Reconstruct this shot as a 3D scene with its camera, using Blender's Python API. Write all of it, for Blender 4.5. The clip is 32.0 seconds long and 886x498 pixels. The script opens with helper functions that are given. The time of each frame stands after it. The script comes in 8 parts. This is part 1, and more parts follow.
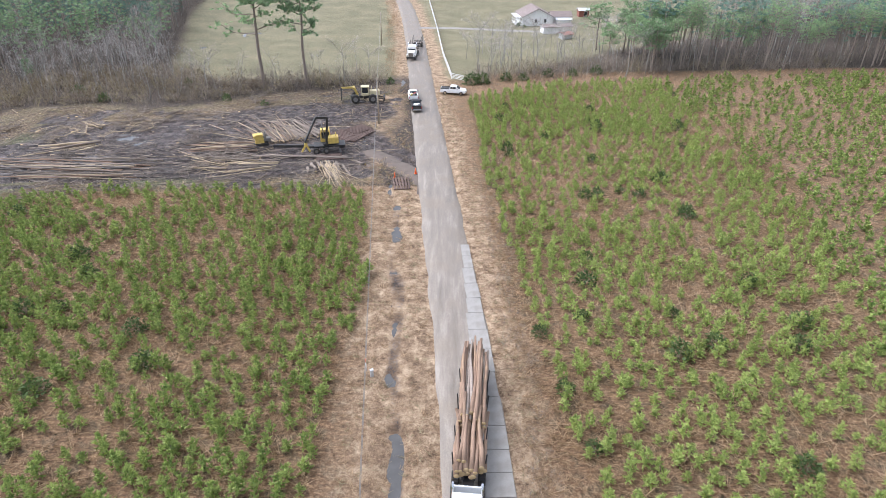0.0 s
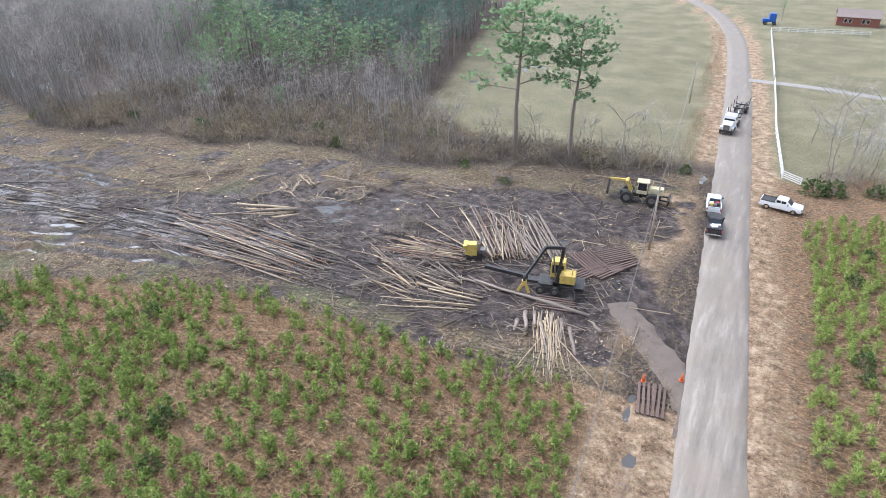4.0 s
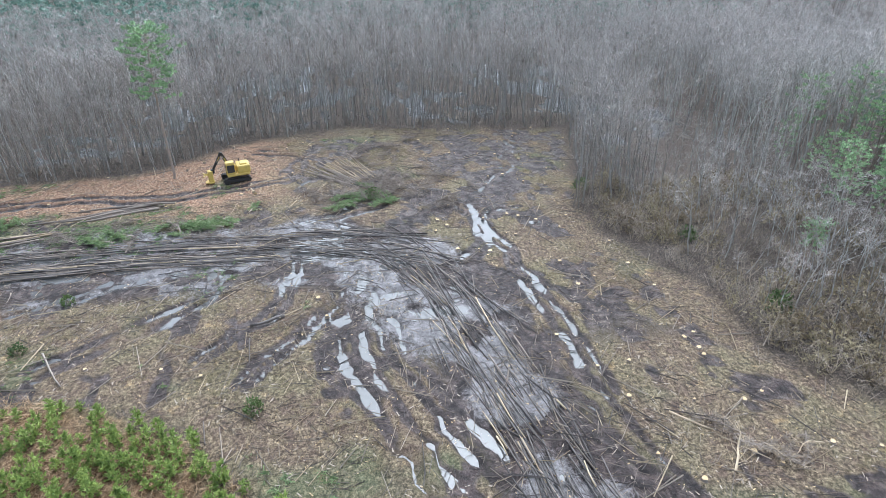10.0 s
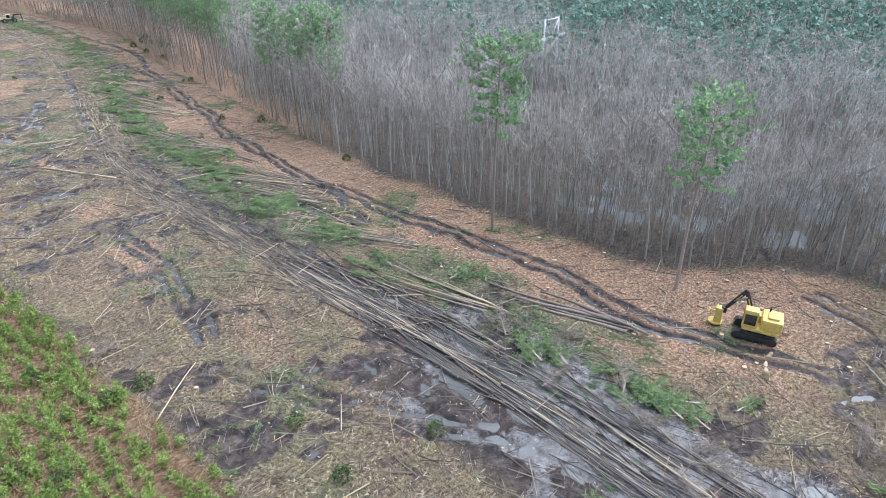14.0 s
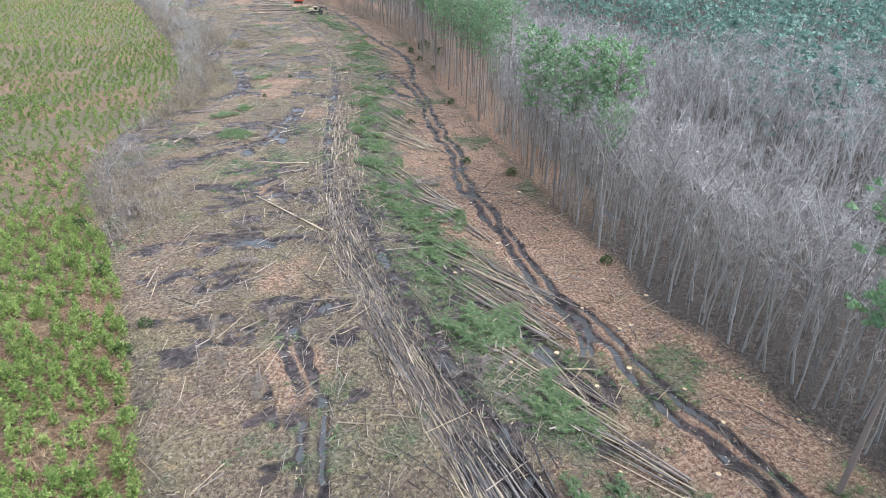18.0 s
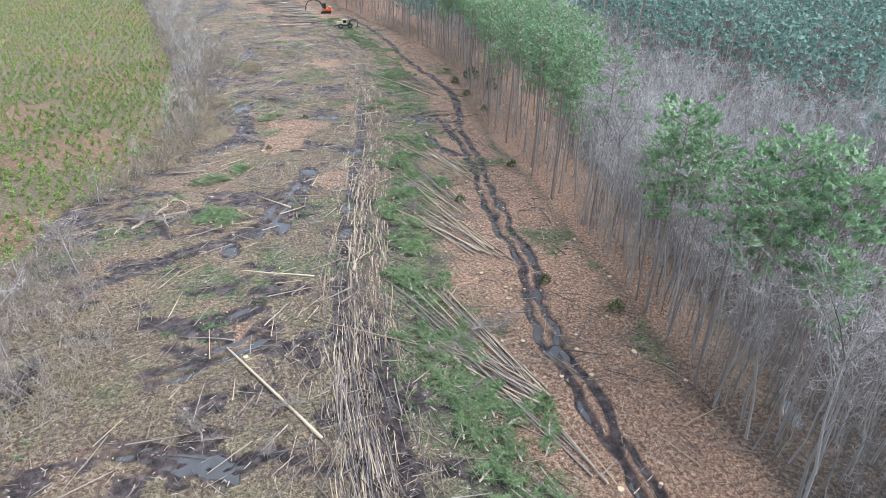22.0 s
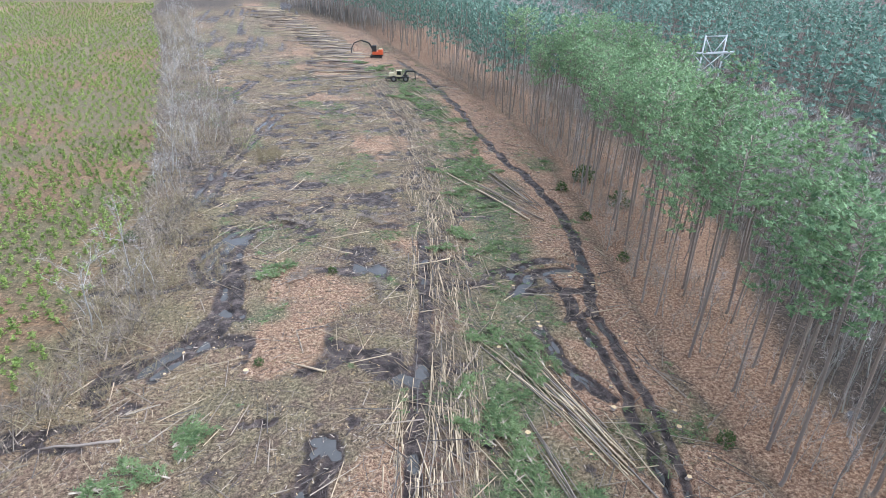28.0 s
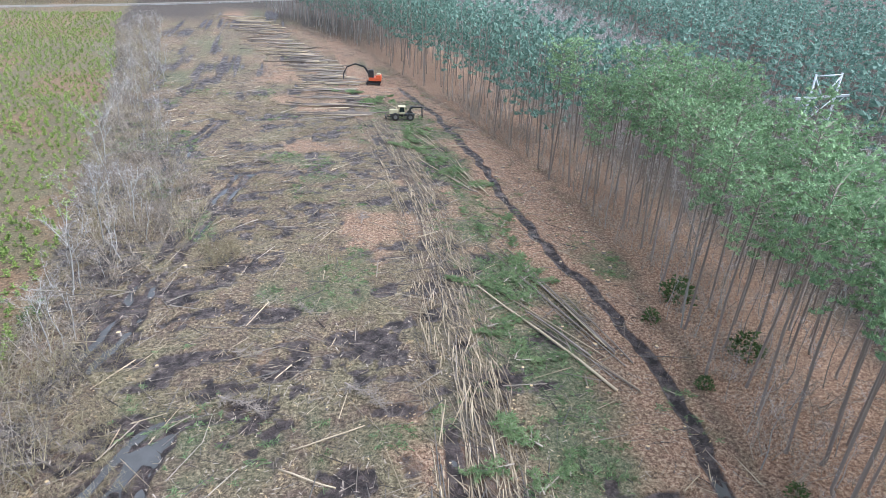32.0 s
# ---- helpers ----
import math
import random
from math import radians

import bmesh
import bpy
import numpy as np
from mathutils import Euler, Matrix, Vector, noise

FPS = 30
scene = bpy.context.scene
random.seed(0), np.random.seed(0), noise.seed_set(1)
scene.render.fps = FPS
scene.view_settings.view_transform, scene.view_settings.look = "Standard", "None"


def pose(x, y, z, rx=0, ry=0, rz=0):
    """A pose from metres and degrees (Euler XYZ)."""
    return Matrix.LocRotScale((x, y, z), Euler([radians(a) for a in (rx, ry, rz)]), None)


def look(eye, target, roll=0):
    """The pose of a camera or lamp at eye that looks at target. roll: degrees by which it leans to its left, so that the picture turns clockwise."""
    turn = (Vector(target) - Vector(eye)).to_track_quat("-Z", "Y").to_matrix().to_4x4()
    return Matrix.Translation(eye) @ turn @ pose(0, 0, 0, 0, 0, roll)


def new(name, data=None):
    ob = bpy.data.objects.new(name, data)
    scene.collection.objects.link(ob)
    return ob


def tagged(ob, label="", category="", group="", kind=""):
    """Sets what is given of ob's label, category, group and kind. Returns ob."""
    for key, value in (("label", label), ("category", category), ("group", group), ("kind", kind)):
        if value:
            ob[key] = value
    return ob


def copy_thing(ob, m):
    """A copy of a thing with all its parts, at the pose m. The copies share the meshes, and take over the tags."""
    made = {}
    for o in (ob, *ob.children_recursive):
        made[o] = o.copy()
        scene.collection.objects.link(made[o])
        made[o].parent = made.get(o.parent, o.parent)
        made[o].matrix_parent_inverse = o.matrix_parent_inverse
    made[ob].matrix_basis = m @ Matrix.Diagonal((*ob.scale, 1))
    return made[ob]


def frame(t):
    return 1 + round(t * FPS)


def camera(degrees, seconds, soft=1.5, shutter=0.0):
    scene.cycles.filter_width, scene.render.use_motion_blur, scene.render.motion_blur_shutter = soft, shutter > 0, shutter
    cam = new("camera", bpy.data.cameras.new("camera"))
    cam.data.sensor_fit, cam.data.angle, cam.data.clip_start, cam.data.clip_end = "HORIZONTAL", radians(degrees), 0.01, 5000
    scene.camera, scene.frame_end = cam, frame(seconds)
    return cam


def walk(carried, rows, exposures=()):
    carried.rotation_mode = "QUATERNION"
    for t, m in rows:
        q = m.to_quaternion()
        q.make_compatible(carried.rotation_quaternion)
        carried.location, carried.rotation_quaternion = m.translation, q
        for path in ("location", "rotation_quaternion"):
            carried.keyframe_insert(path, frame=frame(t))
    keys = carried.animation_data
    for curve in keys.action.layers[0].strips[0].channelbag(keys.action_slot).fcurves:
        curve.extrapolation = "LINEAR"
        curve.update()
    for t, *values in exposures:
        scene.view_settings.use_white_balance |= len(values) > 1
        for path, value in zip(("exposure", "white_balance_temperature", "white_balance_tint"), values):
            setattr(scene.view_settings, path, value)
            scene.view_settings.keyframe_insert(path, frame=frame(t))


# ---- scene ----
cam = camera(70.8, 32.0, soft=0.5)
METRES, EYE, TILT, LEAN, TURN = 317.5, 38.2, 0.0, 0.0, 0.0
ROWS = [
    (0.0, 0.0, 0.0, 0.0, 0.26, -30.19, -0.45),
    (0.5, -0.0011, 0.0186, 0.0001, 0.33, -30.19, -0.38),
    (1.0, -0.002, 0.0371, 0.0003, 0.44, -30.19, -0.3),
    (1.5, -0.0029, 0.055, 0.0006, 0.68, -30.19, -0.24),
    (2.0, -0.0038, 0.0715, 0.0012, 2.48, -30.2, -0.18),
    (2.5, -0.0048, 0.0867, 0.002, 6.03, -30.19, -0.09),
    (3.0, -0.0066, 0.1004, 0.0026, 14.11, -30.12, 0.05),
    (3.5, -0.0078, 0.1134, 0.0033, 21.46, -30.09, 0.24),
    (5.5, -0.0275, 0.1583, 0.005, 43.8, -29.91, 0.6),
    (6.0, -0.0365, 0.1689, 0.005, 49.06, -29.8, 0.63),
    (6.5, -0.0467, 0.1793, 0.0049, 54.2, -29.65, 0.67),
    (7.0, -0.0581, 0.189, 0.0051, 58.41, -29.57, 0.68),
    (7.5, -0.0708, 0.198, 0.0053, 62.75, -29.51, 0.66),
    (8.0, -0.0843, 0.2063, 0.0057, 65.66, -29.46, 0.68),
    (8.5, -0.0988, 0.2137, 0.0061, 68.97, -29.42, 0.68),
    (9.0, -0.114, 0.22, 0.0066, 72.52, -29.38, 0.65),
    (9.5, -0.1297, 0.2255, 0.0068, 76.2, -29.31, 0.66),
    (10.0, -0.1456, 0.2296, 0.0073, 80.06, -29.27, 0.59),
    (10.5, -0.162, 0.2328, 0.0074, 85.5, -29.19, 0.52),
    (11.0, -0.1781, 0.2349, 0.0077, 93.89, -29.06, 0.45),
    (11.5, -0.1938, 0.236, 0.0078, 101.59, -28.95, 0.43),
    (12.0, -0.2091, 0.2355, 0.0081, 108.25, -28.86, 0.42),
    (12.5, -0.2237, 0.2329, 0.0084, 114.09, -28.81, 0.34),
    (13.0, -0.2377, 0.2288, 0.0085, 120.37, -28.71, 0.27),
    (13.5, -0.2512, 0.2233, 0.0086, 126.98, -28.65, 0.16),
    (14.0, -0.2634, 0.2166, 0.0086, 133.52, -28.56, 0.03),
    (14.5, -0.2747, 0.2085, 0.0089, 139.46, -28.51, -0.12),
    (15.0, -0.2852, 0.1993, 0.0091, 144.58, -28.48, -0.24),
    (15.5, -0.2948, 0.1888, 0.0091, 148.89, -28.49, -0.35),
    (17.5, -0.3236, 0.1371, 0.0087, 158.22, -28.63, -0.66),
    (18.0, -0.3289, 0.1226, 0.0085, 158.85, -28.62, -0.74),
    (18.5, -0.3335, 0.1075, 0.0084, 159.65, -28.6, -0.85),
    (19.0, -0.3384, 0.0923, 0.0083, 160.87, -28.64, -0.87),
    (19.5, -0.3427, 0.0767, 0.0083, 161.4, -28.65, -0.91),
    (20.0, -0.3465, 0.0608, 0.0082, 161.63, -28.65, -1.03),
    (20.5, -0.3501, 0.0448, 0.0081, 161.78, -28.65, -1.1),
    (21.0, -0.3537, 0.0288, 0.008, 161.84, -28.65, -1.14),
    (21.5, -0.3573, 0.0124, 0.0078, 161.83, -28.66, -1.16),
    (22.0, -0.3607, -0.0039, 0.0077, 161.91, -28.67, -1.2),
    (22.5, -0.3638, -0.0203, 0.0078, 163.82, -28.71, -1.34),
    (23.0, -0.3674, -0.0368, 0.0077, 165.05, -28.7, -1.37),
    (23.5, -0.3702, -0.0534, 0.0078, 165.62, -28.71, -1.48),
    (24.0, -0.3728, -0.0701, 0.0076, 165.96, -28.7, -1.53),
    (24.5, -0.3754, -0.0866, 0.0076, 166.17, -28.52, -1.56),
    (25.0, -0.3776, -0.1031, 0.0077, 166.23, -28.23, -1.6),
    (25.5, -0.3798, -0.1195, 0.0078, 166.31, -27.87, -1.66),
    (26.0, -0.382, -0.1357, 0.0078, 166.33, -27.59, -1.68),
    (26.5, -0.3842, -0.152, 0.0077, 166.35, -27.43, -1.68),
    (28.5, -0.3925, -0.2157, 0.0078, 166.25, -27.23, -1.8),
    (29.0, -0.3946, -0.2318, 0.0078, 166.2, -27.24, -1.82),
    (29.5, -0.3969, -0.2479, 0.0079, 166.18, -27.27, -1.82),
    (30.0, -0.3991, -0.2641, 0.0078, 166.14, -27.25, -1.85),
    (30.5, -0.4014, -0.2792, 0.0077, 166.13, -27.22, -1.85),
    (31.0, -0.4035, -0.2953, 0.0079, 166.07, -27.22, -1.91),
    (31.5, -0.4057, -0.3115, 0.0077, 166.01, -27.2, -1.93),
    (32.0, -0.4079, -0.3277, 0.0079, 165.95, -27.21, -1.95),
]
walk(cam, [(t, pose(0, 0, EYE, TILT, LEAN, TURN) @ pose(METRES * x, METRES * y, METRES * z, 90 + pitch, roll, yaw)) for t, x, y, z, yaw, pitch, roll in ROWS],
     exposures=((0.0, 0.87, 5800, 12.5), (3.0, 0.91, 5700, 12), (7.0, 1.06, 5480, 7), (11.0, 1.08, 5430, 6), (22.0, 1.03, 5390, 9), (32.0, 1.02, 5350, 8.5)))

# ---- daylight: even overcast ----
world = bpy.data.worlds.new("overcast_sky")
scene.world = world
world.use_nodes = True
wn = world.node_tree
wn.nodes.clear()
sky = wn.nodes.new("ShaderNodeTexSky")
sky.sky_type, sky.sun_disc = "NISHITA", False
sky.sun_elevation, sky.sun_rotation = radians(55), radians(285)
sky.air_density, sky.dust_density, sky.ozone_density = 1.0, 4.0, 1.0
grey = wn.nodes.new("ShaderNodeHueSaturation")
grey.inputs["Saturation"].default_value = 0.35
bg = wn.nodes.new("ShaderNodeBackground")
bg.inputs["Strength"].default_value = 0.15
wo = wn.nodes.new("ShaderNodeOutputWorld")
wn.links.new(sky.outputs[0], grey.inputs["Color"])
wn.links.new(grey.outputs[0], bg.inputs["Color"])
wn.links.new(bg.outputs[0], wo.inputs["Surface"])
sun = new("sun", bpy.data.lights.new("sun", "SUN"))
sun.data.energy, sun.data.angle, sun.data.color = 1.5, radians(70), (1.0, 0.97, 0.93)
sun.matrix_world = look((0, 0, 0), (-math.sin(radians(285)) * math.cos(radians(55)), -math.cos(radians(285)) * math.cos(radians(55)), -math.sin(radians(55))))


# ---- materials ----
class Nodes:
    """A small builder for node materials."""

    def __init__(self, name):
        self.mat = bpy.data.materials.new(name)
        self.mat.use_nodes = True
        self.t = self.mat.node_tree
        self.b = self.t.nodes["Principled BSDF"]

    def n(self, kind, **props):
        node = self.t.nodes.new("ShaderNode" + kind)
        for k, v in props.items():
            setattr(node, k, v)
        return node

    def link(self, a, b):
        self.t.links.new(a, b)

    def coords(self):
        return self.n("TexCoord").outputs["Object"]

    def place(self):
        return self.n("NewGeometry").outputs["Position"]

    def noise(self, vec, scale, detail=4, rough=0.6, stretch=None):
        if stretch:
            m = self.n("Mapping")
            m.inputs["Scale"].default_value = stretch
            self.link(vec, m.inputs["Vector"])
            vec = m.outputs[0]
        t = self.n("TexNoise")
        t.inputs["Scale"].default_value, t.inputs["Detail"].default_value, t.inputs["Roughness"].default_value = scale, detail, rough
        self.link(vec, t.inputs["Vector"])
        return t.outputs["Fac"]

    def ramp(self, fac, stops):
        r = self.n("ValToRGB")
        els = r.color_ramp.elements
        while len(els) < len(stops):
            els.new(0.5)
        for e, (p, c) in zip(els, stops):
            e.position = p
            e.color = (*c, 1) if len(c) == 3 else c
        self.link(fac, r.inputs["Fac"])
        return r.outputs["Color"]

    def mix(self, fac, a, b, blend="MIX"):
        m = self.n("Mix", data_type="RGBA", blend_type=blend)
        for sock, v in ((m.inputs["Factor"], fac), (m.inputs["A"], a), (m.inputs["B"], b)):
            if isinstance(v, (int, float)):
                sock.default_value = v
            elif isinstance(v, tuple):
                sock.default_value = (*v, 1)
            else:
                self.link(v, sock)
        return m.outputs["Result"]

    def math(self, op, a, b=0.0, clamp=False):
        m = self.n("Math", operation=op, use_clamp=clamp)
        for sock, v in ((m.inputs[0], a), (m.inputs[1], b)):
            if isinstance(v, (int, float)):
                sock.default_value = v
            else:
                self.link(v, sock)
        return m.outputs[0]

    def attr(self, name):
        return self.n("Attribute", attribute_name=name).outputs["Fac"]

    def set(self, name, v):
        s = self.b.inputs[name]
        if isinstance(v, (int, float)):
            s.default_value = v
        elif isinstance(v, tuple):
            s.default_value = (*v, 1)
        else:
            self.link(v, s)

    def bump(self, height, strength=0.5, dist=0.05):
        b = self.n("Bump")
        b.inputs["Strength"].default_value, b.inputs["Distance"].default_value = strength, dist
        self.link(height, b.inputs["Height"])
        self.link(b.outputs[0], self.b.inputs["Normal"])


def shade(c, k):
    return tuple(min(1.0, v * k) for v in c)


def plain(name, c, rough=0.6, metal=0.0, dirt=(0.12, 0.09, 0.06), amount=0.35, scale=2.0, bump=0.15, spec=0.5):
    """Paint, metal or rubber with mud and wear on it."""
    m = Nodes(name)
    v = m.coords()
    big = m.noise(v, scale, 5, 0.65)
    fine = m.noise(v, scale * 14, 4, 0.7)
    base = m.mix(fine, shade(c, 0.82), shade(c, 1.12))
    fac = m.math("MULTIPLY", m.ramp(big, [(0.45, (0, 0, 0)), (0.72, (1, 1, 1))]), amount)
    m.set("Base Color", m.mix(fac, base, dirt))
    m.set("Roughness", m.math("ADD", m.math("MULTIPLY", fine, 0.25), rough - 0.12, True))
    m.set("Metallic", metal)
    m.set("Specular IOR Level", spec)
    m.bump(fine, bump, 0.01)
    return m.mat


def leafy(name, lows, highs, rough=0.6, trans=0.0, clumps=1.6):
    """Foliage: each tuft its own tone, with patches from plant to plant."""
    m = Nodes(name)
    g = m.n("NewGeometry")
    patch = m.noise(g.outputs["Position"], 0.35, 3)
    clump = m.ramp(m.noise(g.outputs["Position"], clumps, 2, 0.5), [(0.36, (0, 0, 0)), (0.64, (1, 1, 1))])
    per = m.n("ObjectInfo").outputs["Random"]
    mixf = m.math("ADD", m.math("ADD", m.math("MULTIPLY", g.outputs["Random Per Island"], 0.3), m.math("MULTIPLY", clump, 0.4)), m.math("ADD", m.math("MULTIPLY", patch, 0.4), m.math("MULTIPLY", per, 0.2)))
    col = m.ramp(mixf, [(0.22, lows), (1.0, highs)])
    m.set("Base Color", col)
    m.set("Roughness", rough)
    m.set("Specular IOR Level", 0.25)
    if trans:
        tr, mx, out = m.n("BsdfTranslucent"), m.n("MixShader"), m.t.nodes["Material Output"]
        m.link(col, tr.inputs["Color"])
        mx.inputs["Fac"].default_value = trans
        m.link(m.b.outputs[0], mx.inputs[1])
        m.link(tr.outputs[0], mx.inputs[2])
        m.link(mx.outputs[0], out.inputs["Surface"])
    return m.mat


def barky(name, dark, light, rough=0.9, scale=3.0, lichen=None):
    """Bark and twigs: long fissures, tone from stem to stem."""
    m = Nodes(name)
    g = m.n("NewGeometry")
    v = m.coords()
    fiss = m.noise(v, scale, 6, 0.7, (5, 5, 0.8))
    per = m.math("ADD", m.math("MULTIPLY", g.outputs["Random Per Island"], 0.5), m.math("MULTIPLY", m.n("ObjectInfo").outputs["Random"], 0.3))
    fac = m.math("ADD", m.math("MULTIPLY", fiss, 0.5), m.math("MULTIPLY", per, 0.7), True)
    col = m.ramp(fac, [(0.15, dark), (0.85, light)])
    if lichen:
        col = m.mix(m.ramp(m.noise(v, 1.2, 3), [(0.5, (0, 0, 0)), (0.68, (1, 1, 1))]), col, lichen)
    m.set("Base Color", col)
    m.set("Roughness", rough)
    m.set("Specular IOR Level", 0.2)
    m.bump(fiss, 0.6, 0.03)
    return m.mat


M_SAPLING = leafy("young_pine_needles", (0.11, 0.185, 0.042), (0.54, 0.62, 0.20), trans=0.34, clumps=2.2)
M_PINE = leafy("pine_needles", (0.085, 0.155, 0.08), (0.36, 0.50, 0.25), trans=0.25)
# distant needles with haze put into the colour, bluer and duller than near ones
M_HAZEPINE = leafy("hazed_far_pine_needles", (0.09, 0.16, 0.125), (0.20, 0.30, 0.225), trans=0.25, clumps=0.35)
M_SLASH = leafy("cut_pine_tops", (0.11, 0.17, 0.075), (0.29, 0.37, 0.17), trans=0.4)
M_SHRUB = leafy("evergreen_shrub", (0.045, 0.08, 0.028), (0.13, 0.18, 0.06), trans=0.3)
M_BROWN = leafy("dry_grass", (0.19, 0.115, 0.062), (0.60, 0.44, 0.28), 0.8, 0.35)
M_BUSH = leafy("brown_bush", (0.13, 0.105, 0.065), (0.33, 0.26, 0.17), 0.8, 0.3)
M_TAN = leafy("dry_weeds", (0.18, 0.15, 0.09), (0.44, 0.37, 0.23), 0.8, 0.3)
M_BARE = barky("grey_bark", (0.10, 0.092, 0.08), (0.52, 0.49, 0.445), lichen=(0.54, 0.54, 0.505))
M_SLIM = barky("slim_stem_bark", (0.08, 0.071, 0.062), (0.50, 0.465, 0.42))
M_TWIG = barky("winter_twigs", (0.36, 0.315, 0.292), (0.72, 0.65, 0.61))
M_BRUSH = barky("brown_brush", (0.20, 0.16, 0.125), (0.50, 0.42, 0.335))
M_DARKBRUSH = barky("dark_brush", (0.12, 0.10, 0.082), (0.34, 0.29, 0.24))
M_PBARK = barky("pine_bark", (0.13, 0.105, 0.09), (0.46, 0.38, 0.32))
M_LOG = barky("log_bark", (0.10, 0.08, 0.066), (0.37, 0.31, 0.258), scale=2.0)
M_PALE = barky("peeled_log", (0.24, 0.18, 0.115), (0.62, 0.50, 0.345), 0.8, 2.0)
M_CUT = barky("fresh_cut_wood", (0.42, 0.29, 0.14), (0.68, 0.52, 0.30), 0.7, 6.0)
M_PEEL = barky("half_peeled_pine_log", (0.13, 0.085, 0.062), (0.38, 0.26, 0.185), 0.85, 2.0, lichen=(0.60, 0.43, 0.25))
M_MUDLOG = barky("muddy_log", (0.035, 0.03, 0.028), (0.19, 0.165, 0.15), 0.5, 2.0)


def ground_material():
    m = Nodes("ground_soil")
    p = m.place()
    patch = m.noise(p, 0.12, 5, 0.6)
    mid = m.noise(p, 0.7, 5, 0.65)
    small = m.noise(p, 2.6, 6, 0.8)
    fine = m.noise(p, 8.0, 5, 0.8)
    flow = m.noise(p, 1.3, 5, 0.75, (1.0, 2.8, 1.0))
    grain = m.math("ADD", m.math("MULTIPLY", small, 0.6), m.math("MULTIPLY", fine, 0.4))

    def cover(fac, dark, mean, light):
        return m.ramp(fac, [(0.41, dark), (0.5, mean), (0.59, light)])

    # worked ground: straw, chips, slash litter, with darker soil and greenish patches
    litter = cover(grain, (0.036, 0.026, 0.017), (0.165, 0.12, 0.074), (0.48, 0.375, 0.24))
    soil = cover(grain, (0.042, 0.029, 0.021), (0.13, 0.088, 0.062), (0.295, 0.215, 0.155))
    moss = cover(grain, (0.046, 0.04, 0.022), (0.17, 0.142, 0.076), (0.42, 0.36, 0.215))
    litter = m.mix(m.ramp(mid, [(0.44, (0, 0, 0)), (0.6, (1, 1, 1))]), litter, soil)
    litter = m.mix(m.math("MULTIPLY", m.ramp(patch, [(0.48, (0, 0, 0)), (0.6, (1, 1, 1))]), 0.7), litter, moss)
    # scattered sawdust
    dust = m.noise(p, 0.5, 4, 0.7)
    litter = m.mix(m.math("MULTIPLY", m.ramp(dust, [(0.60, (0, 0, 0)), (0.68, (1, 1, 1))]), 0.75), litter, cover(grain, (0.20, 0.13, 0.06), (0.40, 0.28, 0.14), (0.58, 0.43, 0.24)))
    # pine straw and bark on the wood side
    straw = cover(grain, (0.075, 0.038, 0.022), (0.31, 0.178, 0.108), (0.70, 0.50, 0.335))
    straw = m.mix(m.math("MULTIPLY", m.ramp(m.noise(p, 0.33, 5, 0.7), [(0.5, (0, 0, 0)), (0.62, (1, 1, 1))]), 0.4), straw, cover(grain, (0.045, 0.03, 0.022), (0.17, 0.11, 0.078), (0.40, 0.29, 0.21)))
    # broom sedge under the young pines
    sedge = cover(m.math("ADD", m.math("MULTIPLY", flow, 0.5), m.math("MULTIPLY", grain, 0.5)), (0.075, 0.04, 0.023), (0.225, 0.128, 0.068), (0.52, 0.34, 0.20))
    sedge = m.mix(m.ramp(mid, [(0.45, (0, 0, 0)), (0.6, (1, 1, 1))]), sedge, cover(grain, (0.05, 0.037, 0.022), (0.155, 0.108, 0.062), (0.40, 0.285, 0.175)))
    # pasture
    field = cover(m.math("ADD", m.math("MULTIPLY", patch, 0.25), m.math("MULTIPLY", grain, 0.75)), (0.115, 0.105, 0.056), (0.20, 0.183, 0.108), (0.33, 0.285, 0.18))
    # dry grass verge
    verge = cover(m.math("ADD", m.math("MULTIPLY", grain, 0.6), m.math("MULTIPLY", mid, 0.4)), (0.12, 0.076, 0.048), (0.34, 0.235, 0.148), (0.58, 0.44, 0.30))
    # forest floor: wet leaf litter, with the shade beneath the trees painted in
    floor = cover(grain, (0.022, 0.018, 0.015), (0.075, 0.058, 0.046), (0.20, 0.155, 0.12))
    green = cover(grain, (0.035, 0.05, 0.024), (0.11, 0.125, 0.062), (0.27, 0.255, 0.15))
    mud = cover(m.math("ADD", m.math("MULTIPLY", mid, 0.5), m.math("MULTIPLY", grain, 0.5)), (0.013, 0.009, 0.008), (0.052, 0.036, 0.032), (0.155, 0.115, 0.10))
    col = litter
    edge = m.math("MULTIPLY", m.math("SUBTRACT", mid, 0.5), 1.6)
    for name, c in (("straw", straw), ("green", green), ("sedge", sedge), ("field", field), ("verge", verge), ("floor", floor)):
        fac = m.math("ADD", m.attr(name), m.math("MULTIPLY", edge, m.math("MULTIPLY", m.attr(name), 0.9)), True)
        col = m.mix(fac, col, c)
    mm = m.attr("mud")
    fac = m.ramp(m.math("ADD", mm, m.math("MULTIPLY", m.math("SUBTRACT", grain, 0.5), 1.7)), [(0.38, (0, 0, 0)), (0.62, (1, 1, 1))])
    col = m.mix(fac, col, mud)
    # thin grey slurry churned up on the log road
    sl = m.ramp(m.math("ADD", m.attr("slurry"), m.math("MULTIPLY", m.math("SUBTRACT", grain, 0.5), 1.8)), [(0.4, (0, 0, 0)), (0.6, (1, 1, 1))])
    col = m.mix(sl, col, cover(m.math("ADD", m.math("MULTIPLY", mid, 0.5), m.math("MULTIPLY", grain, 0.5)), (0.07, 0.062, 0.06), (0.215, 0.195, 0.19), (0.35, 0.325, 0.32)))
    fac = m.math("MAXIMUM", fac, sl)
    m.set("Base Color", col)
    wet = m.math("MULTIPLY", fac, 0.6)
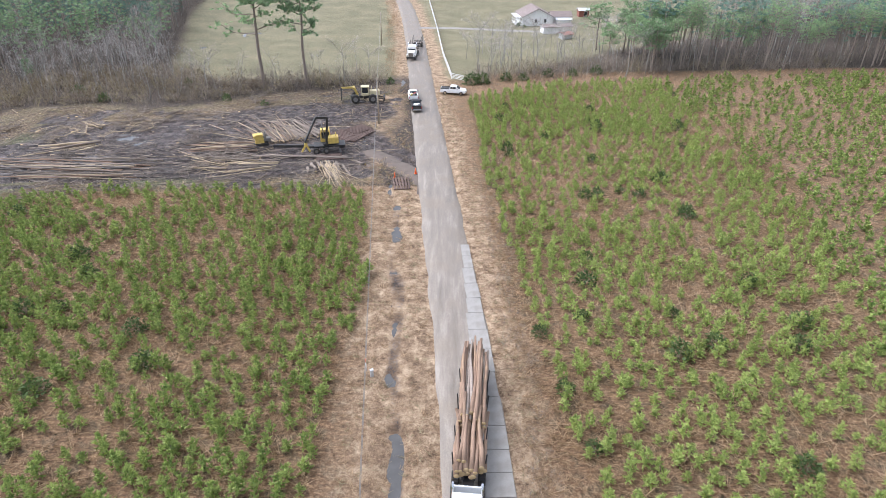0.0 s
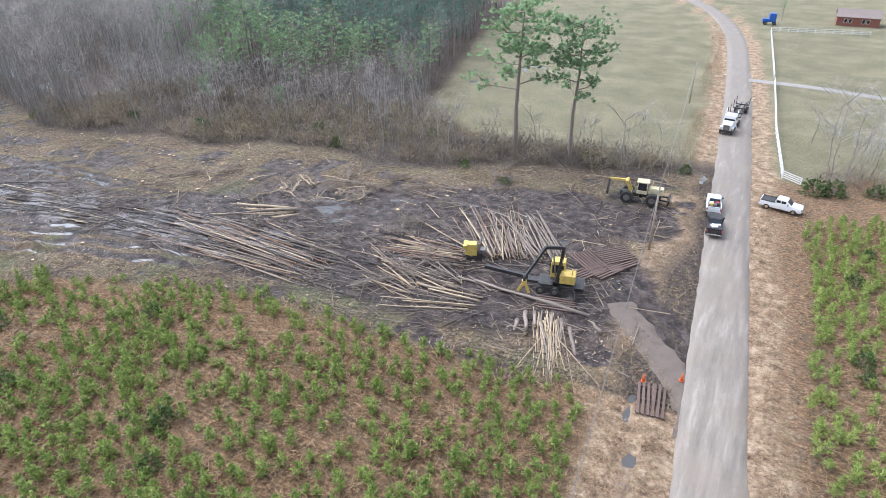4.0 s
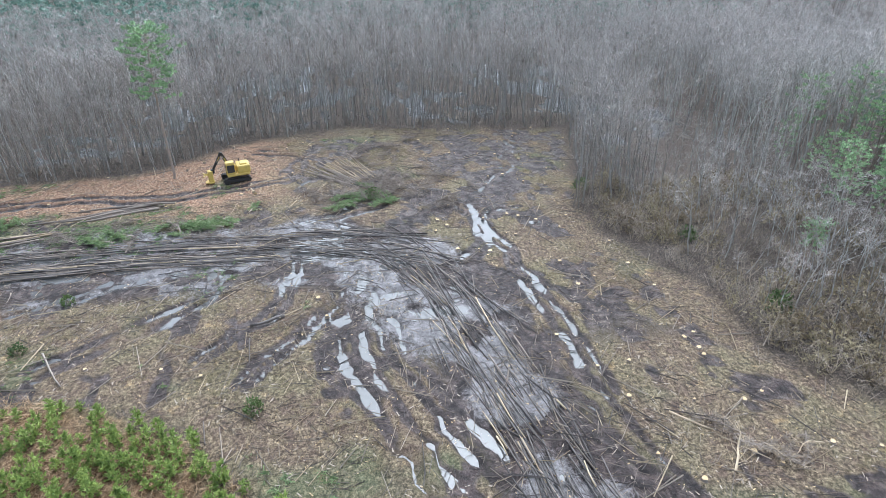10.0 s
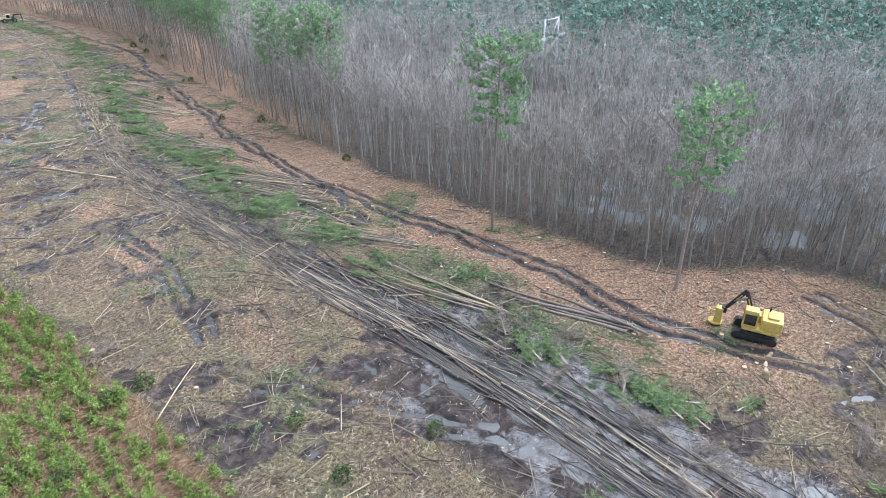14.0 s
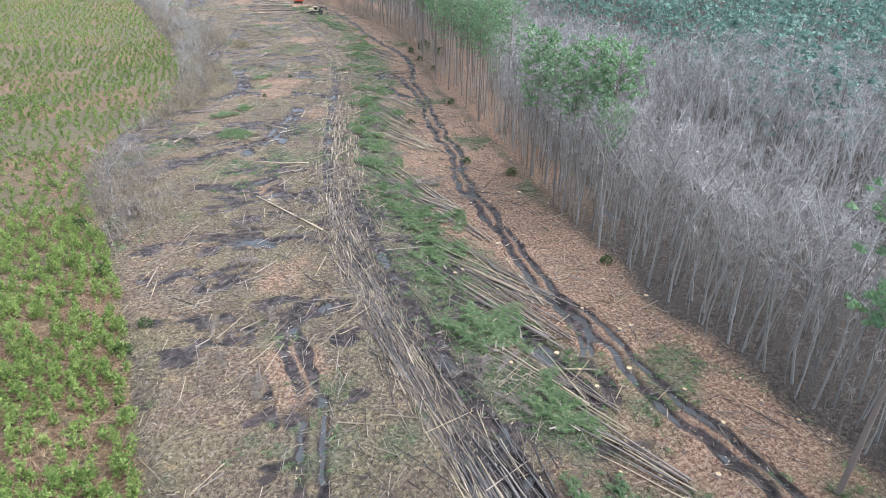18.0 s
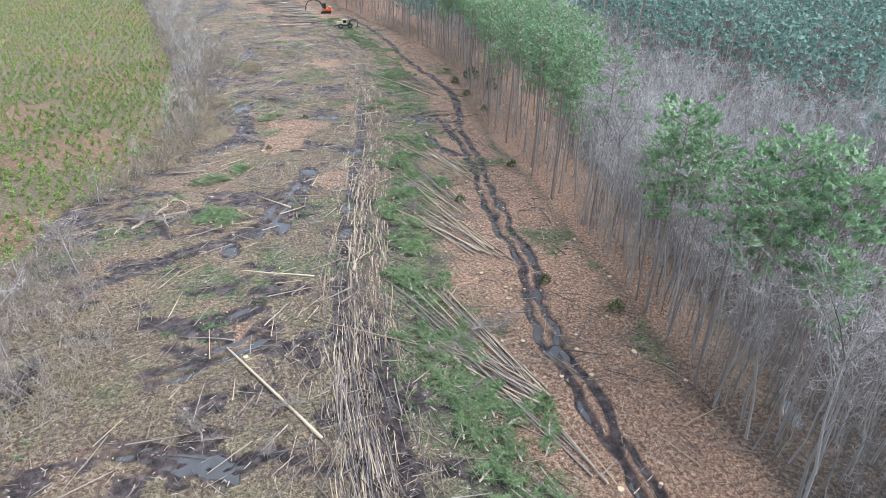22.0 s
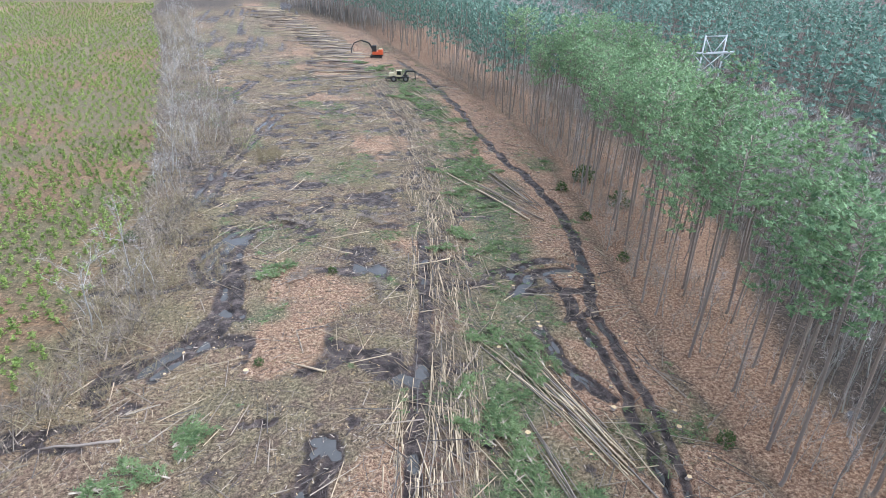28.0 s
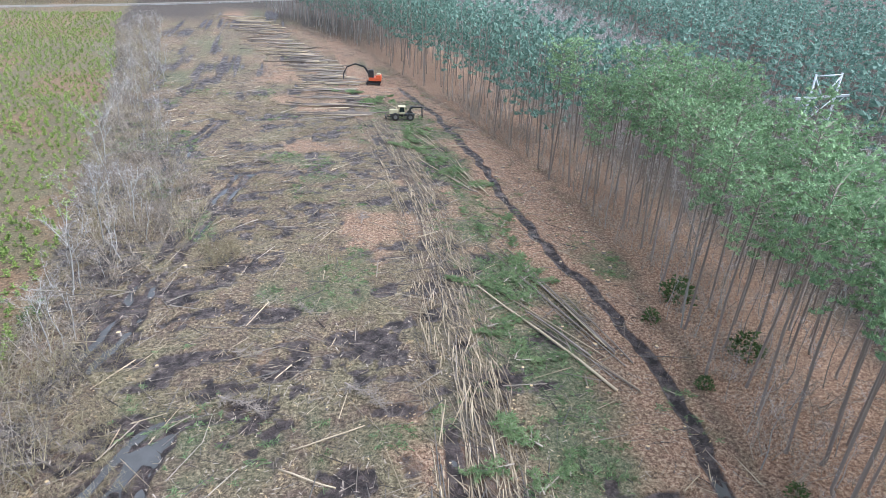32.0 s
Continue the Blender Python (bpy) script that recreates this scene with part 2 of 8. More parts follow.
    m.set("Roughness", m.math("SUBTRACT", 0.95, m.math("MULTIPLY", wet, m.ramp(mid, [(0.38, (0.5,) * 3), (0.56, (1, 1, 1))])), True))
    m.set("Specular IOR Level", 0.4)
    m.bump(m.math("ADD", m.math("MULTIPLY", fine, 0.35), small), 1.0, 0.3)
    return m.mat


M_GROUND = ground_material()


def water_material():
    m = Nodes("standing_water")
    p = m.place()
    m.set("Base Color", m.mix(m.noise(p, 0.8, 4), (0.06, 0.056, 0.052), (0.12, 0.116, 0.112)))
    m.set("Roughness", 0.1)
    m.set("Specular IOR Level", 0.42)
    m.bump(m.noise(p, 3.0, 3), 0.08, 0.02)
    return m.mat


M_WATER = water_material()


def road_material():
    m = Nodes("worn_asphalt")
    p = m.place()
    along = m.noise(p, 1.3, 5, 0.65, (1.0, 0.12, 1.0))
    fine = m.noise(p, 12.0, 5, 0.75)
    big = m.noise(p, 0.2, 4)
    col = m.ramp(m.math("ADD", m.math("MULTIPLY", along, 0.6), m.math("MULTIPLY", fine, 0.4)), [(0.36, (0.13, 0.108, 0.087)), (0.5, (0.22, 0.187, 0.155)), (0.62, (0.33, 0.29, 0.25))])
    col = m.mix(m.math("MULTIPLY", m.ramp(big, [(0.45, (0, 0, 0)), (0.65, (1, 1, 1))]), 0.5), col, m.mix(fine, (0.16, 0.125, 0.09), (0.27, 0.22, 0.17)))
    m.set("Base Color", col)
    m.set("Roughness", m.ramp(along, [(0.4, (0.5,) * 3), (0.6, (0.85,) * 3)]))
    m.bump(fine, 0.4, 0.02)
    return m.mat


M_ROAD = road_material()
M_TRACK = plain("damp_track_mud", (0.155, 0.122, 0.10), 0.95, amount=0.7, dirt=(0.08, 0.065, 0.055), scale=0.7)
M_SLAB = plain("pale_concrete", (0.31, 0.29, 0.265), 0.85, amount=0.6, dirt=(0.17, 0.15, 0.13), scale=0.9)
M_YELLOW = plain("yellow_machine_paint", (0.66, 0.48, 0.12), 0.5)
M_BLACK = plain("black_machine_paint", (0.028, 0.028, 0.03), 0.5)
M_RUBBER = plain("muddy_tyre_rubber", (0.035, 0.034, 0.033), 0.85, amount=0.6)
M_STEEL = plain("worn_steel", (0.26, 0.25, 0.24), 0.45, 0.7, amount=0.4)
M_WHITE = plain("white_paint", (0.86, 0.86, 0.85), 0.4, amount=0.08)
M_CREAM = plain("cream_machine_paint", (0.66, 0.58, 0.36), 0.5)
M_ORANGE = plain("orange_machine_paint", (0.72, 0.13, 0.04), 0.45, amount=0.2)
M_ROOF = plain("grey_brown_shingles", (0.25, 0.20, 0.185), 0.9, amount=0.3, scale=1.0)
M_BRICK = plain("red_brick", (0.30, 0.12, 0.09), 0.9)
M_GALV = plain("galvanised_steel", (0.62, 0.63, 0.64), 0.5, 0.2, amount=0.1)
M_POLEWOOD = plain("weathered_pole", (0.42, 0.35, 0.27), 0.9)
M_CONE = plain("orange_plastic", (0.85, 0.16, 0.03), 0.5, amount=0.15)
M_RED = plain("red_paint", (0.45, 0.05, 0.045), 0.5, amount=0.15)
M_BLUE = plain("blue_paint", (0.03, 0.12, 0.45), 0.35, amount=0.1)
M_CHROME = plain("chrome", (0.75, 0.76, 0.77), 0.15, 1.0, amount=0.1)
M_HYDR = plain("matt_hose", (0.03, 0.03, 0.03), 0.7)
M_MAT = barky("mat_timber", (0.075, 0.052, 0.044), (0.19, 0.135, 0.115))


def glass_material():
    m = Nodes("dark_window_glass")
    m.set("Base Color", (0.02, 0.025, 0.03))
    m.set("Roughness", 0.04)
    m.set("Specular IOR Level", 0.8)
    return m.mat


M_GLASS = glass_material()


# ---- mesh tools ----
def part(name, bm, material, parent=None, label="", m=None):
    """Links a bmesh as one mesh object under a thing or a part."""
    me = bpy.data.meshes.new(name)
    bm.to_mesh(me)
    bm.free()
    me.materials.append(material)
    ob = new(name, me)
    ob.parent = parent
    if m is not None:
        ob.matrix_basis = m
    if label:
        ob["label"] = label
    return ob


def thing(name, label, category, group="", kind="", m=None):
    ob = new(name)
    tagged(ob, label, category, group, kind)
    if m is not None:
        ob.matrix_basis = m
    return ob


def np_mesh(name, verts, faces, mats, matidx=None, smooth=False):
    """A mesh from arrays: faces is a list of index arrays, each (n, 3) or (n, 4)."""
    me = bpy.data.meshes.new(name)
    verts = np.asarray(verts, dtype=np.float32)
    me.vertices.add(len(verts))
    me.vertices.foreach_set("co", verts.ravel())
    loops = np.concatenate([f.ravel() for f in faces]).astype(np.int32)
    sizes = np.concatenate([np.full(len(f), f.shape[1]) for f in faces]).astype(np.int32)
    me.loops.add(len(loops))
    me.loops.foreach_set("vertex_index", loops)
    me.polygons.add(len(sizes))
    me.polygons.foreach_set("loop_start", np.concatenate([[0], np.cumsum(sizes)[:-1]]).astype(np.int32))
    if matidx is not None:
        me.polygons.foreach_set("material_index", np.asarray(matidx, dtype=np.int32))
    me.polygons.foreach_set("use_smooth", np.full(len(sizes), smooth))
    for mt in mats:
        me.materials.append(mt)
    me.update(calc_edges=True)
    return me


def value_noise(x, y, seed=0):
    """Smooth noise in 0..1 on arrays."""
    xi, yi = np.floor(x).astype(np.int64), np.floor(y).astype(np.int64)
    fx, fy = x - xi, y - yi
    fx, fy = fx * fx * (3 - 2 * fx), fy * fy * (3 - 2 * fy)

    def h(a, b):
        n = (a * 374761393 + b * 668265263 + seed * 974711) & 0x7FFFFFFF
        n = ((n ^ (n >> 13)) * 1274126177) & 0x7FFFFFFF
        return ((n ^ (n >> 16)) & 0xFFFF) / 65535.0

    a, b, c, d = h(xi, yi), h(xi + 1, yi), h(xi, yi + 1), h(xi + 1, yi + 1)
    return (a * (1 - fx) + b * fx) * (1 - fy) + (c * (1 - fx) + d * fx) * fy


def fbm(x, y, scale, octaves=3, seed=0):
    s, w, out = 1.0 / scale, 0.5, 0.0
    for o in range(octaves):
        out = out + w * value_noise(x * s + 17.3 * o, y * s - 9.1 * o, seed + o)
        s, w = s * 2.03, w * 0.5
    return out / (1 - 0.5 ** octaves)


def to_line(x, y, pts):
    """Distance to a line of points, and the side offset (right positive)."""
    best = np.full(np.shape(x), 1e9)
    side = np.zeros(np.shape(x))
    for (ax, ay), (bx, by) in zip(pts[:-1], pts[1:]):
        dx, dy = bx - ax, by - ay
        l2 = dx * dx + dy * dy
        t = np.clip(((x - ax) * dx + (y - ay) * dy) / l2, 0, 1)
        d = np.hypot(x - ax - t * dx, y - ay - t * dy)
        s = ((x - ax) * dy - (y - ay) * dx) / math.sqrt(l2)
        near = d < best
        best, side = np.where(near, d, best), np.where(near, s, side)
    return best, side


def inside(x, y, pts):
    r = np.zeros(np.shape(x), dtype=bool)
    for (ax, ay), (bx, by) in zip(pts, pts[1:] + pts[:1]):
        if ay != by:
            r ^= ((ay > y) != (by > y)) & (x < (bx - ax) * (y - ay) / (by - ay) + ax)
    return r


def soft_in(x, y, pts, width):
    """1 inside an outline, 0 outside, with a soft border."""
    d, _ = to_line(x, y, pts + pts[:1])
    d = np.where(inside(x, y, pts), d, -d)
    return np.clip(0.5 + d / width, 0, 1)


def smooth_line(pts, step=4.0):
    """A line of points, rounded and evened out."""
    p = np.array(pts, dtype=float)
    for _ in range(2):
        q = np.empty((2 * len(p) - 2, 2))
        q[0::2], q[1::2] = p[:-1] * 0.75 + p[1:] * 0.25, p[:-1] * 0.25 + p[1:] * 0.75
        p = np.vstack([p[:1], q, p[-1:]])
    return [tuple(v) for v in p]


# ---- the plan ----
PLANT_EDGE = [(-12, 84), (-30, 82.5), (-45, 82.5), (-57, 80), (-68, 76), (-75, 72), (-81, 64), (-88, 58), (-93, 50), (-96.5, 42), (-97, 28), (-96, 8), (-94, -11), (-92, -33), (-87, -62), (-87, -92), (-98, -119), (-101, -160), (-97, -200), (-89, -262), (-79, -330), (-65, -400)]
WOOD_EDGE = [(-128, -455), (-161, -340), (-169, -270), (-175, -228), (-176, -205), (-174, -170), (-168, -146), (-165, -130), (-162, -108), (-160, -86), (-157, -60), (-154, -46), (-152, -30), (-151, -10), (-152, 7), (-152, 30), (-154, 43), (-166, 54), (-168, 66), (-171, 76), (-168, 83), (-166, 100), (-162, 117), (-134, 109), (-127, 105), (-116, 108), (-103, 113), (-92, 113), (-80, 119), (-68, 122), (-60, 119), (-48, 123), (-35, 131), (-24, 133), (-11, 139)]
CLEARING = PLANT_EDGE + [(-80, -430)] + WOOD_EDGE + [(-9.5, 128), (-9, 84)]
ROAD_MID = smooth_line([(9.0, -420), (7.4, -260), (5.6, -120), (4.6, -60), (3.6, 0), (3.0, 25), (2.1, 45), (0.0, 72), (-3.2, 112), (-6.6, 160), (-10.2, 204), (-15.3, 253), (-27.0, 300), (-52, 345), (-95, 400)])
LOG_ROAD = smooth_line([(-24, 93), (-38, 91), (-62, 90), (-78, 88.5), (-98, 85), (-115, 82), (-121, 74), (-122, 58), (-123.5, 38), (-123, 20), (-121.5, 0), (-121, -24), (-122, -45), (-124.5, -62), (-128, -78), (-134, -101), (-141, -128), (-146, -156), (-149, -178), (-150.5, -200), (-151, -225), (-150.5, -248)])
HAUL = smooth_line([(-3, 90), (-12, 103), (-20, 112), (-34, 113), (-48, 109), (-60, 103), (-72, 98), (-90, 93)])
PASTURE = [(-8, 144), (-50, 139), (-66, 151), (-78, 192), (-89, 229), (-91, 273), (-120, 340), (-240, 520), (330, 520), (140, 260), (90, 205), (45, 172), (20, 152), (3, 143)]
SKID_TRAIL = smooth_line([(-146, 64), (-141, 43), (-144, 32), (-142.5, 14), (-141, 4), (-141.5, -7), (-139.8, -17), (-141, -24), (-142.3, -31), (-142.6, -40), (-143, -49), (-144.6, -58), (-148.4, -65), (-149.2, -72), (-149.8, -79), (-151.5, -88), (-153.6, -98), (-155.2, -109), (-157.6, -121), (-161.6, -131), (-164.6, -141), (-166, -152), (-166.2, -163), (-164.6, -180), (-165, -196), (-166.6, -220), (-165.6, -252), (-162, -280)])
# wheel ruts and wet places: line, half spacing of the two ruts, depth, width of each rut
RUTS = [
    ([q for q in SKID_TRAIL if q[1] > -122], 0.95, 0.36, 0.46),
    ([q for q in SKID_TRAIL if q[1] < -118], 0.3, 0.24, 0.42),
    (HAUL, 1.2, 0.3, 0.5),
    (smooth_line([(-113, 87), (-119, 91), (-124, 92), (-130, 92), (-138, 97), (-148, 102), (-158, 105)]), 0.9, 0.44, 0.5),
    (smooth_line([(-132, 90), (-123, 91.3), (-117.5, 93.6), (-110, 93.2), (-103, 94.4), (-96, 95), (-88, 95.6)]), 0.8, 0.4, 0.45),
    (smooth_line([(-112, 76), (-106, 72.5), (-97, 72.4), (-88, 74.5), (-78, 79), (-66, 83), (-50, 86)]), 1.2, 0.3, 0.5),
    (smooth_line([(-114, 75.5), (-108, 73.5), (-103.6, 75.9), (-95.4, 77.4), (-90, 79.2), (-80, 83)]), 0.9, 0.4, 0.5),
    (smooth_line([(-115, 72), (-108, 70.5), (-102, 67), (-95, 61)]), 0.7, 0.36, 0.45),
    (smooth_line([(-118, 66), (-112, 65), (-106, 63), (-99, 56)]), 0.8, 0.36, 0.45),
    (smooth_line([(-117, 57), (-111, 55), (-104, 47), (-100, 40)]), 0.9, 0.34, 0.5),
    (smooth_line([(-117, 44), (-112, 38), (-108, 28), (-104, 18)]), 0.9, 0.28, 0.45),
    (smooth_line([(-133, 78), (-130, 71), (-127, 64)]), 1.0, 0.36, 0.5),
    (smooth_line([(-140, 62), (-150, 68), (-158, 66), (-160, 58)]), 1.2, 0.3, 0.5),
    (smooth_line([(-106, 12), (-108, 2), (-110, -10), (-109, -20), (-114, -24)]), 0.9, 0.3, 0.5),
    (smooth_line([(-134.4, 3), (-134.2, -3), (-133.4, -8), (-134.5, -14)]), 0.5, 0.42, 0.55),
    (smooth_line([(-137, 3), (-138, -4), (-139.4, -9), (-139.8, -15)]), 0.5, 0.4, 0.5),
]
RUTS += [
    (smooth_line([(-99, -47), (-106, -43), (-111, -40)]), 0.7, 0.34, 0.6),
    (smooth_line([(-103, -54), (-109, -55.8), (-115, -60.5)]), 0.8, 0.38, 0.6),
    (smooth_line([(-102, -64), (-108, -62), (-114, -65)]), 0.7, 0.34, 0.6),
    (smooth_line([(-94, -73), (-100, -77), (-105, -80), (-111, -81.8), (-116, -86), (-120, -84)]), 0.8, 0.3, 0.55),
    (smooth_line([(-114, -82), (-117, -88), (-121, -96), (-125, -104)]), 0.9, 0.36, 0.6),
    (smooth_line([(-113, -136), (-110.8, -140), (-113, -146.5), (-115.4, -150.6), (-119, -152), (-124, -152)]), 0.9, 0.36, 0.5),
    (smooth_line([(-108, -118), (-113, -124), (-115.4, -130), (-115, -140), (-115.4, -148)]), 0.8, 0.4, 0.6),
    (smooth_line([(-149.6, -130), (-153.6, -133.9), (-158.1, -134.6), (-160.7, -132.8), (-161, -129)]), 0.4, 0.36, 0.45),
    (smooth_line([(-149.4, -125.6), (-152.7, -129.7), (-155.7, -131.2), (-159.6, -131)]), 0.3, 0.4, 0.45),
    (smooth_line([(-155.4, -130), (-156, -124.6), (-155, -119)]), 0.3, 0.32, 0.4),
    (smooth_line([(-150.4, -126), (-154.5, -126.4), (-159, -125)]), 0.3, 0.34, 0.4),
    (smooth_line([(-150.6, -119), (-150.2, -112), (-152, -106)]), 0.3, 0.34, 0.45),
    (smooth_line([(-106, -157), (-109.6, -166), (-111, -177), (-115, -192), (-119, -204), (-122, -216)]), 1.1, 0.34, 0.5),
    (smooth_line([(-108, -217), (-111.5, -239), (-116, -252)]), 1.0, 0.3, 0.5),
]
# puddles: x, y, radius, depth
POOLS = [(-115.2, -129, 1.5, 0.34), (-117, -128, 1.2, 0.34), (-115.2, -148, 1.6, 0.34), (-117.4, -149, 1.5, 0.3), (-113.2, -137, 1.7, 0.34), (-122.9, -151.6, 1.0, 0.3), (-134.5, -135.7, 1.9, 0.36), (-131.5, -137, 1.3, 0.3), (-124.7, -105, 1.5, 0.34), (-122.5, -99, 1.4, 0.3), (-132.7, -112.6, 1.3, 0.34), (-133.6, -136, 1.2, 0.3), (-118.2, -84, 1.9, 0.34), (-111, -79.5, 2.1, 0.34), (-150.5, -118.5, 0.9, 0.34), (-150.3, -108.5, 0.9, 0.34)]
POOLS += [(-119, 70, 1.6, 0.2), (-116, 78, 1.8, 0.2), (-110, 81, 1.5, 0.2), (-104, 71, 1.3, 0.22), (-104, 34, 1.2, 0.3), (-111, 25, 1.0, 0.3), (-143, -47, 1.3, 0.3), (-146, -58, 1.2, 0.34), (-142, -34, 1.0, 0.3), (-55, 104, 2.8, 0.25), (-52, 101, 2.0, 0.25), (-60, 99, 1.8, 0.25), (-22, 109, 1.6, 0.25), (-52, 93, 1.8, 0.2), (-128.1, 95.6, 1.3, 0.34), (-128.5, 98.2, 1.1, 0.34), (-123.5, 99.2, 1.2, 0.34), (-133, 73, 1.0, 0.34), (-131, 70, 0.9, 0.34), (-109.5, -19, 1.2, 0.3), (-114, -22, 1.1, 0.3), (-109, -42, 1.2, 0.28)]

rf = np.random.RandomState(4)
FIELD_POOLS = [(-64 + 7 * u + rf.normal() * 1.4, 174 + 20 * u, rf.uniform(0.7, 1.5), 0.34) for u in rf.uniform(0, 1, 18)]

# west limit of the dry pine strip, by -y
DRY_Y, DRY_X = [28, 45, 54, 72, 90, 105, 118, 138, 158, 190, 240], [-158, -160, -162, -166, -171, -172, -177, -187, -195, -204, -210]


def zones(x, y):
    """Ground height and the share of each cover at arrays of places."""
    wob_x, wob_y = x + 5 * (fbm(x, y, 9, 3, 5) - 0.5), y + 5 * (fbm(x, y, 9, 3, 6) - 0.5)
    clear = soft_in(wob_x, wob_y, CLEARING, 3.0)
    wood_d, _ = to_line(x, y, WOOD_EDGE)
    road_d, road_s = to_line(x, y, ROAD_MID)
    east = (y < 147 + 0.1 * np.clip(x, 0, 100)) & (road_s > 0)
    west = (road_s < 0) & (clear < 0.5) & inside(x, y, PLANT_EDGE + [(-40, -700), (20, -700), (2, 84)])
    sedge = np.where(east | west, 1 - clear, 0.0)
    field = soft_in(wob_x, wob_y, PASTURE, 4.0)
    verge = np.clip(1.5 - np.abs(road_d - 4.0) / 1.9 + 1.2 * (fbm(x, y, 4, 3, 7) - 0.5), 0, 1)
    verge = np.maximum(verge, np.where((road_s < 0) & (y < 130), np.clip(1.3 - np.abs(road_d - 7.0) / 4.0, 0, 0.85), 0))
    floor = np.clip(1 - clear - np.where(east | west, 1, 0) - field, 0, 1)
    ld, ls = to_line(x, y, LOG_ROAD)
    beyond = np.where(ls > 0, ld, -ld) * np.where(y < 76, 1, -1)
    west_side = np.clip((beyond - 9) / 8 + (fbm(x, y, 12, 4, 9) - 0.5) * 3.2, 0, 1) * np.clip((66 - y) / 10, 0, 1)
    west_side = np.maximum(west_side, 0.8 * np.clip((fbm(x, y, 10, 4, 19) - 0.53) * 8, 0, 1) * np.clip((30 - y) / 25, 0, 1))
    straw = clear * np.clip(west_side, 0, 1) * np.where(wood_d < 45, 1, 0.3)
    pinewood = floor * np.clip((-20 - y) / 30, 0, 1) * np.clip((x + 200) / 12, 0, 1) * (x < -120) * np.clip((y + 400) / 60, 0, 1)
    pinewood = pinewood * np.clip((x - np.interp(-y, DRY_Y, DRY_X)) / 5 + 1, 0, 1)
    straw = np.maximum(straw, pinewood)
    floor = floor * (1 - pinewood)
    # relief
    z = 0.10 * (fbm(x, y, 7, 3, 1) - 0.5) + 0.05 * (fbm(x, y, 1.6, 2, 2) - 0.5)
    z = z * (1 - 0.85 * field) + clear * 0.14 * (fbm(x, y, 3.0, 3, 3) - 0.5)
    reach = np.where(y > 10, 3.6, 2.1) + np.where(y > 40, 2.5, 0)
    mud = np.clip(1.35 - ld / (reach + 2.6 * (fbm(x, y, 5, 3, 4) - 0.2)), 0, 1)
    mud = mud * np.where(y < -60, 0.5, 1.0)
    wet = np.clip((y - 55) / 30, 0, 1) * np.clip((-x - 85) / 20, 0, 1) * np.clip((-95 - x - 0.0) / 10 + 1, 0, 1)
    mud = np.maximum(mud, clear * wet * (fbm(x, y, 5, 3, 8) > 0.52) * 0.9 * (wood_d > 4))
    z = z - 0.08 * np.clip(1 - ld / 4.5, 0, 1) * fbm(x, y, 2.5, 2, 11)
    corner, _ = to_line(x, y, [(-104, 83), (-116, 79), (-120, 70), (-121, 52), (-122.5, 36)])
    sink = np.clip(1.4 - corner / (5.5 + 7.0 * fbm(x, y, 6, 3, 45)), 0, 1) * clear
    mud = np.maximum(mud, sink)
    z = z - sink * np.clip((fbm(x * 1.0, y * 0.45, 2.2, 3, 46) - 0.42) * 1.5, 0, 0.3)
    strip_d = np.abs(beyond - np.where(y > -55, 2.5, -2.1) - 0.8 * (fbm(x, y, 6, 2, 54) - 0.5))
    lane = np.clip(1.4 - strip_d / 0.85, 0, 1) * (y < 20) * (y > -146) * clear
    mud = np.maximum(mud, lane)
    z = z - 0.34 * lane * fbm(x, y, 3, 2, 55)
    haul_d, _ = to_line(x, y, [(-14, 118), (-30, 117.5), (-40, 112.5), (-52, 104), (-62, 97), (-74, 92)])
    mud = np.maximum(mud, clear * np.clip(1.5 - haul_d / (3.4 + 3.2 * fbm(x, y, 6, 3, 63)), 0, 1))
    yard, _ = to_line(x, y, [(-20, 100), (-40, 105), (-62, 98)])
    mud = np.maximum(mud, clear * np.clip(1.4 - yard / (9 + 6 * fbm(x, y, 6, 3, 12)), 0, 1))
    for line, half, deep, wide in RUTS:
        d, s = to_line(x + 0.3 * (wob_x - x) + 1.6 * (fbm(x, y, 3.2, 2, 61) - 0.5), y + 0.3 * (wob_y - y) + 1.6 * (fbm(x, y, 3.2, 2, 62) - 0.5), line)
        two = np.minimum(np.abs(s - half), np.abs(s + half)) + np.maximum(0, d - np.abs(s)) * 2
        near = d < half + 3
        rut = np.clip(1.3 - two / wide, 0, 1) * near
        broken = np.clip(3.4 * fbm(x, y, 3.2, 3, 13) - 0.95, 0.12, 1.15)
        solid = np.clip(2.2 * fbm(x, y, 7.0, 2, 64) - 0.1, 0.72 if half in (0.95, 0.3) else 0.4, 1)
        z = np.where(near, z - deep * rut * broken + 0.10 * np.clip(1 - np.abs(two - 0.95) / 0.5, 0, 1) * near, z)
        mud = np.maximum(mud, np.clip(1.35 - two / (wide * 1.45), 0, 1) * near * solid)
        mud = np.maximum(mud, np.clip(0.34 - np.maximum(0, d - half) / 2.6, 0, 1))
    for px, py, r, deep in POOLS:
        d = np.hypot((x - px) * (1.0 if (px + py) % 2 < 1 else 1.7), y - py) / (r * (0.1 + 1.9 * fbm(x, y * 0.6, 1.2, 4, 14)))
        dip = np.clip(1.25 - d, 0, 1)
        z = z - (deep + 0.08) * dip
        mud = np.maximum(mud, np.clip(1.5 - d, 0, 0.9))
    for px, py, r, deep in FIELD_POOLS:
        d = np.hypot(x - px, y - py) / (r * (0.25 + 1.7 * fbm(x, y, 1.9, 3, 14)))
        z = z - deep * np.clip(1.25 - d, 0, 1)
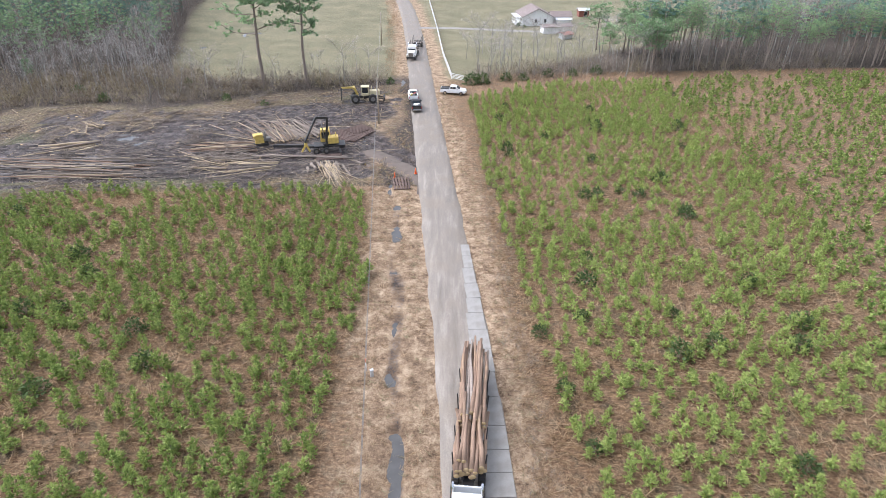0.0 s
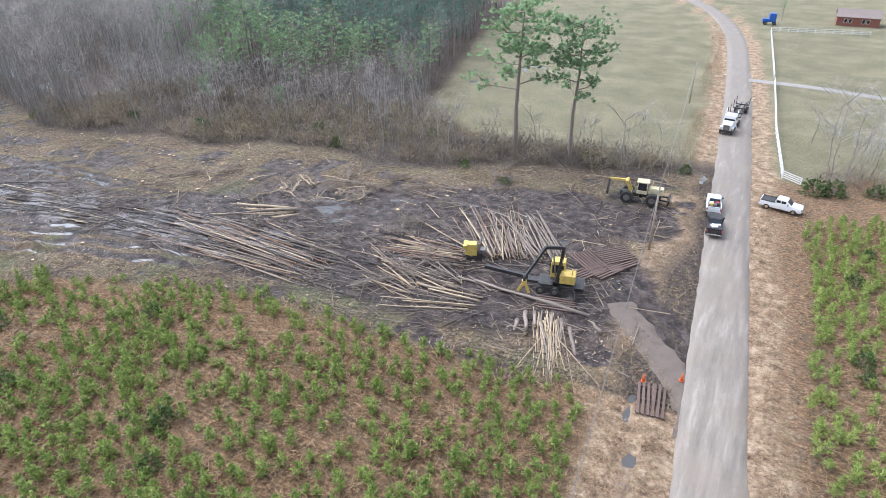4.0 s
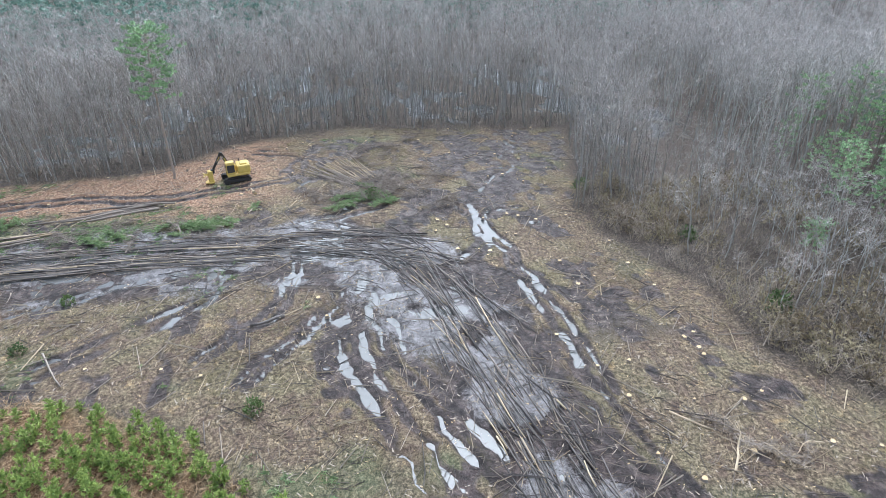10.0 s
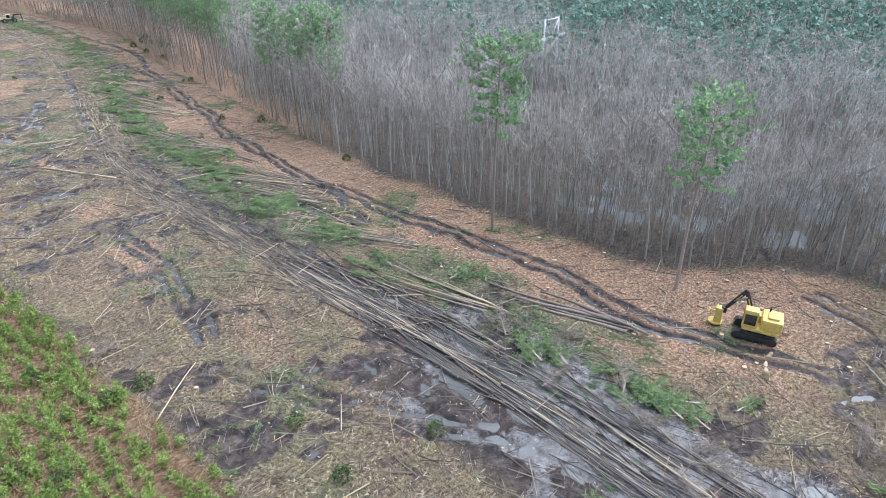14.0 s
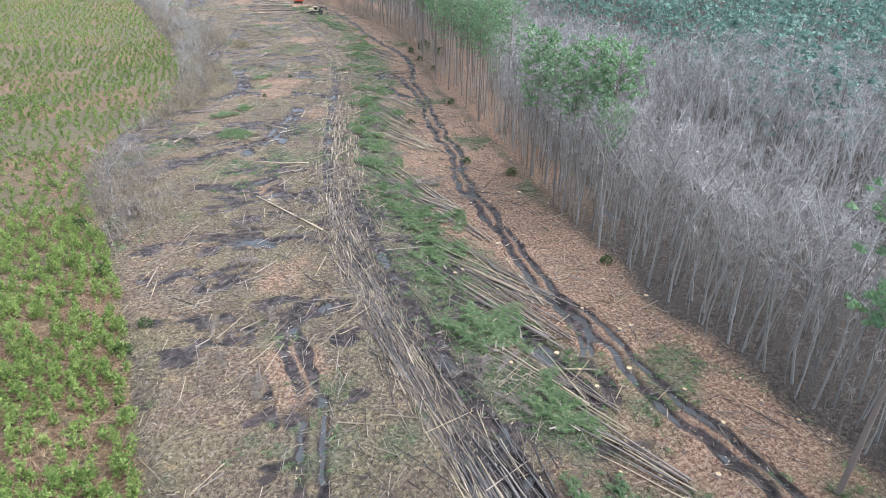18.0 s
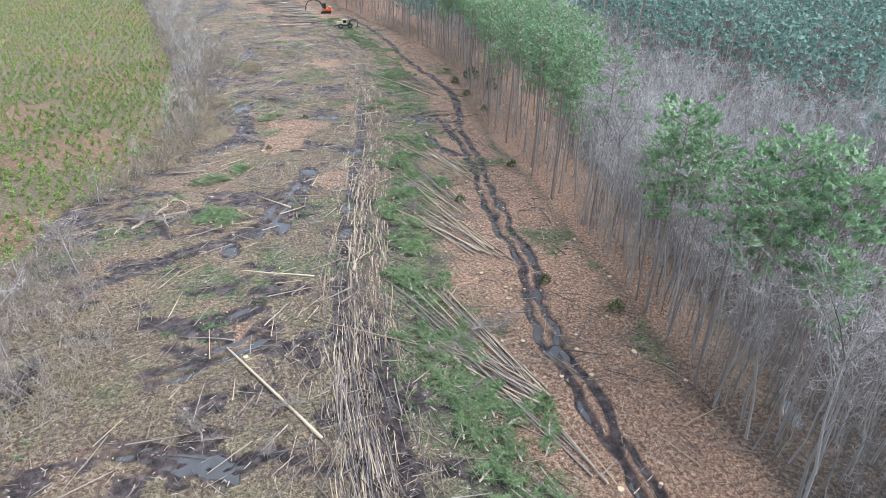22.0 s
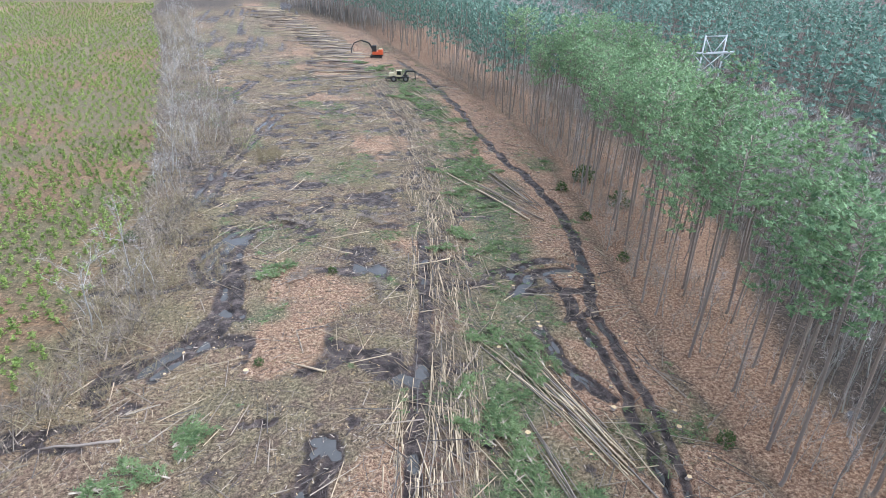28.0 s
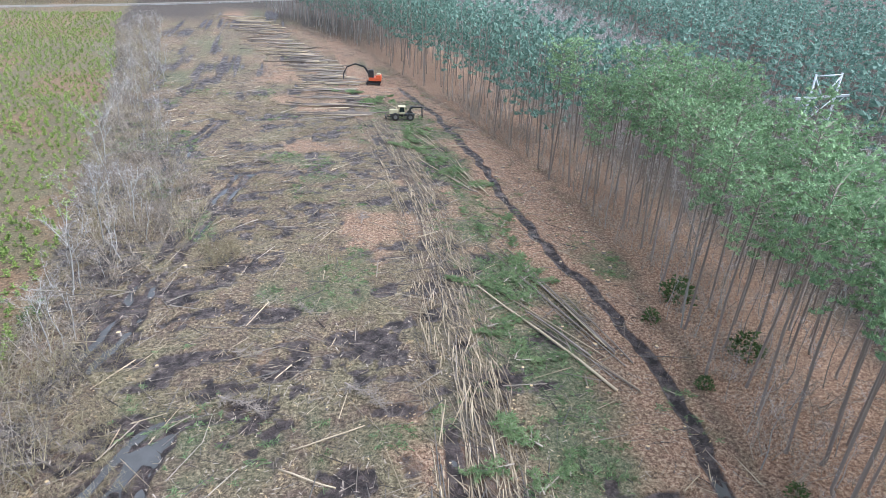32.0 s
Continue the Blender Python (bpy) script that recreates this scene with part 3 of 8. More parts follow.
    blot = np.clip((fbm(x, y * 1.9, 6, 5, 21) - np.where(y < -15, 0.5, 0.52)) * 9, 0, 1) * clear * np.clip((fbm(x, y, 1.7, 3, 24) - 0.3) * 6, 0, 1)
    blot = blot * (1 - 0.85 * straw)
    mud = np.maximum(mud, 0.95 * blot)
    green = clear * np.clip(1.2 - np.abs(beyond - 7.5) / 5.5 + (fbm(x, y, 6, 3, 23) - 0.5) * 2.2, 0, 1) * np.clip((60 - y) / 20, 0, 1) * 0.85
    green = np.maximum(green, clear * 0.7 * np.clip((fbm(x, y, 9, 4, 29) - 0.6) * 8, 0, 1))
    z = z - 0.32 * blot * fbm(x, y, 1.6, 2, 22)
    # flooded wood
    swamp = (1 - clear) * np.clip(wood_d / 8, 0, 1) * np.where((x < -150) & (floor + straw > 0.5) & (sedge < 0.5), 1, 0) * np.clip((x + 420) / 60, 0, 1)
    swamp = swamp * np.clip((75 - wood_d) / 20, 0, 1)
    swamp = swamp * np.clip((y + 15) / 60, 0.85, 1) * np.where((y < -28) & (x > np.interp(-y, DRY_Y, DRY_X)), 0.15, 1)
    z = z - swamp * (np.where(y < 10, 0.05, 0.16) + np.clip(fbm(x, y, 5, 3, 15) - np.where(y > 15, 0.43, 0.5), 0, 1) * 1.1) + 0.34 * swamp * (fbm(x, y, 1.5, 2, 18) - 0.5)
    z = np.where(road_d < 5.5, np.maximum(np.where(road_d < 3.2, z * 0.2 - 0.09, z), -0.35), z)
    ditch = np.exp(-((road_s + 6.2 + 2.2 * (fbm(x, y, 7, 3, 52) - 0.5)) / (0.35 + 0.9 * fbm(x, y, 2.5, 2, 53))) ** 2) * (y < 86) * (y > -40)
    z = z - 0.62 * ditch * np.clip(3.2 * fbm(x, y, 3.0, 3, 16) - 1.2, 0, 1)
    mud = np.maximum(mud, 0.55 * np.clip(ditch * 1.2, 0, 1) * (fbm(x, y, 3, 3, 17) + 0.35))
    apron, _ = to_line(x, y, [(-3, 88), (-9, 96), (-14, 104)])
    mud = np.maximum(mud, np.clip(0.75 - apron / 4.5, 0, 0.6))
    z = z - 0.13 * np.clip(1.6 - apron / 2.2, 0, 1)
    green = np.where(sedge > 0.5, 0.9, green)
    sedge = np.where((y < -40) & (sedge > 0.5), 0.45 + 0.5 * np.clip((fbm(x, y, 12, 3, 27) - 0.45) * 5, 0, 1), sedge)
    slurry = np.clip((fbm(x, y * 0.7, 4, 3, 51) - 0.36) * 6, 0, 1) * np.maximum(sink, np.clip(1.4 - ld / 4.5, 0, 1) * np.clip((y - 5) / 25, 0, 1) * (x < -55))
    return z, dict(slurry=slurry, mud=mud, straw=straw, sedge=sedge, field=field, verge=verge, floor=floor, green=green)


def grid_line(stops, far):
    """Grid lines: (from, to, step) stretches end to end, then ever wider steps out to the horizon."""
    mid = np.concatenate([np.arange(lo, hi - st * 0.5, st) for lo, hi, st in stops] + [[stops[-1][1]]])
    out, low = [], []
    s, v = stops[-1][2], mid[-1]
    while v < far:
        s = min(s * 1.18, 160)
        v += s
        out.append(v)
    s, v = stops[0][2], mid[0]
    while v > -far:
        s = min(s * 1.18, 160)
        v -= s
        low.append(v)
    return np.concatenate([low[::-1], mid, out])


def build_ground():
    gx = grid_line([(-168, -100, 0.4), (-100, -12, 0.75), (-12, 10, 0.6)], 2600)
    gy = grid_line([(-245, -156, 0.8), (-156, 104, 0.54), (104, 134, 0.8), (134, 198, 1.4)], 2600)
    X, Y = np.meshgrid(gx, gy)
    x, y = X.ravel(), Y.ravel()
    z, cover = zones(x, y)
    nx, ny = len(gx), len(gy)
    i = np.arange(nx * ny).reshape(ny, nx)
    quads = np.stack([i[:-1, :-1], i[:-1, 1:], i[1:, 1:], i[1:, :-1]], -1).reshape(-1, 4)
    me = np_mesh("ground", np.stack([x, y, z], -1), [quads], [M_GROUND], smooth=True)
    for name, v in cover.items():
        a = me.attributes.new(name, "FLOAT", "POINT")
        a.data.foreach_set("value", np.clip(v, 0, 1).astype(np.float32))
    _Z.update(gx=gx, gy=gy, z=z.reshape(ny, nx))
    tagged(new("ground", me), "muddy logged clearing, pine straw, sedge field and pasture", "ground", kind="structure")


_Z = {}
build_ground()


def ground_z(x, y):
    """Ground height at arrays of places."""
    x, y = np.atleast_1d(np.asarray(x, float)), np.atleast_1d(np.asarray(y, float))
    i = np.clip(np.searchsorted(_Z["gx"], x) - 1, 0, len(_Z["gx"]) - 2)
    j = np.clip(np.searchsorted(_Z["gy"], y) - 1, 0, len(_Z["gy"]) - 2)
    u = (x - _Z["gx"][i]) / (_Z["gx"][i + 1] - _Z["gx"][i])
    v = (y - _Z["gy"][j]) / (_Z["gy"][j + 1] - _Z["gy"][j])
    z = _Z["z"]
    return (z[j, i] * (1 - u) + z[j, i + 1] * u) * (1 - v) + (z[j + 1, i] * (1 - u) + z[j + 1, i + 1] * u) * v


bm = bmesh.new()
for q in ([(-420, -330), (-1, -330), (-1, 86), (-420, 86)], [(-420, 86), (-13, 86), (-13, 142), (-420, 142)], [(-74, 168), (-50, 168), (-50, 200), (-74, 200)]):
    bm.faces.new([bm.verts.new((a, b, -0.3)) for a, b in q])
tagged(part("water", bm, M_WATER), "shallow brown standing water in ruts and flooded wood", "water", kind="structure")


def build_road():
    p = np.array(ROAD_MID)
    t = np.gradient(p, axis=0)
    t /= np.linalg.norm(t, axis=1)[:, None]
    nrm = np.stack([t[:, 1], -t[:, 0]], -1)
    offs = np.array([-2.75, -2.6, -1.3, 0, 1.3, 2.6, 2.75])
    hs = np.array([-0.12, 0.02, 0.05, 0.07, 0.05, 0.02, -0.12])
    s = np.concatenate([[0], np.cumsum(np.linalg.norm(np.diff(p, axis=0), axis=1))])
    n = int(s[-1] / 1.2)
    u = np.linspace(0, s[-1], n)
    P = np.stack([np.interp(u, s, p[:, k]) for k in (0, 1)], -1)
    N = np.stack([np.interp(u, s, nrm[:, k]) for k in (0, 1)], -1)
    j = (fbm(u, u * 0, 3.0, 3, 3)[:, None] - 0.5) * np.array([0.5, 0.5, 0, 0, 0, 0.5, 0.5])
    V = np.concatenate([P[:, None, :] + N[:, None, :] * (offs + j)[..., None], np.repeat(hs[None, :, None], n, 0)], -1)
    i = np.arange(n * 7).reshape(n, 7)
    q = np.stack([i[:-1, :-1], i[:-1, 1:], i[1:, 1:], i[1:, :-1]], -1).reshape(-1, 4)
    tagged(new("road", np_mesh("road", V.reshape(-1, 3), [q], [M_ROAD], smooth=True)), "narrow grey-brown worn country road, damp", "road", kind="structure")


build_road()


def strip(name, pts, half, z, mat, label, category, rough=0.5, seed=0):
    """A flat ragged strip along a line."""
    p = np.array(smooth_line(pts))
    s = np.concatenate([[0], np.cumsum(np.linalg.norm(np.diff(p, axis=0), axis=1))])
    u = np.arange(0, s[-1], 0.5)
    P = np.stack([np.interp(u, s, p[:, k]) for k in (0, 1)], -1)
    t = np.gradient(P, axis=0)
    t /= np.linalg.norm(t, axis=1)[:, None]
    N = np.stack([t[:, 1], -t[:, 0]], -1)
    h = half * np.ones(len(u)) if np.isscalar(half) else np.interp(u / s[-1], np.linspace(0, 1, len(half)), half)
    L = h + rough * (fbm(u, u * 0, 2.0, 3, seed) - 0.5)
    R_ = h + rough * (fbm(u, u * 0, 2.0, 3, seed + 5) - 0.5)
    V = np.stack([np.column_stack([P - N * (L + 0.25)[:, None], np.full(len(u), z - 0.14)]), np.column_stack([P - N * L[:, None], np.full(len(u), z)]), np.column_stack([P, np.full(len(u), z + 0.02)]), np.column_stack([P + N * R_[:, None], np.full(len(u), z)]), np.column_stack([P + N * (R_ + 0.25)[:, None], np.full(len(u), z - 0.14)])], 1)
    i = np.arange(len(u) * 5).reshape(len(u), 5)
    q = np.stack([i[:-1, :-1], i[:-1, 1:], i[1:, 1:], i[1:, :-1]], -1).reshape(-1, 4)
    return tagged(new(name, np_mesh(name, V.reshape(-1, 3), [q], [mat], smooth=True)), label, category, kind="structure")


strip("entrance_ramp", [(-1.5, 82), (-3.0, 86), (-6.4, 90), (-9.8, 95), (-12.6, 99)], (3.0, 2.2, 1.7, 1.6, 1.5), -0.05, M_TRACK, "grey muddy entrance ramp from road to landing", "ramp", 1.7, 71)


# ---- plants: shapes as arrays, then set out ----
class Shape:
    """Triangles and quads with a material number each."""

    def __init__(self):
        self.v, self.t, self.q, self.tm, self.qm, self.n = [], [], [], [], [], 0

    def add(self, v, t=None, q=None, m=0):
        v = np.asarray(v, float)
        if t is not None:
            self.t.append(np.asarray(t) + self.n)
            self.tm.append(np.full(len(t), m))
        if q is not None:
            self.q.append(np.asarray(q) + self.n)
            self.qm.append(np.full(len(q), m))
        self.v.append(v)
        self.n += len(v)

    def tube(self, pts, radii, sides=5, m=0, cap=False):
        pts = np.asarray(pts, float)
        axis = pts[-1] - pts[0]
        up = np.array([1.0, 0, 0]) if abs(axis[2]) > 0.7 * np.linalg.norm(axis) else np.array([0, 0, 1.0])
        a = np.cross(axis, up)
        a /= np.linalg.norm(a)
        b = np.cross(axis, a)
        b /= np.linalg.norm(b)
        ang = np.linspace(0, 2 * np.pi, sides, endpoint=False)
        ring = np.cos(ang)[:, None] * a + np.sin(ang)[:, None] * b
        v = (pts[:, None, :] + ring[None] * np.asarray(radii)[:, None, None]).reshape(-1, 3)
        i = np.arange(len(pts) * sides).reshape(len(pts), sides)
        j = np.roll(i, -1, 1)
        q = np.stack([i[:-1], j[:-1], j[1:], i[1:]], -1).reshape(-1, 4)
        self.add(v, q=q, m=m)

    def blades(self, root, tip, width, m=0, rng=None):
        """One slim triangle from each root to each tip."""
        root, tip = np.asarray(root, float), np.asarray(tip, float)
        d = tip - root
        r = rng.normal(size=d.shape)
        s = np.cross(d, r)
        s /= np.linalg.norm(s, axis=1)[:, None] + 1e-9
        s = s * np.reshape(width, (-1, 1)) * 0.5
        n = len(root)
        v = np.stack([root - s, root + s, tip], 1).reshape(-1, 3)
        self.add(v, t=np.arange(3 * n).reshape(n, 3), m=m)

    def arrays(self):
        v = np.concatenate(self.v)
        t = np.concatenate(self.t) if self.t else np.zeros((0, 3), int)
        q = np.concatenate(self.q) if self.q else np.zeros((0, 4), int)
        tm = np.concatenate(self.tm) if self.t else np.zeros(0, int)
        qm = np.concatenate(self.qm) if self.q else np.zeros(0, int)
        return v, t, q, tm, qm

    def mesh(self, name, mats, smooth=False):
        v, t, q, tm, qm = self.arrays()
        fs = [f for f in (t, q) if len(f)]
        return np_mesh(name, v, fs, mats, np.concatenate([tm, qm]), smooth)


def set_out(name, shapes, x, y, z, turn, size, mats, which=None, tall=None, lean=None, rng=None):
    """Many copies of some shapes joined into one mesh."""
    V, T, Q, TM, QM, n = [], [], [], [], [], 0
    which = which if which is not None else np.arange(len(x)) % len(shapes)
    tall = tall if tall is not None else size
    for k, sh in enumerate(shapes):
        v, t, q, tm, qm = sh.arrays()
        sel = np.where(which == k)[0]
        if not len(sel):
            continue
        c, s = np.cos(turn[sel])[:, None], np.sin(turn[sel])[:, None]
        px = (v[None, :, 0] * c - v[None, :, 1] * s) * size[sel][:, None]
        py = (v[None, :, 0] * s + v[None, :, 1] * c) * size[sel][:, None]
        pz = v[None, :, 2] * tall[sel][:, None]
        if lean is not None:
            px, py = px + pz * lean[sel, 0][:, None], py + pz * lean[sel, 1][:, None]
        P = np.stack([px + x[sel][:, None], py + y[sel][:, None], pz + z[sel][:, None]], -1)
        base = n + (np.arange(len(sel)) * len(v))[:, None, None]
        V.append(P.reshape(-1, 3))
        T.append((t[None] + base).reshape(-1, 3))
        Q.append((q[None] + base).reshape(-1, 4))
        TM.append(np.tile(tm, len(sel)))
        QM.append(np.tile(qm, len(sel)))
        n += len(v) * len(sel)
    T, Q = np.concatenate(T), np.concatenate(Q)
    fs = [f for f in (T, Q) if len(f)]
    return np_mesh(name, np.concatenate(V), fs, mats, np.concatenate(TM + QM))


def spread(outline, step, rng, jitter=0.42, rows=0.0):
    """Places inside an outline, on a jittered grid."""
    p = np.array(outline)
    x0, y0 = p.min(0)
    x1, y1 = p.max(0)
    X, Y = np.meshgrid(np.arange(x0, x1, step), np.arange(y0, y1, step))
    x, y = X.ravel(), Y.ravel()
    x = x + rng.uniform(-jitter, jitter, len(x)) * step
    y = y + rng.uniform(-jitter, jitter, len(y)) * step
    k = inside(x, y, list(outline))
    return x[k], y[k]


def sapling_shape(seed, whorls, arms, blades, w=0.05):
    """A young pine one unit high: a thin stem with whorls of upswept shoots, each a brush of needles, and a leader."""
    rng = np.random.RandomState(seed)
    s = Shape()
    s.blades([[0, 0, 0], [0, 0, 0]], [[0.01, 0, 0.95], [0, 0.01, 0.9]], [0.03, 0.03], 1, rng)
    n = blades * 3
    d = rng.normal(size=(n, 3)) * [1, 1, 0.5] + [0, 0, 0.7]
    d /= np.linalg.norm(d, axis=1)[:, None]
    root = np.column_stack([np.zeros((n, 2)), rng.uniform(0.08, 0.7, n)])
    s.blades(root, root + d * (0.3 - 0.22 * root[:, 2:]) * rng.uniform(0.7, 1.1, (n, 1)), np.full(n, w * 1.9), 0, rng)
    for i in range(whorls):
        f = i / max(1, whorls - 1)
        h = 0.14 + 0.6 * f
        reach = (0.34 - 0.2 * f) * (0.8 if i == 0 else 1.0)
        for k in range(arms - (1 if f > 0.7 else 0)):
            a = (k + 0.5 * (i % 2)) * 2 * math.pi / arms + rng.uniform(-0.45, 0.45)
            out = np.array([math.cos(a), math.sin(a), 0])
            r = reach * rng.uniform(0.7, 1.2)
            c = out * r + np.array([0, 0, h + r * 0.35 + rng.normal() * 0.03])
            d = rng.normal(size=(blades, 3)) * 0.6 + out * 0.45 + np.array([0, 0, 0.55])
            d /= np.linalg.norm(d, axis=1)[:, None]
            s.blades(c - d * 0.06 - out * r * rng.uniform(0, 0.45, (blades, 1)), c + d * rng.uniform(0.10, 0.2, (blades, 1)), rng.uniform(0.7, 1.2, blades) * w, 0, rng)
    d = rng.normal(size=(blades, 3)) * 0.4 + np.array([0, 0, 0.9])
    d /= np.linalg.norm(d, axis=1)[:, None]
    s.blades(np.array([0, 0, 0.82]) - d * 0.05, np.array([0, 0, 0.86]) + d * rng.uniform(0.1, 0.2, (blades, 1)), np.full(blades, w), 0, rng)
    return s


def bush_shape(seed, n=150, twigs=30, flat=0.8, w=0.11):
    """A round shrub: twigs and small leaves."""
    rng = np.random.RandomState(seed)
    s = Shape()
    d = rng.normal(size=(twigs, 3))
    d[:, 2] = np.abs(d[:, 2]) + 0.3
    d /= np.linalg.norm(d, axis=1)[:, None]
    s.blades(np.zeros((twigs, 3)), d * rng.uniform(0.5, 0.95, (twigs, 1)) * [0.55, 0.55, flat], np.full(twigs, 0.03), 1, rng)
    if n:
        d = rng.normal(size=(n, 3))
        d[:, 2] = np.abs(d[:, 2])
        d /= np.linalg.norm(d, axis=1)[:, None]
        p = d * rng.uniform(0.55, 1.0, (n, 1)) * [0.55, 0.55, flat]
        e = rng.normal(size=(n, 3)) * 0.7 + d
        e /= np.linalg.norm(e, axis=1)[:, None]
        s.blades(p, p + e * rng.uniform(0.08, 0.2, (n, 1)), np.full(n, w), 0, rng)
    return s


def twiggy(seed, leaders=3, limbs=4, twigs=150, spread_=0.2, sides=5, fork=0.45, r=0.0075, tw=0.0022, tl=(0.04, 0.13)):
    """A leafless tree one unit high: stem, forking limbs, fine twigs. Material 0 bark, 1 twigs."""
    rng = np.random.RandomState(seed)
    s, c = Shape(), Shape()
    bend = np.cumsum(rng.normal(size=(5, 2)) * 0.014, 0)
    zs = np.array([0, 0.2, 0.42, 0.66, 0.95])
    stem = np.column_stack([bend - bend[0], zs])
    s.tube(stem, r * np.array([1.25, 0.95, 0.75, 0.45, 0.1]), sides)
    arcs = [(stem[2], stem[3], stem[4])]

    def branch(p, a, ln, up, r0, seg=True):
        out = np.array([math.cos(a), math.sin(a), 0])
        q = p + out * ln * 0.6 + np.array([0, 0, ln * up * 0.45])
        e = p + out * ln * 0.95 + np.array([0, 0, ln * up * 1.15]) + rng.normal(size=3) * ln * 0.12
        e[2] = min(e[2], 1.02)
        c.tube([p, q, e] if seg else [p, e], [r0, r0 * 0.65, r0 * 0.2] if seg else [r0, r0 * 0.3], 3, 0)
        arcs.append((p, q, e))
        return p, q, e

    for i in range(leaders):
        t = fork + (0.8 - fork) * (i + rng.uniform(0, 0.8)) / leaders
        p = np.array([np.interp(t, zs, stem[:, 0]), np.interp(t, zs, stem[:, 1]), t])
        a = i * 2.2 + rng.uniform(0, 1.2)
        p, q, e = branch(p, a, spread_ * rng.uniform(0.8, 1.3), rng.uniform(1.1, 2.2), r * 0.5)
        for j in range(limbs):
            b = rng.uniform(0.25, 0.9)
            m_ = p * (1 - b) ** 2 + 2 * q * b * (1 - b) + e * b * b
            branch(m_, a + rng.uniform(-1.5, 1.5), spread_ * rng.uniform(0.3, 0.6), rng.uniform(0.6, 2.0), r * 0.24, False)
    for j in range(limbs):
        t = rng.uniform(0.5, 0.9)
        p = np.array([np.interp(t, zs, stem[:, 0]), np.interp(t, zs, stem[:, 1]), t])
        branch(p, rng.uniform(0, 6.3), spread_ * rng.uniform(0.35, 0.8), rng.uniform(0.5, 1.6), r * 0.28, False)
    k = rng.randint(0, len(arcs), twigs)
    u = rng.uniform(0.2, 1.0, twigs)
    P = np.array([np.array(arcs[j][0]) * (1 - b) ** 2 + 2 * np.array(arcs[j][1]) * b * (1 - b) + np.array(arcs[j][2]) * b * b for j, b in zip(k, u)])
    d = rng.normal(size=(twigs, 3)) * [0.9, 0.9, 0.5] + np.array([0, 0, 0.4])
    d /= np.linalg.norm(d, axis=1)[:, None]
    c.blades(P, P + d * rng.uniform(*tl, (twigs, 1)), rng.uniform(0.6, 1.3, twigs) * tw, 1, rng)
    return s, c


def tuft(c, ctr, out, size, blades, w, bl, rng, sides=5):
    """A needle clump: a low ragged cap with needle sprays standing up and out from it."""
    a = np.linspace(0, 2 * np.pi, sides, endpoint=False) + rng.uniform(0, 1.3)
    rr = size * rng.uniform(0.6, 1.3, sides)
    ring = ctr + np.column_stack([np.cos(a) * rr, np.sin(a) * rr, -size * rng.uniform(0.05, 0.6, sides)])
    top = ctr + np.array([0, 0, size * rng.uniform(0.4, 0.9)]) + out * size * 0.3
    k = np.arange(sides)
    c.add(np.vstack([ring, top]), t=np.column_stack([k, (k + 1) % sides, np.full(sides, sides)]), m=2)
    d = rng.normal(size=(blades, 3)) * [0.8, 0.8, 0.4] + np.array([0, 0, 0.5]) + out * 0.3
    d /= np.linalg.norm(d, axis=1)[:, None]
    c.blades(ctr + d * size * 0.4, ctr + d * (size * 0.7 + rng.uniform(*bl, (blades, 1))), rng.uniform(0.6, 1.2, blades) * w, 0, rng)


def pine_parts(seed, branches=26, clumps=3, blades=8, low=0.55, spread_=0.13, w=0.012, sides=6, bl=(0.016, 0.032), body=0.02, droop=0.1, thick=1.0):
    """A tall pine one unit high with a clear stem: trunk, and crown of boughs with needle clumps."""
    rng = np.random.RandomState(seed)
    s, c = Shape(), Shape()
    bend = np.cumsum(rng.normal(size=(5, 2)) * 0.006, 0)
    zs = np.array([0, 0.03, 0.4, 0.75, 0.98])
    stem = np.column_stack([bend - bend[0], zs])
    s.tube(stem, thick * np.array([0.0085, 0.0068, 0.0057, 0.0038, 0.001]), sides)
    for i in range(7 if sides > 3 else 0):
        t, a = rng.uniform(0.3, low), rng.uniform(0, 6.3)
        p = np.array([np.interp(t, zs, stem[:, 0]), np.interp(t, zs, stem[:, 1]), t])
        s.tube([p, p + np.array([math.cos(a), math.sin(a), rng.uniform(-0.3, 0.3)]) * rng.uniform(0.02, 0.07)], [0.0012, 0.0005], 3)
    for i in range(branches):
        t = low + (0.97 - low) * ((i + rng.uniform(0, 1)) / branches) ** 0.85
        f = (t - low) / (1 - low)
        p = np.array([np.interp(t, zs, stem[:, 0]), np.interp(t, zs, stem[:, 1]), t])
        a = i * 2.4 + rng.uniform(-0.5, 0.5)
        ln = spread_ * (0.3 + 0.85 * math.sin(min(1.0, 0.2 + (1 - f) * 0.9) * 2.5)) * rng.uniform(0.6, 1.2)
        out = np.array([math.cos(a), math.sin(a), 0])
        e = p + out * ln + np.array([0, 0, ln * (droop + 0.6 * f)])
        if sides > 3:
            c.tube([p, e], [0.0020, 0.0007], 3, 1)
        for j in range(clumps):
            b = rng.uniform(0.45, 1.05)
            ctr = p + (e - p) * b + rng.normal(size=3) * [0.013, 0.013, 0.006]
            tuft(c, ctr, out, body * rng.uniform(0.75, 1.25), blades, w, bl, rng, 4)
    return s, c


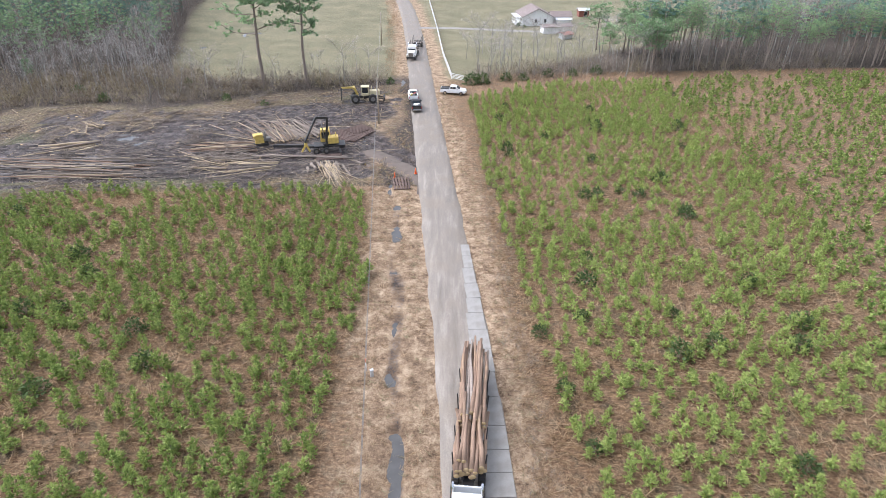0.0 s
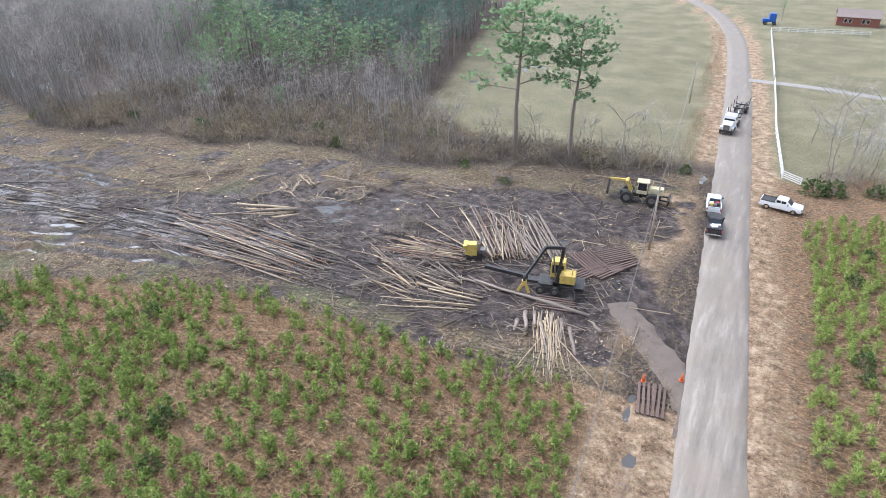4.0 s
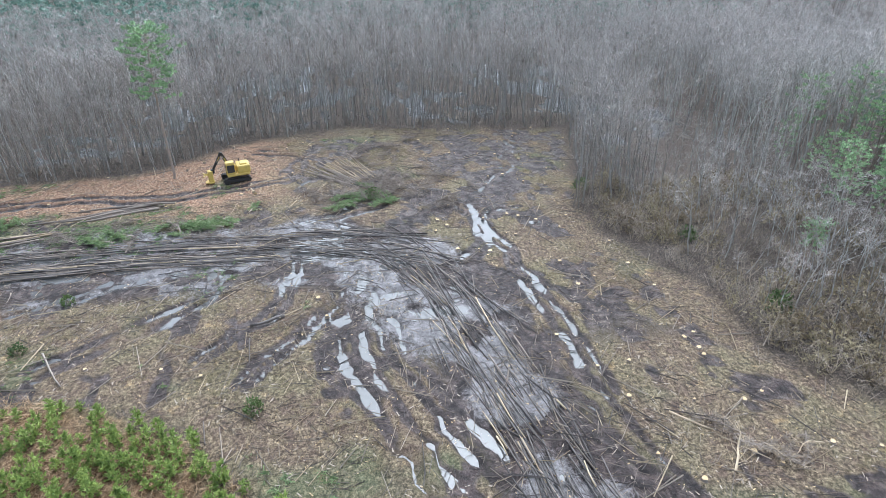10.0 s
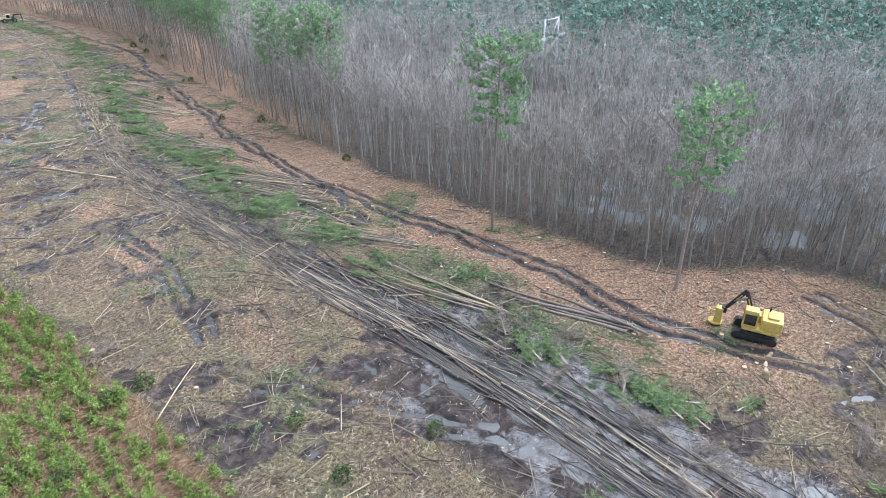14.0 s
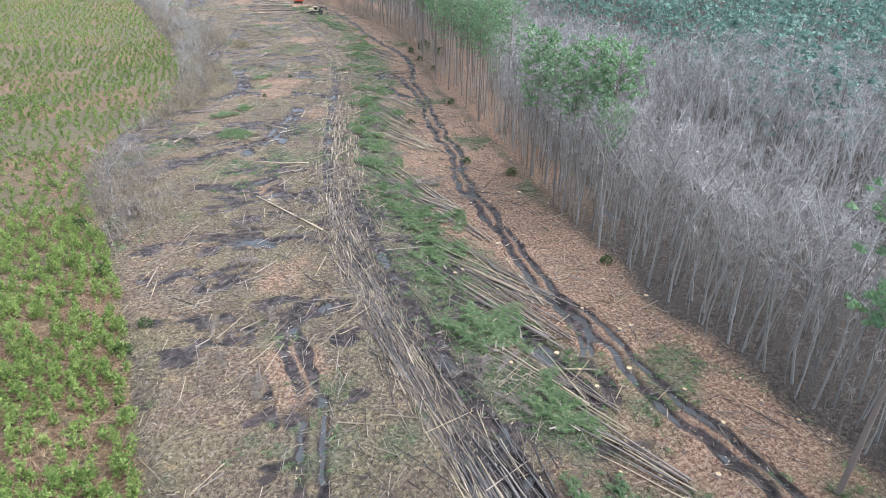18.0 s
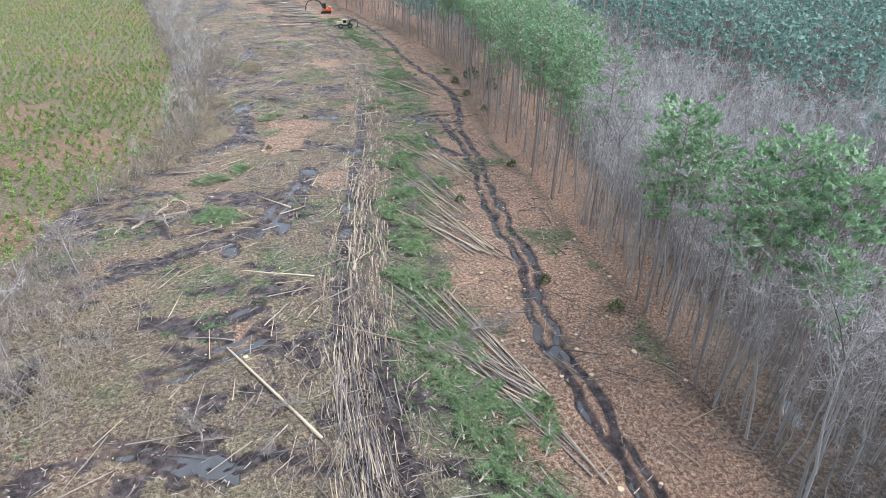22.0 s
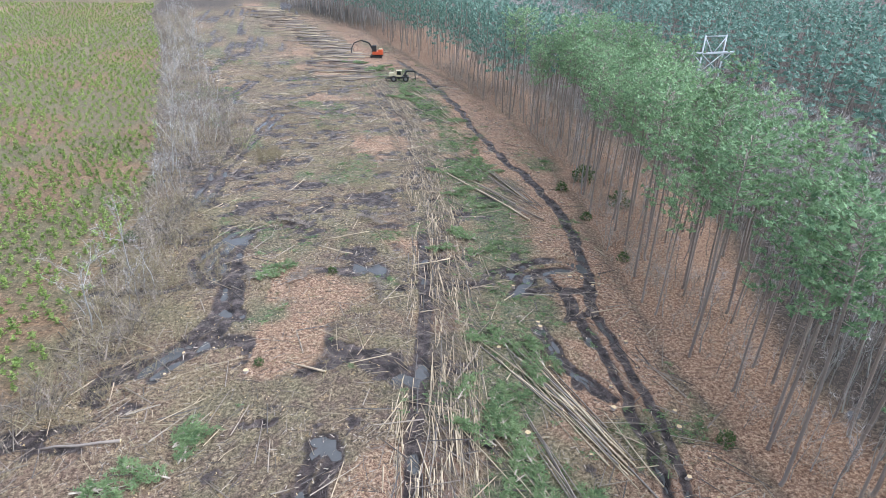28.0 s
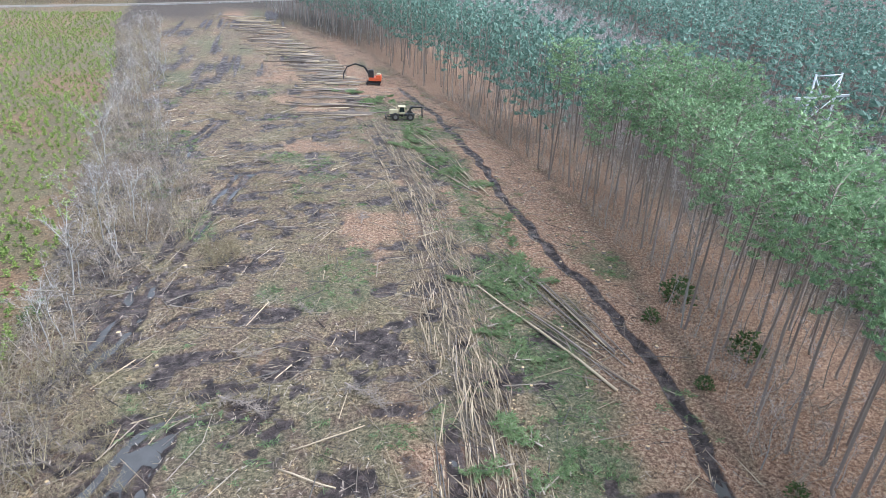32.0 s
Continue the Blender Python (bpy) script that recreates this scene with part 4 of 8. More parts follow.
def old_pine(seed, limbs=21, low=0.42, reach=0.25):
    """An old field pine one unit high: stout leaning stem, crooked limbs ending in flat plates of needle clumps."""
    rng = np.random.RandomState(seed)
    s, c = Shape(), Shape()
    zs = np.array([0, 0.05, 0.35, 0.65, 0.96])
    bend = np.cumsum(rng.normal(size=(5, 2)) * 0.012, 0)
    stem = np.column_stack([bend - bend[0], zs])
    s.tube(stem, [0.017, 0.0145, 0.012, 0.008, 0.002], 8)
    for i in range(limbs):
        f = (i + rng.uniform(0, 0.9)) / limbs
        t = low + (0.96 - low) * f ** 0.75
        p = np.array([np.interp(t, zs, stem[:, 0]), np.interp(t, zs, stem[:, 1]), t])
        a = i * 2.4 + rng.uniform(-0.5, 0.5)
        ln = reach * (1.0 - 0.55 * f) * rng.uniform(0.6, 1.25)
        out = np.array([math.cos(a), math.sin(a), 0])
        q = p + out * ln * 0.55 + np.array([0, 0, ln * rng.uniform(-0.05, 0.3)])
        e = p + out * ln + np.array([0, 0, ln * rng.uniform(0.1, 0.5)])
        c.tube([p, q, e], [0.0042, 0.003, 0.0012], 4, 1)
        plate = rng.uniform(0.045, 0.065) * (1.15 if f > 0.5 else 0.85)
        for j in range(26 if f > 0.3 else 15):
            u = rng.normal(size=3) * [plate * 0.75, plate * 0.75, plate * 0.26]
            ctr = q + (e - q) * rng.uniform(0.0, 1.05) + u
            if j % 4 == 0:
                c.tube([q, ctr], [0.0016, 0.0006], 3, 1)
            tuft(c, ctr, out, 0.0155 * rng.uniform(0.7, 1.3), 11, 0.005, (0.006, 0.015), rng)
    return s, c


def merge(a, b, shift=1):
    """Stem and crown in one shape: crown materials come after the stem's."""
    s = Shape()
    for sh, k in ((a, 0), (b, shift)):
        v, t, q, tm, qm = sh.arrays()
        s.add(v)
        n0 = s.n - len(v)
        if len(t):
            s.t.append(t + n0)
            s.tm.append(tm + k)
        if len(q):
            s.q.append(q + n0)
            s.qm.append(qm + k)
    return s


R = np.random.RandomState(7)


# young pines of the two plantations
def saplings(name, outline, step, shapes, seed, label, hmin=1.0, hmax=2.3):
    rng = np.random.RandomState(seed)
    x, y = spread(outline, step, rng, 0.36)
    keep = (fbm(x, y, 11, 2, 31) + rng.uniform(-0.5, 0.5, len(x))) > 0.14
    rd, _ = to_line(x, y, ROAD_MID)
    ld, _ = to_line(x, y, PLANT_EDGE)
    keep &= (rd > 7.5)
    x, y = x[keep], y[keep]
    n = len(x)
    size = (hmin + (hmax - hmin) * rng.uniform(0, 1, n) ** 1.4) * (0.7 + 0.6 * fbm(x, y, 16, 2, 33))
    me = set_out(name, shapes, x, y, ground_z(x, y) - 0.03, rng.uniform(0, 6.3, n), np.sqrt(size) * rng.uniform(1.0, 1.4, n) * (1.2 if len(shapes) == 4 else 1.0), [M_SAPLING, M_PBARK], rng.randint(0, len(shapes), n), size)
    tagged(new(name, me), label, "young pines", kind="stuff")


near = [sapling_shape(40 + i, 4, 4 + i % 2, 8, 0.08) for i in range(8)]
farther = [sapling_shape(60 + i, 3, 3, 6, 0.15) for i in range(4)]
PLANT_W_NEAR = [(-10, 20), (-8.5, 60), (-12, 84), (-30, 82.5), (-45, 82.5), (-57, 80), (-68, 76), (-75, 72), (-81, 64), (-88, 58), (-93, 50), (-96.5, 42), (-97, 28), (-96, 8), (-94, -11), (-92, -33), (-86, -62), (-70, -62), (-72, -10), (-76, 30), (-50, 40), (-38, 22)]
saplings("young_pine_stand", PLANT_W_NEAR, 1.42, near, 3, "bright green young pines standing in tawny sedge", 1.2, 2.5)
saplings("young_pine_stand", [(-30, 80), (-45, 80), (-57, 78), (-68, 74), (-75, 70), (-81, 62), (-88, 56), (-93, 48), (-95, 40), (-95, 8), (-92, -33), (-85, -62), (-70, -62), (-72, -10), (-70, 30), (-40, 60)], 2.0, farther, 12, "low young pines filling the gaps of the stand", 0.6, 1.5)
saplings("young_pine_stand", [(-86, -62), (-87, -92), (-98, -119), (-101, -160), (-97, -200), (-22, -200), (-34, -100), (-58, -50)], 1.7, farther, 4, "bright green young pines standing in tawny sedge", 0.7, 1.35)
saplings("young_pine_stand", [(-97, -200), (-89, -262), (-79, -330), (-65, -400), (-60, -445), (30, -445), (10, -330), (-22, -200)], 2.0, farther, 5, "bright green young pines standing in tawny sedge", 0.7, 1.3)
saplings("young_pine_stand", [(7, 18), (6.5, 60), (5, 128), (20, 138), (48, 144), (48, 70), (32, 18)], 1.46, near, 6, "bright green young pines planted on open tawny ground", 1.1, 2.3)
saplings("young_pine_stand", [(-76, 30), (-72, -10), (-70, -62), (-58, -50), (-34, -100), (-22, -200), (-2, -200), (-8, 20), (-10, 24), (-38, 22), (-50, 40)], 3.2, farther, 14, "young pines standing in tawny sedge")
saplings("young_pine_stand", [(12, -200), (8, 18), (32, 18), (48, 70), (130, 110), (130, -200)], 3.8, farther, 15, "young pines planted on open tawny ground")
saplings("young_pine_stand", [(48, 70), (48, 144), (130, 154), (130, 110), (32, 18)], 1.9, farther, 8, "bright green young pines planted on open tawny ground")


def sedge_grass():
    rng = np.random.RandomState(11)
    xs, ys = [], []
    for o, st in ((PLANT_W_NEAR, 0.68), ([(7, 20), (5, 128), (30, 140), (60, 120), (40, 20)], 0.7)):
        a, b = spread(o, st, rng, 0.5)
        k = rng.uniform(0, 1, len(a)) < 0.25 + 0.9 * fbm(a, b, 6, 2, 36)
        xs.append(a[k])
        ys.append(b[k])
    x, y = np.concatenate(xs), np.concatenate(ys)
    shapes = []
    for i in range(5):
        r, s = np.random.RandomState(90 + i), Shape()
        n = 9
        d = r.normal(size=(n, 3)) * [0.55, 0.55, 0.15] + [0.35, 0, 0.55]
        s.blades(r.normal(size=(n, 3)) * [0.13, 0.13, 0], d * r.uniform(0.8, 1.7, (n, 1)), np.full(n, 0.06), 0, r)
        shapes.append(s)
    n = len(x)
    size = rng.uniform(0.6, 1.15, n)
    turn = 6.3 * fbm(x, y, 14, 2, 38) * 1.5 + rng.normal(size=n) * 0.5
    me = set_out("sedge_grass", shapes, x, y, ground_z(x, y), turn, size, [M_BROWN], rng.randint(0, 5, n))
    tagged(new("sedge_grass", me), "tawny dry broom sedge between the young pines", "dry grass", kind="stuff")


sedge_grass()


def verge_grass():
    rng = np.random.RandomState(13)
    x, y = spread([(-14, 18), (-14, 139), (6, 139), (11, 18)], 0.62, rng, 0.5)
    d, s_ = to_line(x, y, ROAD_MID)
    k = (d > 3.1) & (d < np.where(s_ < 0, 10.5, 5.8)) & (rng.uniform(0, 1, len(x)) < 0.25 + 0.9 * fbm(x, y, 5, 2, 39)) & (zones(x, y)[1]["mud"] < 0.35)
    x, y = x[k], y[k]
    shapes = []
    for i in range(5):
        r, s = np.random.RandomState(190 + i), Shape()
        n = 7
        d3 = r.normal(size=(n, 3)) * [0.5, 0.5, 0.1] + [0, 0, 0.45]
        s.blades(r.normal(size=(n, 3)) * [0.15, 0.15, 0], d3, np.full(n, 0.07), int(i > 2), r)
        shapes.append(s)
    n = len(x)
    me = set_out("verge_grass", shapes, x, y, ground_z(x, y), rng.uniform(0, 6.3, n), rng.uniform(0.4, 0.9, n), [M_BROWN, M_TAN], rng.randint(0, 5, n))
    tagged(new("verge_grass", me), "short dead grass on the road verge", "dry grass", kind="stuff")


verge_grass()


# ---- woods ----
BARE = [twiggy(100 + i, 4, 6, 190, r=0.0062, tw=0.0016, spread_=0.21 + 0.03 * (i % 3), fork=0.46 + 0.05 * (i % 3)) for i in range(10)]
THIN = [twiggy(120 + i, 2, 3, 44, spread_=0.12, sides=3, fork=0.5, r=0.0055, tw=0.0024) for i in range(6)]
FARB = [merge(*twiggy(140 + i, 4, 3, 64, sides=3, tw=0.0024, r=0.006, spread_=0.25, tl=(0.05, 0.13))) for i in range(6)]
LONE = [pine_parts(170 + i, 54, 8, 9, lo, sp, body=0.0135, w=0.0038, bl=(0.007, 0.016), thick=1.2) for i, (lo, sp) in enumerate(((0.52, 0.135), (0.56, 0.14)))] + [old_pine(178)]
PINES = [pine_parts(160 + i, 30 + i, 7, 7, 0.58 + 0.04 * (i % 3), body=0.0102, w=0.0038, bl=(0.008, 0.019), spread_=0.105 + 0.012 * (i % 2)) for i in range(6)]
LOWP = [merge(*pine_parts(190 + i, 28, 4, 6, 0.34 + 0.06 * i, 0.13, 0.0055, 4, (0.012, 0.026), 0.015)) for i in range(4)]
FARP = [merge(*pine_parts(180 + i, 16, 2, 4, 0.38, 0.125, 0.009, 3, (0.018, 0.036), 0.027)) for i in range(6)]


def tree_kinds(name, parts, trunk_mat, crown_mats, label, category, group):
    """One thing of each shape, to be copied."""
    kinds = []
    for s, c in parts:
        e = thing(name, label, category, group)
        for nm, sh, ms in (("trunk", s, [trunk_mat]), ("crown", c, crown_mats)):
            o = new(nm, sh.mesh(nm, ms, nm == "trunk"))
            o.parent = e
        kinds.append(e)
    return kinds


def plant_trees(kinds, x, y, h, rng, wide=1.0, lean=2.5):
    z = ground_z(x, y)
    used = set()
    for i in range(len(x)):
        k = int(rng.randint(len(kinds)))
        m = pose(x[i], y[i], z[i] - 0.12, rng.normal() * lean, rng.normal() * lean, rng.uniform(0, 360))
        sc = (h[i] * wide, h[i] * wide, h[i])
        if k not in used:
            used.add(k)
            o = kinds[k]
            o.matrix_basis = m
        else:
            o = copy_thing(kinds[k], m)
        o.scale = sc


def edge_band(lo, hi, d0, d1, step, rng):
    """Places behind the wood's edge, at a depth from d0 to d1, for y from lo to hi."""
    x, y = spread([(-330, lo), (-120, lo), (-120, hi), (-330, hi)], step, rng, 0.48)
    d, _ = to_line(x, y, WOOD_EDGE)
    k = (d >= d0) & (d < d1) & ~inside(x, y, CLEARING) & (x < -126 - 0.0 * y)
    return x[k], y[k]


BARE_K = tree_kinds("bare_tree", BARE, M_BARE, [M_BARE, M_TWIG], "tall leafless grey hardwood at the wood's edge", "tree", "bare trees of the flooded wood")
PINE_K = tree_kinds("pine_tree", PINES, M_PBARK, [M_PINE, M_PBARK, M_PINE], "tall pine with a bare stem and green crown", "tree", "pines along the clearing")
LONE_K = tree_kinds("pine_tree", LONE, M_PBARK, [M_PINE, M_PBARK, M_PINE], "tall lone pine with a dense green crown", "tree", "lone pines")
for k, (px, py, ph) in enumerate(((-156.0, -50.6, 24.6), (-157.8, -39, 24.8), (-29.6, 135.3, 23.2))):
    LONE_K[k].matrix_basis = pose(px, py, -0.1, 0, 0, 70 * k)
    LONE_K[k].scale = (ph, ph, ph)

rng = np.random.RandomState(21)
# bare hardwoods: the front ranks one by one, the rest as a stand
x, y = edge_band(-75, 122, 0.5, 12, 3.3, rng)
plant_trees(BARE_K, x, y, rng.uniform(13, 21, len(x)), rng, 1.0, 3.5)
N_BARE = len(x)


def stand(name, x, y, h, shapes, mats, label, category, rng, wide=1.0, lean=0.04):
    n = len(x)
    me = set_out(name, shapes, x, y, ground_z(x, y) - 0.12, rng.uniform(0, 6.3, n), h * wide, mats, rng.randint(0, len(shapes), n), h, rng.normal(size=(n, 2)) * lean)
    tagged(new(name, me), label, category, kind="stuff")


thin = [merge(*t) for t in THIN]
x, y = edge_band(-75, 125, 0.8, 26, 2.15, rng)
stand("slender_tree_stand", x, y, rng.uniform(6, 16, len(x)), thin, [M_SLIM, M_SLIM, M_TWIG], "dense slender leafless trees standing in water", "trees", rng)
x, y = edge_band(-75, 300, 26, 75, 3.6, rng)
k = ~inside(x, y, PASTURE)
x, y = x[k], y[k]
stand("bare_wood", x, y, rng.uniform(14, 21, len(x)), FARB, [M_BARE, M_BARE, M_TWIG], "grey leafless hardwood trees in winter", "trees", rng)

# pine strip along the southern half of the clearing
x, y = edge_band(-205, -28, 0.3, 34, 4.6, rng)
d, _ = to_line(x, y, WOOD_EDGE)
west_x = np.interp(-y, [28, 45, 70, 104, 138, 158, 190, 240], [-156, -157, -161, -176, -186, -193, -202, -208])
k = x > west_x
x, y = x[k], y[k]
plant_trees(PINE_K, x, y, rng.uniform(18, 26, len(x)), rng, 1.05, 1.6)
N_PINE = len(x)
x, y = edge_band(-260, -28, 1.0, 32, 3.4, rng)
stand("slender_tree_stand", x, y, rng.uniform(3, 11, len(x)), thin, [M_SLIM, M_SLIM, M_TWIG], "slender leafless saplings growing between the pines", "trees", rng, 1.2)
for px, py, ph in ((-150, 44.7, 24.2), (-147.2, 18.2, 27), (-158.8, -32.6, 24.6), (-38.5, 133, 25.5), (-101.6, 125.9, 8.2), (-86.8, 130.7, 6.7)):
    o = copy_thing(LONE_K[2 if px > -60 else int(rng.randint(2))], pose(px, py, -0.1, 0, 0, rng.uniform(0, 360)))
    o.scale = (ph * 1.1, ph * 1.1, ph)
x, y = edge_band(-440, -205, 0.3, 30, 5.0, rng)
stand("pine_wood", x, y, rng.uniform(20, 25, len(x)), FARP, [M_PBARK, M_HAZEPINE, M_PBARK, M_HAZEPINE], "tall green pines with bare stems", "trees", rng)
# bare wood behind the pine strip, and pine forest beyond
x, y = spread([(-161, -70), (-185, -70), (-206, -60), (-216, -190), (-240, -300), (-240, -430), (-212, -430), (-212, -240), (-204, -190), (-188, -138), (-174, -100)], 3.4, rng)
stand("bare_wood", x, y, rng.uniform(11, 17, len(x)), FARB, [M_BARE, M_BARE, M_TWIG], "grey leafless hardwood trees in winter", "trees", rng)
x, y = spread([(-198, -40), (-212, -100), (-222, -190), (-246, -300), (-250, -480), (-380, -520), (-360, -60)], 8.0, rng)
stand("pine_forest", x, y, rng.uniform(17, 24, len(x)), FARP, [M_PBARK, M_HAZEPINE, M_PBARK, M_HAZEPINE], "pine forest in the distance, haze painted as blue-green", "trees", rng, 1.35)
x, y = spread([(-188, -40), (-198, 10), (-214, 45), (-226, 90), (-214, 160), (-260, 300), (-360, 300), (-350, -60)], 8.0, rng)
stand("pine_forest", x, y, rng.uniform(17, 24, len(x)), FARP, [M_PBARK, M_HAZEPINE, M_PBARK, M_HAZEPINE], "pine forest in the distance, haze painted as blue-green", "trees", rng, 1.35)
x, y = spread([(-158, -50), (-164, -78), (-178, -106), (-190, -140), (-200, -170), (-214, -170), (-206, -60), (-170, -46)], 2.3, rng)
stand("slender_tree_stand", x, y, rng.uniform(8, 15, len(x)), thin, [M_SLIM, M_SLIM, M_TWIG], "dense slender leafless trees standing in water", "trees", rng)
x, y = spread([(-160, 128), (-138, 146), (-143, 180), (-142, 290), (-230, 300), (-212, 160), (-178, 122)], 4.6, rng)
stand("bare_wood", x, y, rng.uniform(13, 19, len(x)), FARB, [M_BARE, M_BARE, M_TWIG], "grey leafless hardwood trees in winter", "trees", rng)
# pine block north of the clearing
x, y = spread([(-134, 143), (-108, 137), (-94, 141), (-83, 145), (-68, 154), (-79, 193), (-91, 231), (-94, 273), (-140, 290), (-142, 180)], 5.2, rng)
h = rng.uniform(9, 20, len(x))
front = y < 160
stand("pine_wood", x[~front], y[~front], h[~front], LOWP, [M_PBARK, M_HAZEPINE, M_PBARK, M_HAZEPINE], "dark green pines beside the pasture", "trees", rng, 1.3)
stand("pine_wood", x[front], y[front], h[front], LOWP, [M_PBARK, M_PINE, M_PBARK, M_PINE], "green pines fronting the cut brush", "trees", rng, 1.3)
x, y = spread([(-134, 124), (-112, 120), (-92, 124), (-70, 134), (-56, 139), (-68, 152), (-80, 192), (-91, 231), (-97, 231), (-88, 192), (-76, 156), (-94, 142), (-112, 138), (-134, 144)], 3.6, rng)
stand("bare_wood", x, y, rng.uniform(6, 12, len(x)), FARB, [M_BARE, M_BARE, M_TWIG], "grey leafless young hardwoods between brush and pines", "trees", rng, 1.2, 0.08)
# woods east of the road
x, y = spread([(44, 152), (70, 156), (130, 158), (200, 170), (260, 300), (120, 240), (75, 195), (48, 172)], 4.8, rng)
pick = rng.uniform(0, 1, len(x)) < 0.45
stand("pine_wood", x[pick], y[pick], rng.uniform(14, 20, pick.sum()), FARP, [M_PBARK, M_HAZEPINE, M_PBARK, M_HAZEPINE], "dark green pines behind the plantation", "trees", rng, 1.4)
stand("bare_wood", x[~pick], y[~pick], rng.uniform(13, 18, (~pick).sum()), FARB, [M_BARE, M_BARE, M_TWIG], "grey leafless hardwood trees in winter", "trees", rng)
x, y = spread([(40, 149), (60, 151), (115, 157), (115, 170), (60, 166), (42, 158)], 4.6, rng)
stand("pine_wood", x, y, rng.uniform(9, 16, len(x)), [merge(*p) for p in PINES[3:5]], [M_PBARK, M_PINE, M_PBARK, M_PINE], "dark green pines behind the plantation", "trees", rng, 1.5)
for outline, st, lo, hi in (([(-90, -98), (-98, -118), (-101, -150), (-99, -190), (-90, -262), (-80, -330), (-66, -400), (-80, -410), (-96, -330), (-103, -262), (-112, -200), (-106, -176), (-106, -130), (-96, -100)], 3.4, 3.5, 8.0), ([(-130, 112), (-110, 113), (-80, 121), (-60, 122), (-40, 130), (-14, 141), (-14, 146), (-50, 138), (-66, 150), (-94, 140), (-130, 142)], 3.8, 4.0, 9.5), ([(6, 141), (44, 150), (100, 158), (100, 164), (44, 160), (10, 152)], 4.0, 4.0, 9.0)):
    x, y = spread(outline, st, rng, 0.5)
    k = fbm(x, y, 12, 2, 81) > 0.42
    x, y = x[k], y[k]
    stand("thicket_trees", x, y, rng.uniform(lo, hi, len(x)), thin, [M_BARE, M_BARE, M_TWIG], "small leafless grey trees standing in a thicket", "trees", rng, 1.5, 0.1)
x, y = spread([(-110, -500), (-60, -486), (60, -462), (150, -452), (150, -520), (-110, -560)], 7.0, rng)
stand("pine_forest", x, y, rng.uniform(12, 18, len(x)), FARP, [M_PBARK, M_HAZEPINE, M_PBARK, M_HAZEPINE], "dark trees beyond the distant highway", "trees", rng, 1.4)
x, y = spread([(-128, -455), (-161, -340), (-190, -360), (-180, -500), (-110, -520)], 5.0, rng)
stand("bare_wood", x, y, rng.uniform(12, 18, len(x)), FARB, [M_BARE, M_BARE, M_TWIG], "grey leafless hardwood trees in winter", "trees", rng)
for k in range(12):
    ph = rng.uniform(9, 15)
    o = copy_thing(LONE_K[2], pose(rng.uniform(40, 60), rng.uniform(150, 176), -0.1, 0, 0, rng.uniform(0, 360)))
    o.scale = (ph * 1.35, ph * 1.35, ph)
    o["label"] = "dark green pine crowding the yard's edge"
    o["group"] = "pines by the yard"
for k in range(34):
    ph = rng.uniform(6.5, 11)
    o = copy_thing(BARE_K[int(rng.randint(10))], pose(rng.uniform(4, 48), rng.uniform(142, 172), -0.1, rng.normal() * 3, rng.normal() * 3, rng.uniform(0, 360)))
    o.scale = (ph * 1.5, ph * 1.5, ph)
    o["label"] = "small leafless grey tree in the yard's hedge"
    o["group"] = "bare trees by the yard"


# ---- logs ----
def log_mesh(seed, bark, length=1.0, taper=0.6, sides=9, bow=0.012):
    """A felled stem one unit long along x, butt at 0, cut ends pale."""
    rng = np.random.RandomState(seed)
    s = Shape()
    n = 5
    xs = np.linspace(0, 1, n)
    pts = np.column_stack([xs, np.cumsum(rng.normal(size=n)) * bow, np.cumsum(rng.normal(size=n)) * bow * 0.4])
    pts[:, 1:] -= pts[0, 1:]
    rad = np.linspace(1, taper, n) * rng.uniform(0.93, 1.07, n)
    ang = np.linspace(0, 2 * np.pi, sides, endpoint=False)
    ring = np.column_stack([np.zeros(sides), np.cos(ang), np.sin(ang)])
    return pts, rad, ring


def log_data(seed, mat, taper=0.6, sides=8, bow=0.009, thick=0.0125):
    """Mesh of a log one unit long, with bark and two cut faces."""
    pts, rad, ring = log_mesh(seed, mat, 1.0, taper, sides, bow)
    V = (pts[:, None, :] + ring[None] * (rad * thick)[:, None, None]).reshape(-1, 3)
    i = np.arange(len(pts) * sides).reshape(len(pts), sides)
    j = np.roll(i, -1, 1)
    q = np.stack([i[:-1], j[:-1], j[1:], i[1:]], -1).reshape(-1, 4)
    V = np.vstack([V, pts[:1] - [0.0006, 0, 0], pts[-1:] + [0.0006, 0, 0]])
    a, b = len(V) - 2, len(V) - 1
    t = [(a, j[0, k], i[0, k]) for k in range(sides)] + [(b, i[-1, k], j[-1, k]) for k in range(sides)]
    return np_mesh("log", V, [q, np.array(t)], [mat, M_CUT], np.concatenate([np.zeros(len(q)), np.ones(len(t))]), True)


LOGS = {k: [log_data(300 + i, m) for i in range(5)] for k, m in (("bark", M_LOG), ("pale", M_PALE), ("mud", M_MUDLOG), ("pine", M_PBARK), ("peel", M_PEEL))}


def lay_log(parent, kind, x, y, z, angle, length, r, rng, tilt=0.0, name="log"):
    """A log with its butt at x, y: length in metres, r the butt's radius."""
    ob = new(name, LOGS[kind][int(rng.randint(5))])
    ob.parent = parent
    ob.matrix_basis = pose(x, y, z, rng.uniform(0, 360), 0, 0)
    ob.matrix_basis = Matrix.Translation((x, y, z)) @ pose(0, 0, 0, 0, -tilt, angle) @ pose(0, 0, 0, rng.uniform(0, 360)) @ Matrix.Diagonal((length, r / 0.0125, r / 0.0125, 1))
    return ob


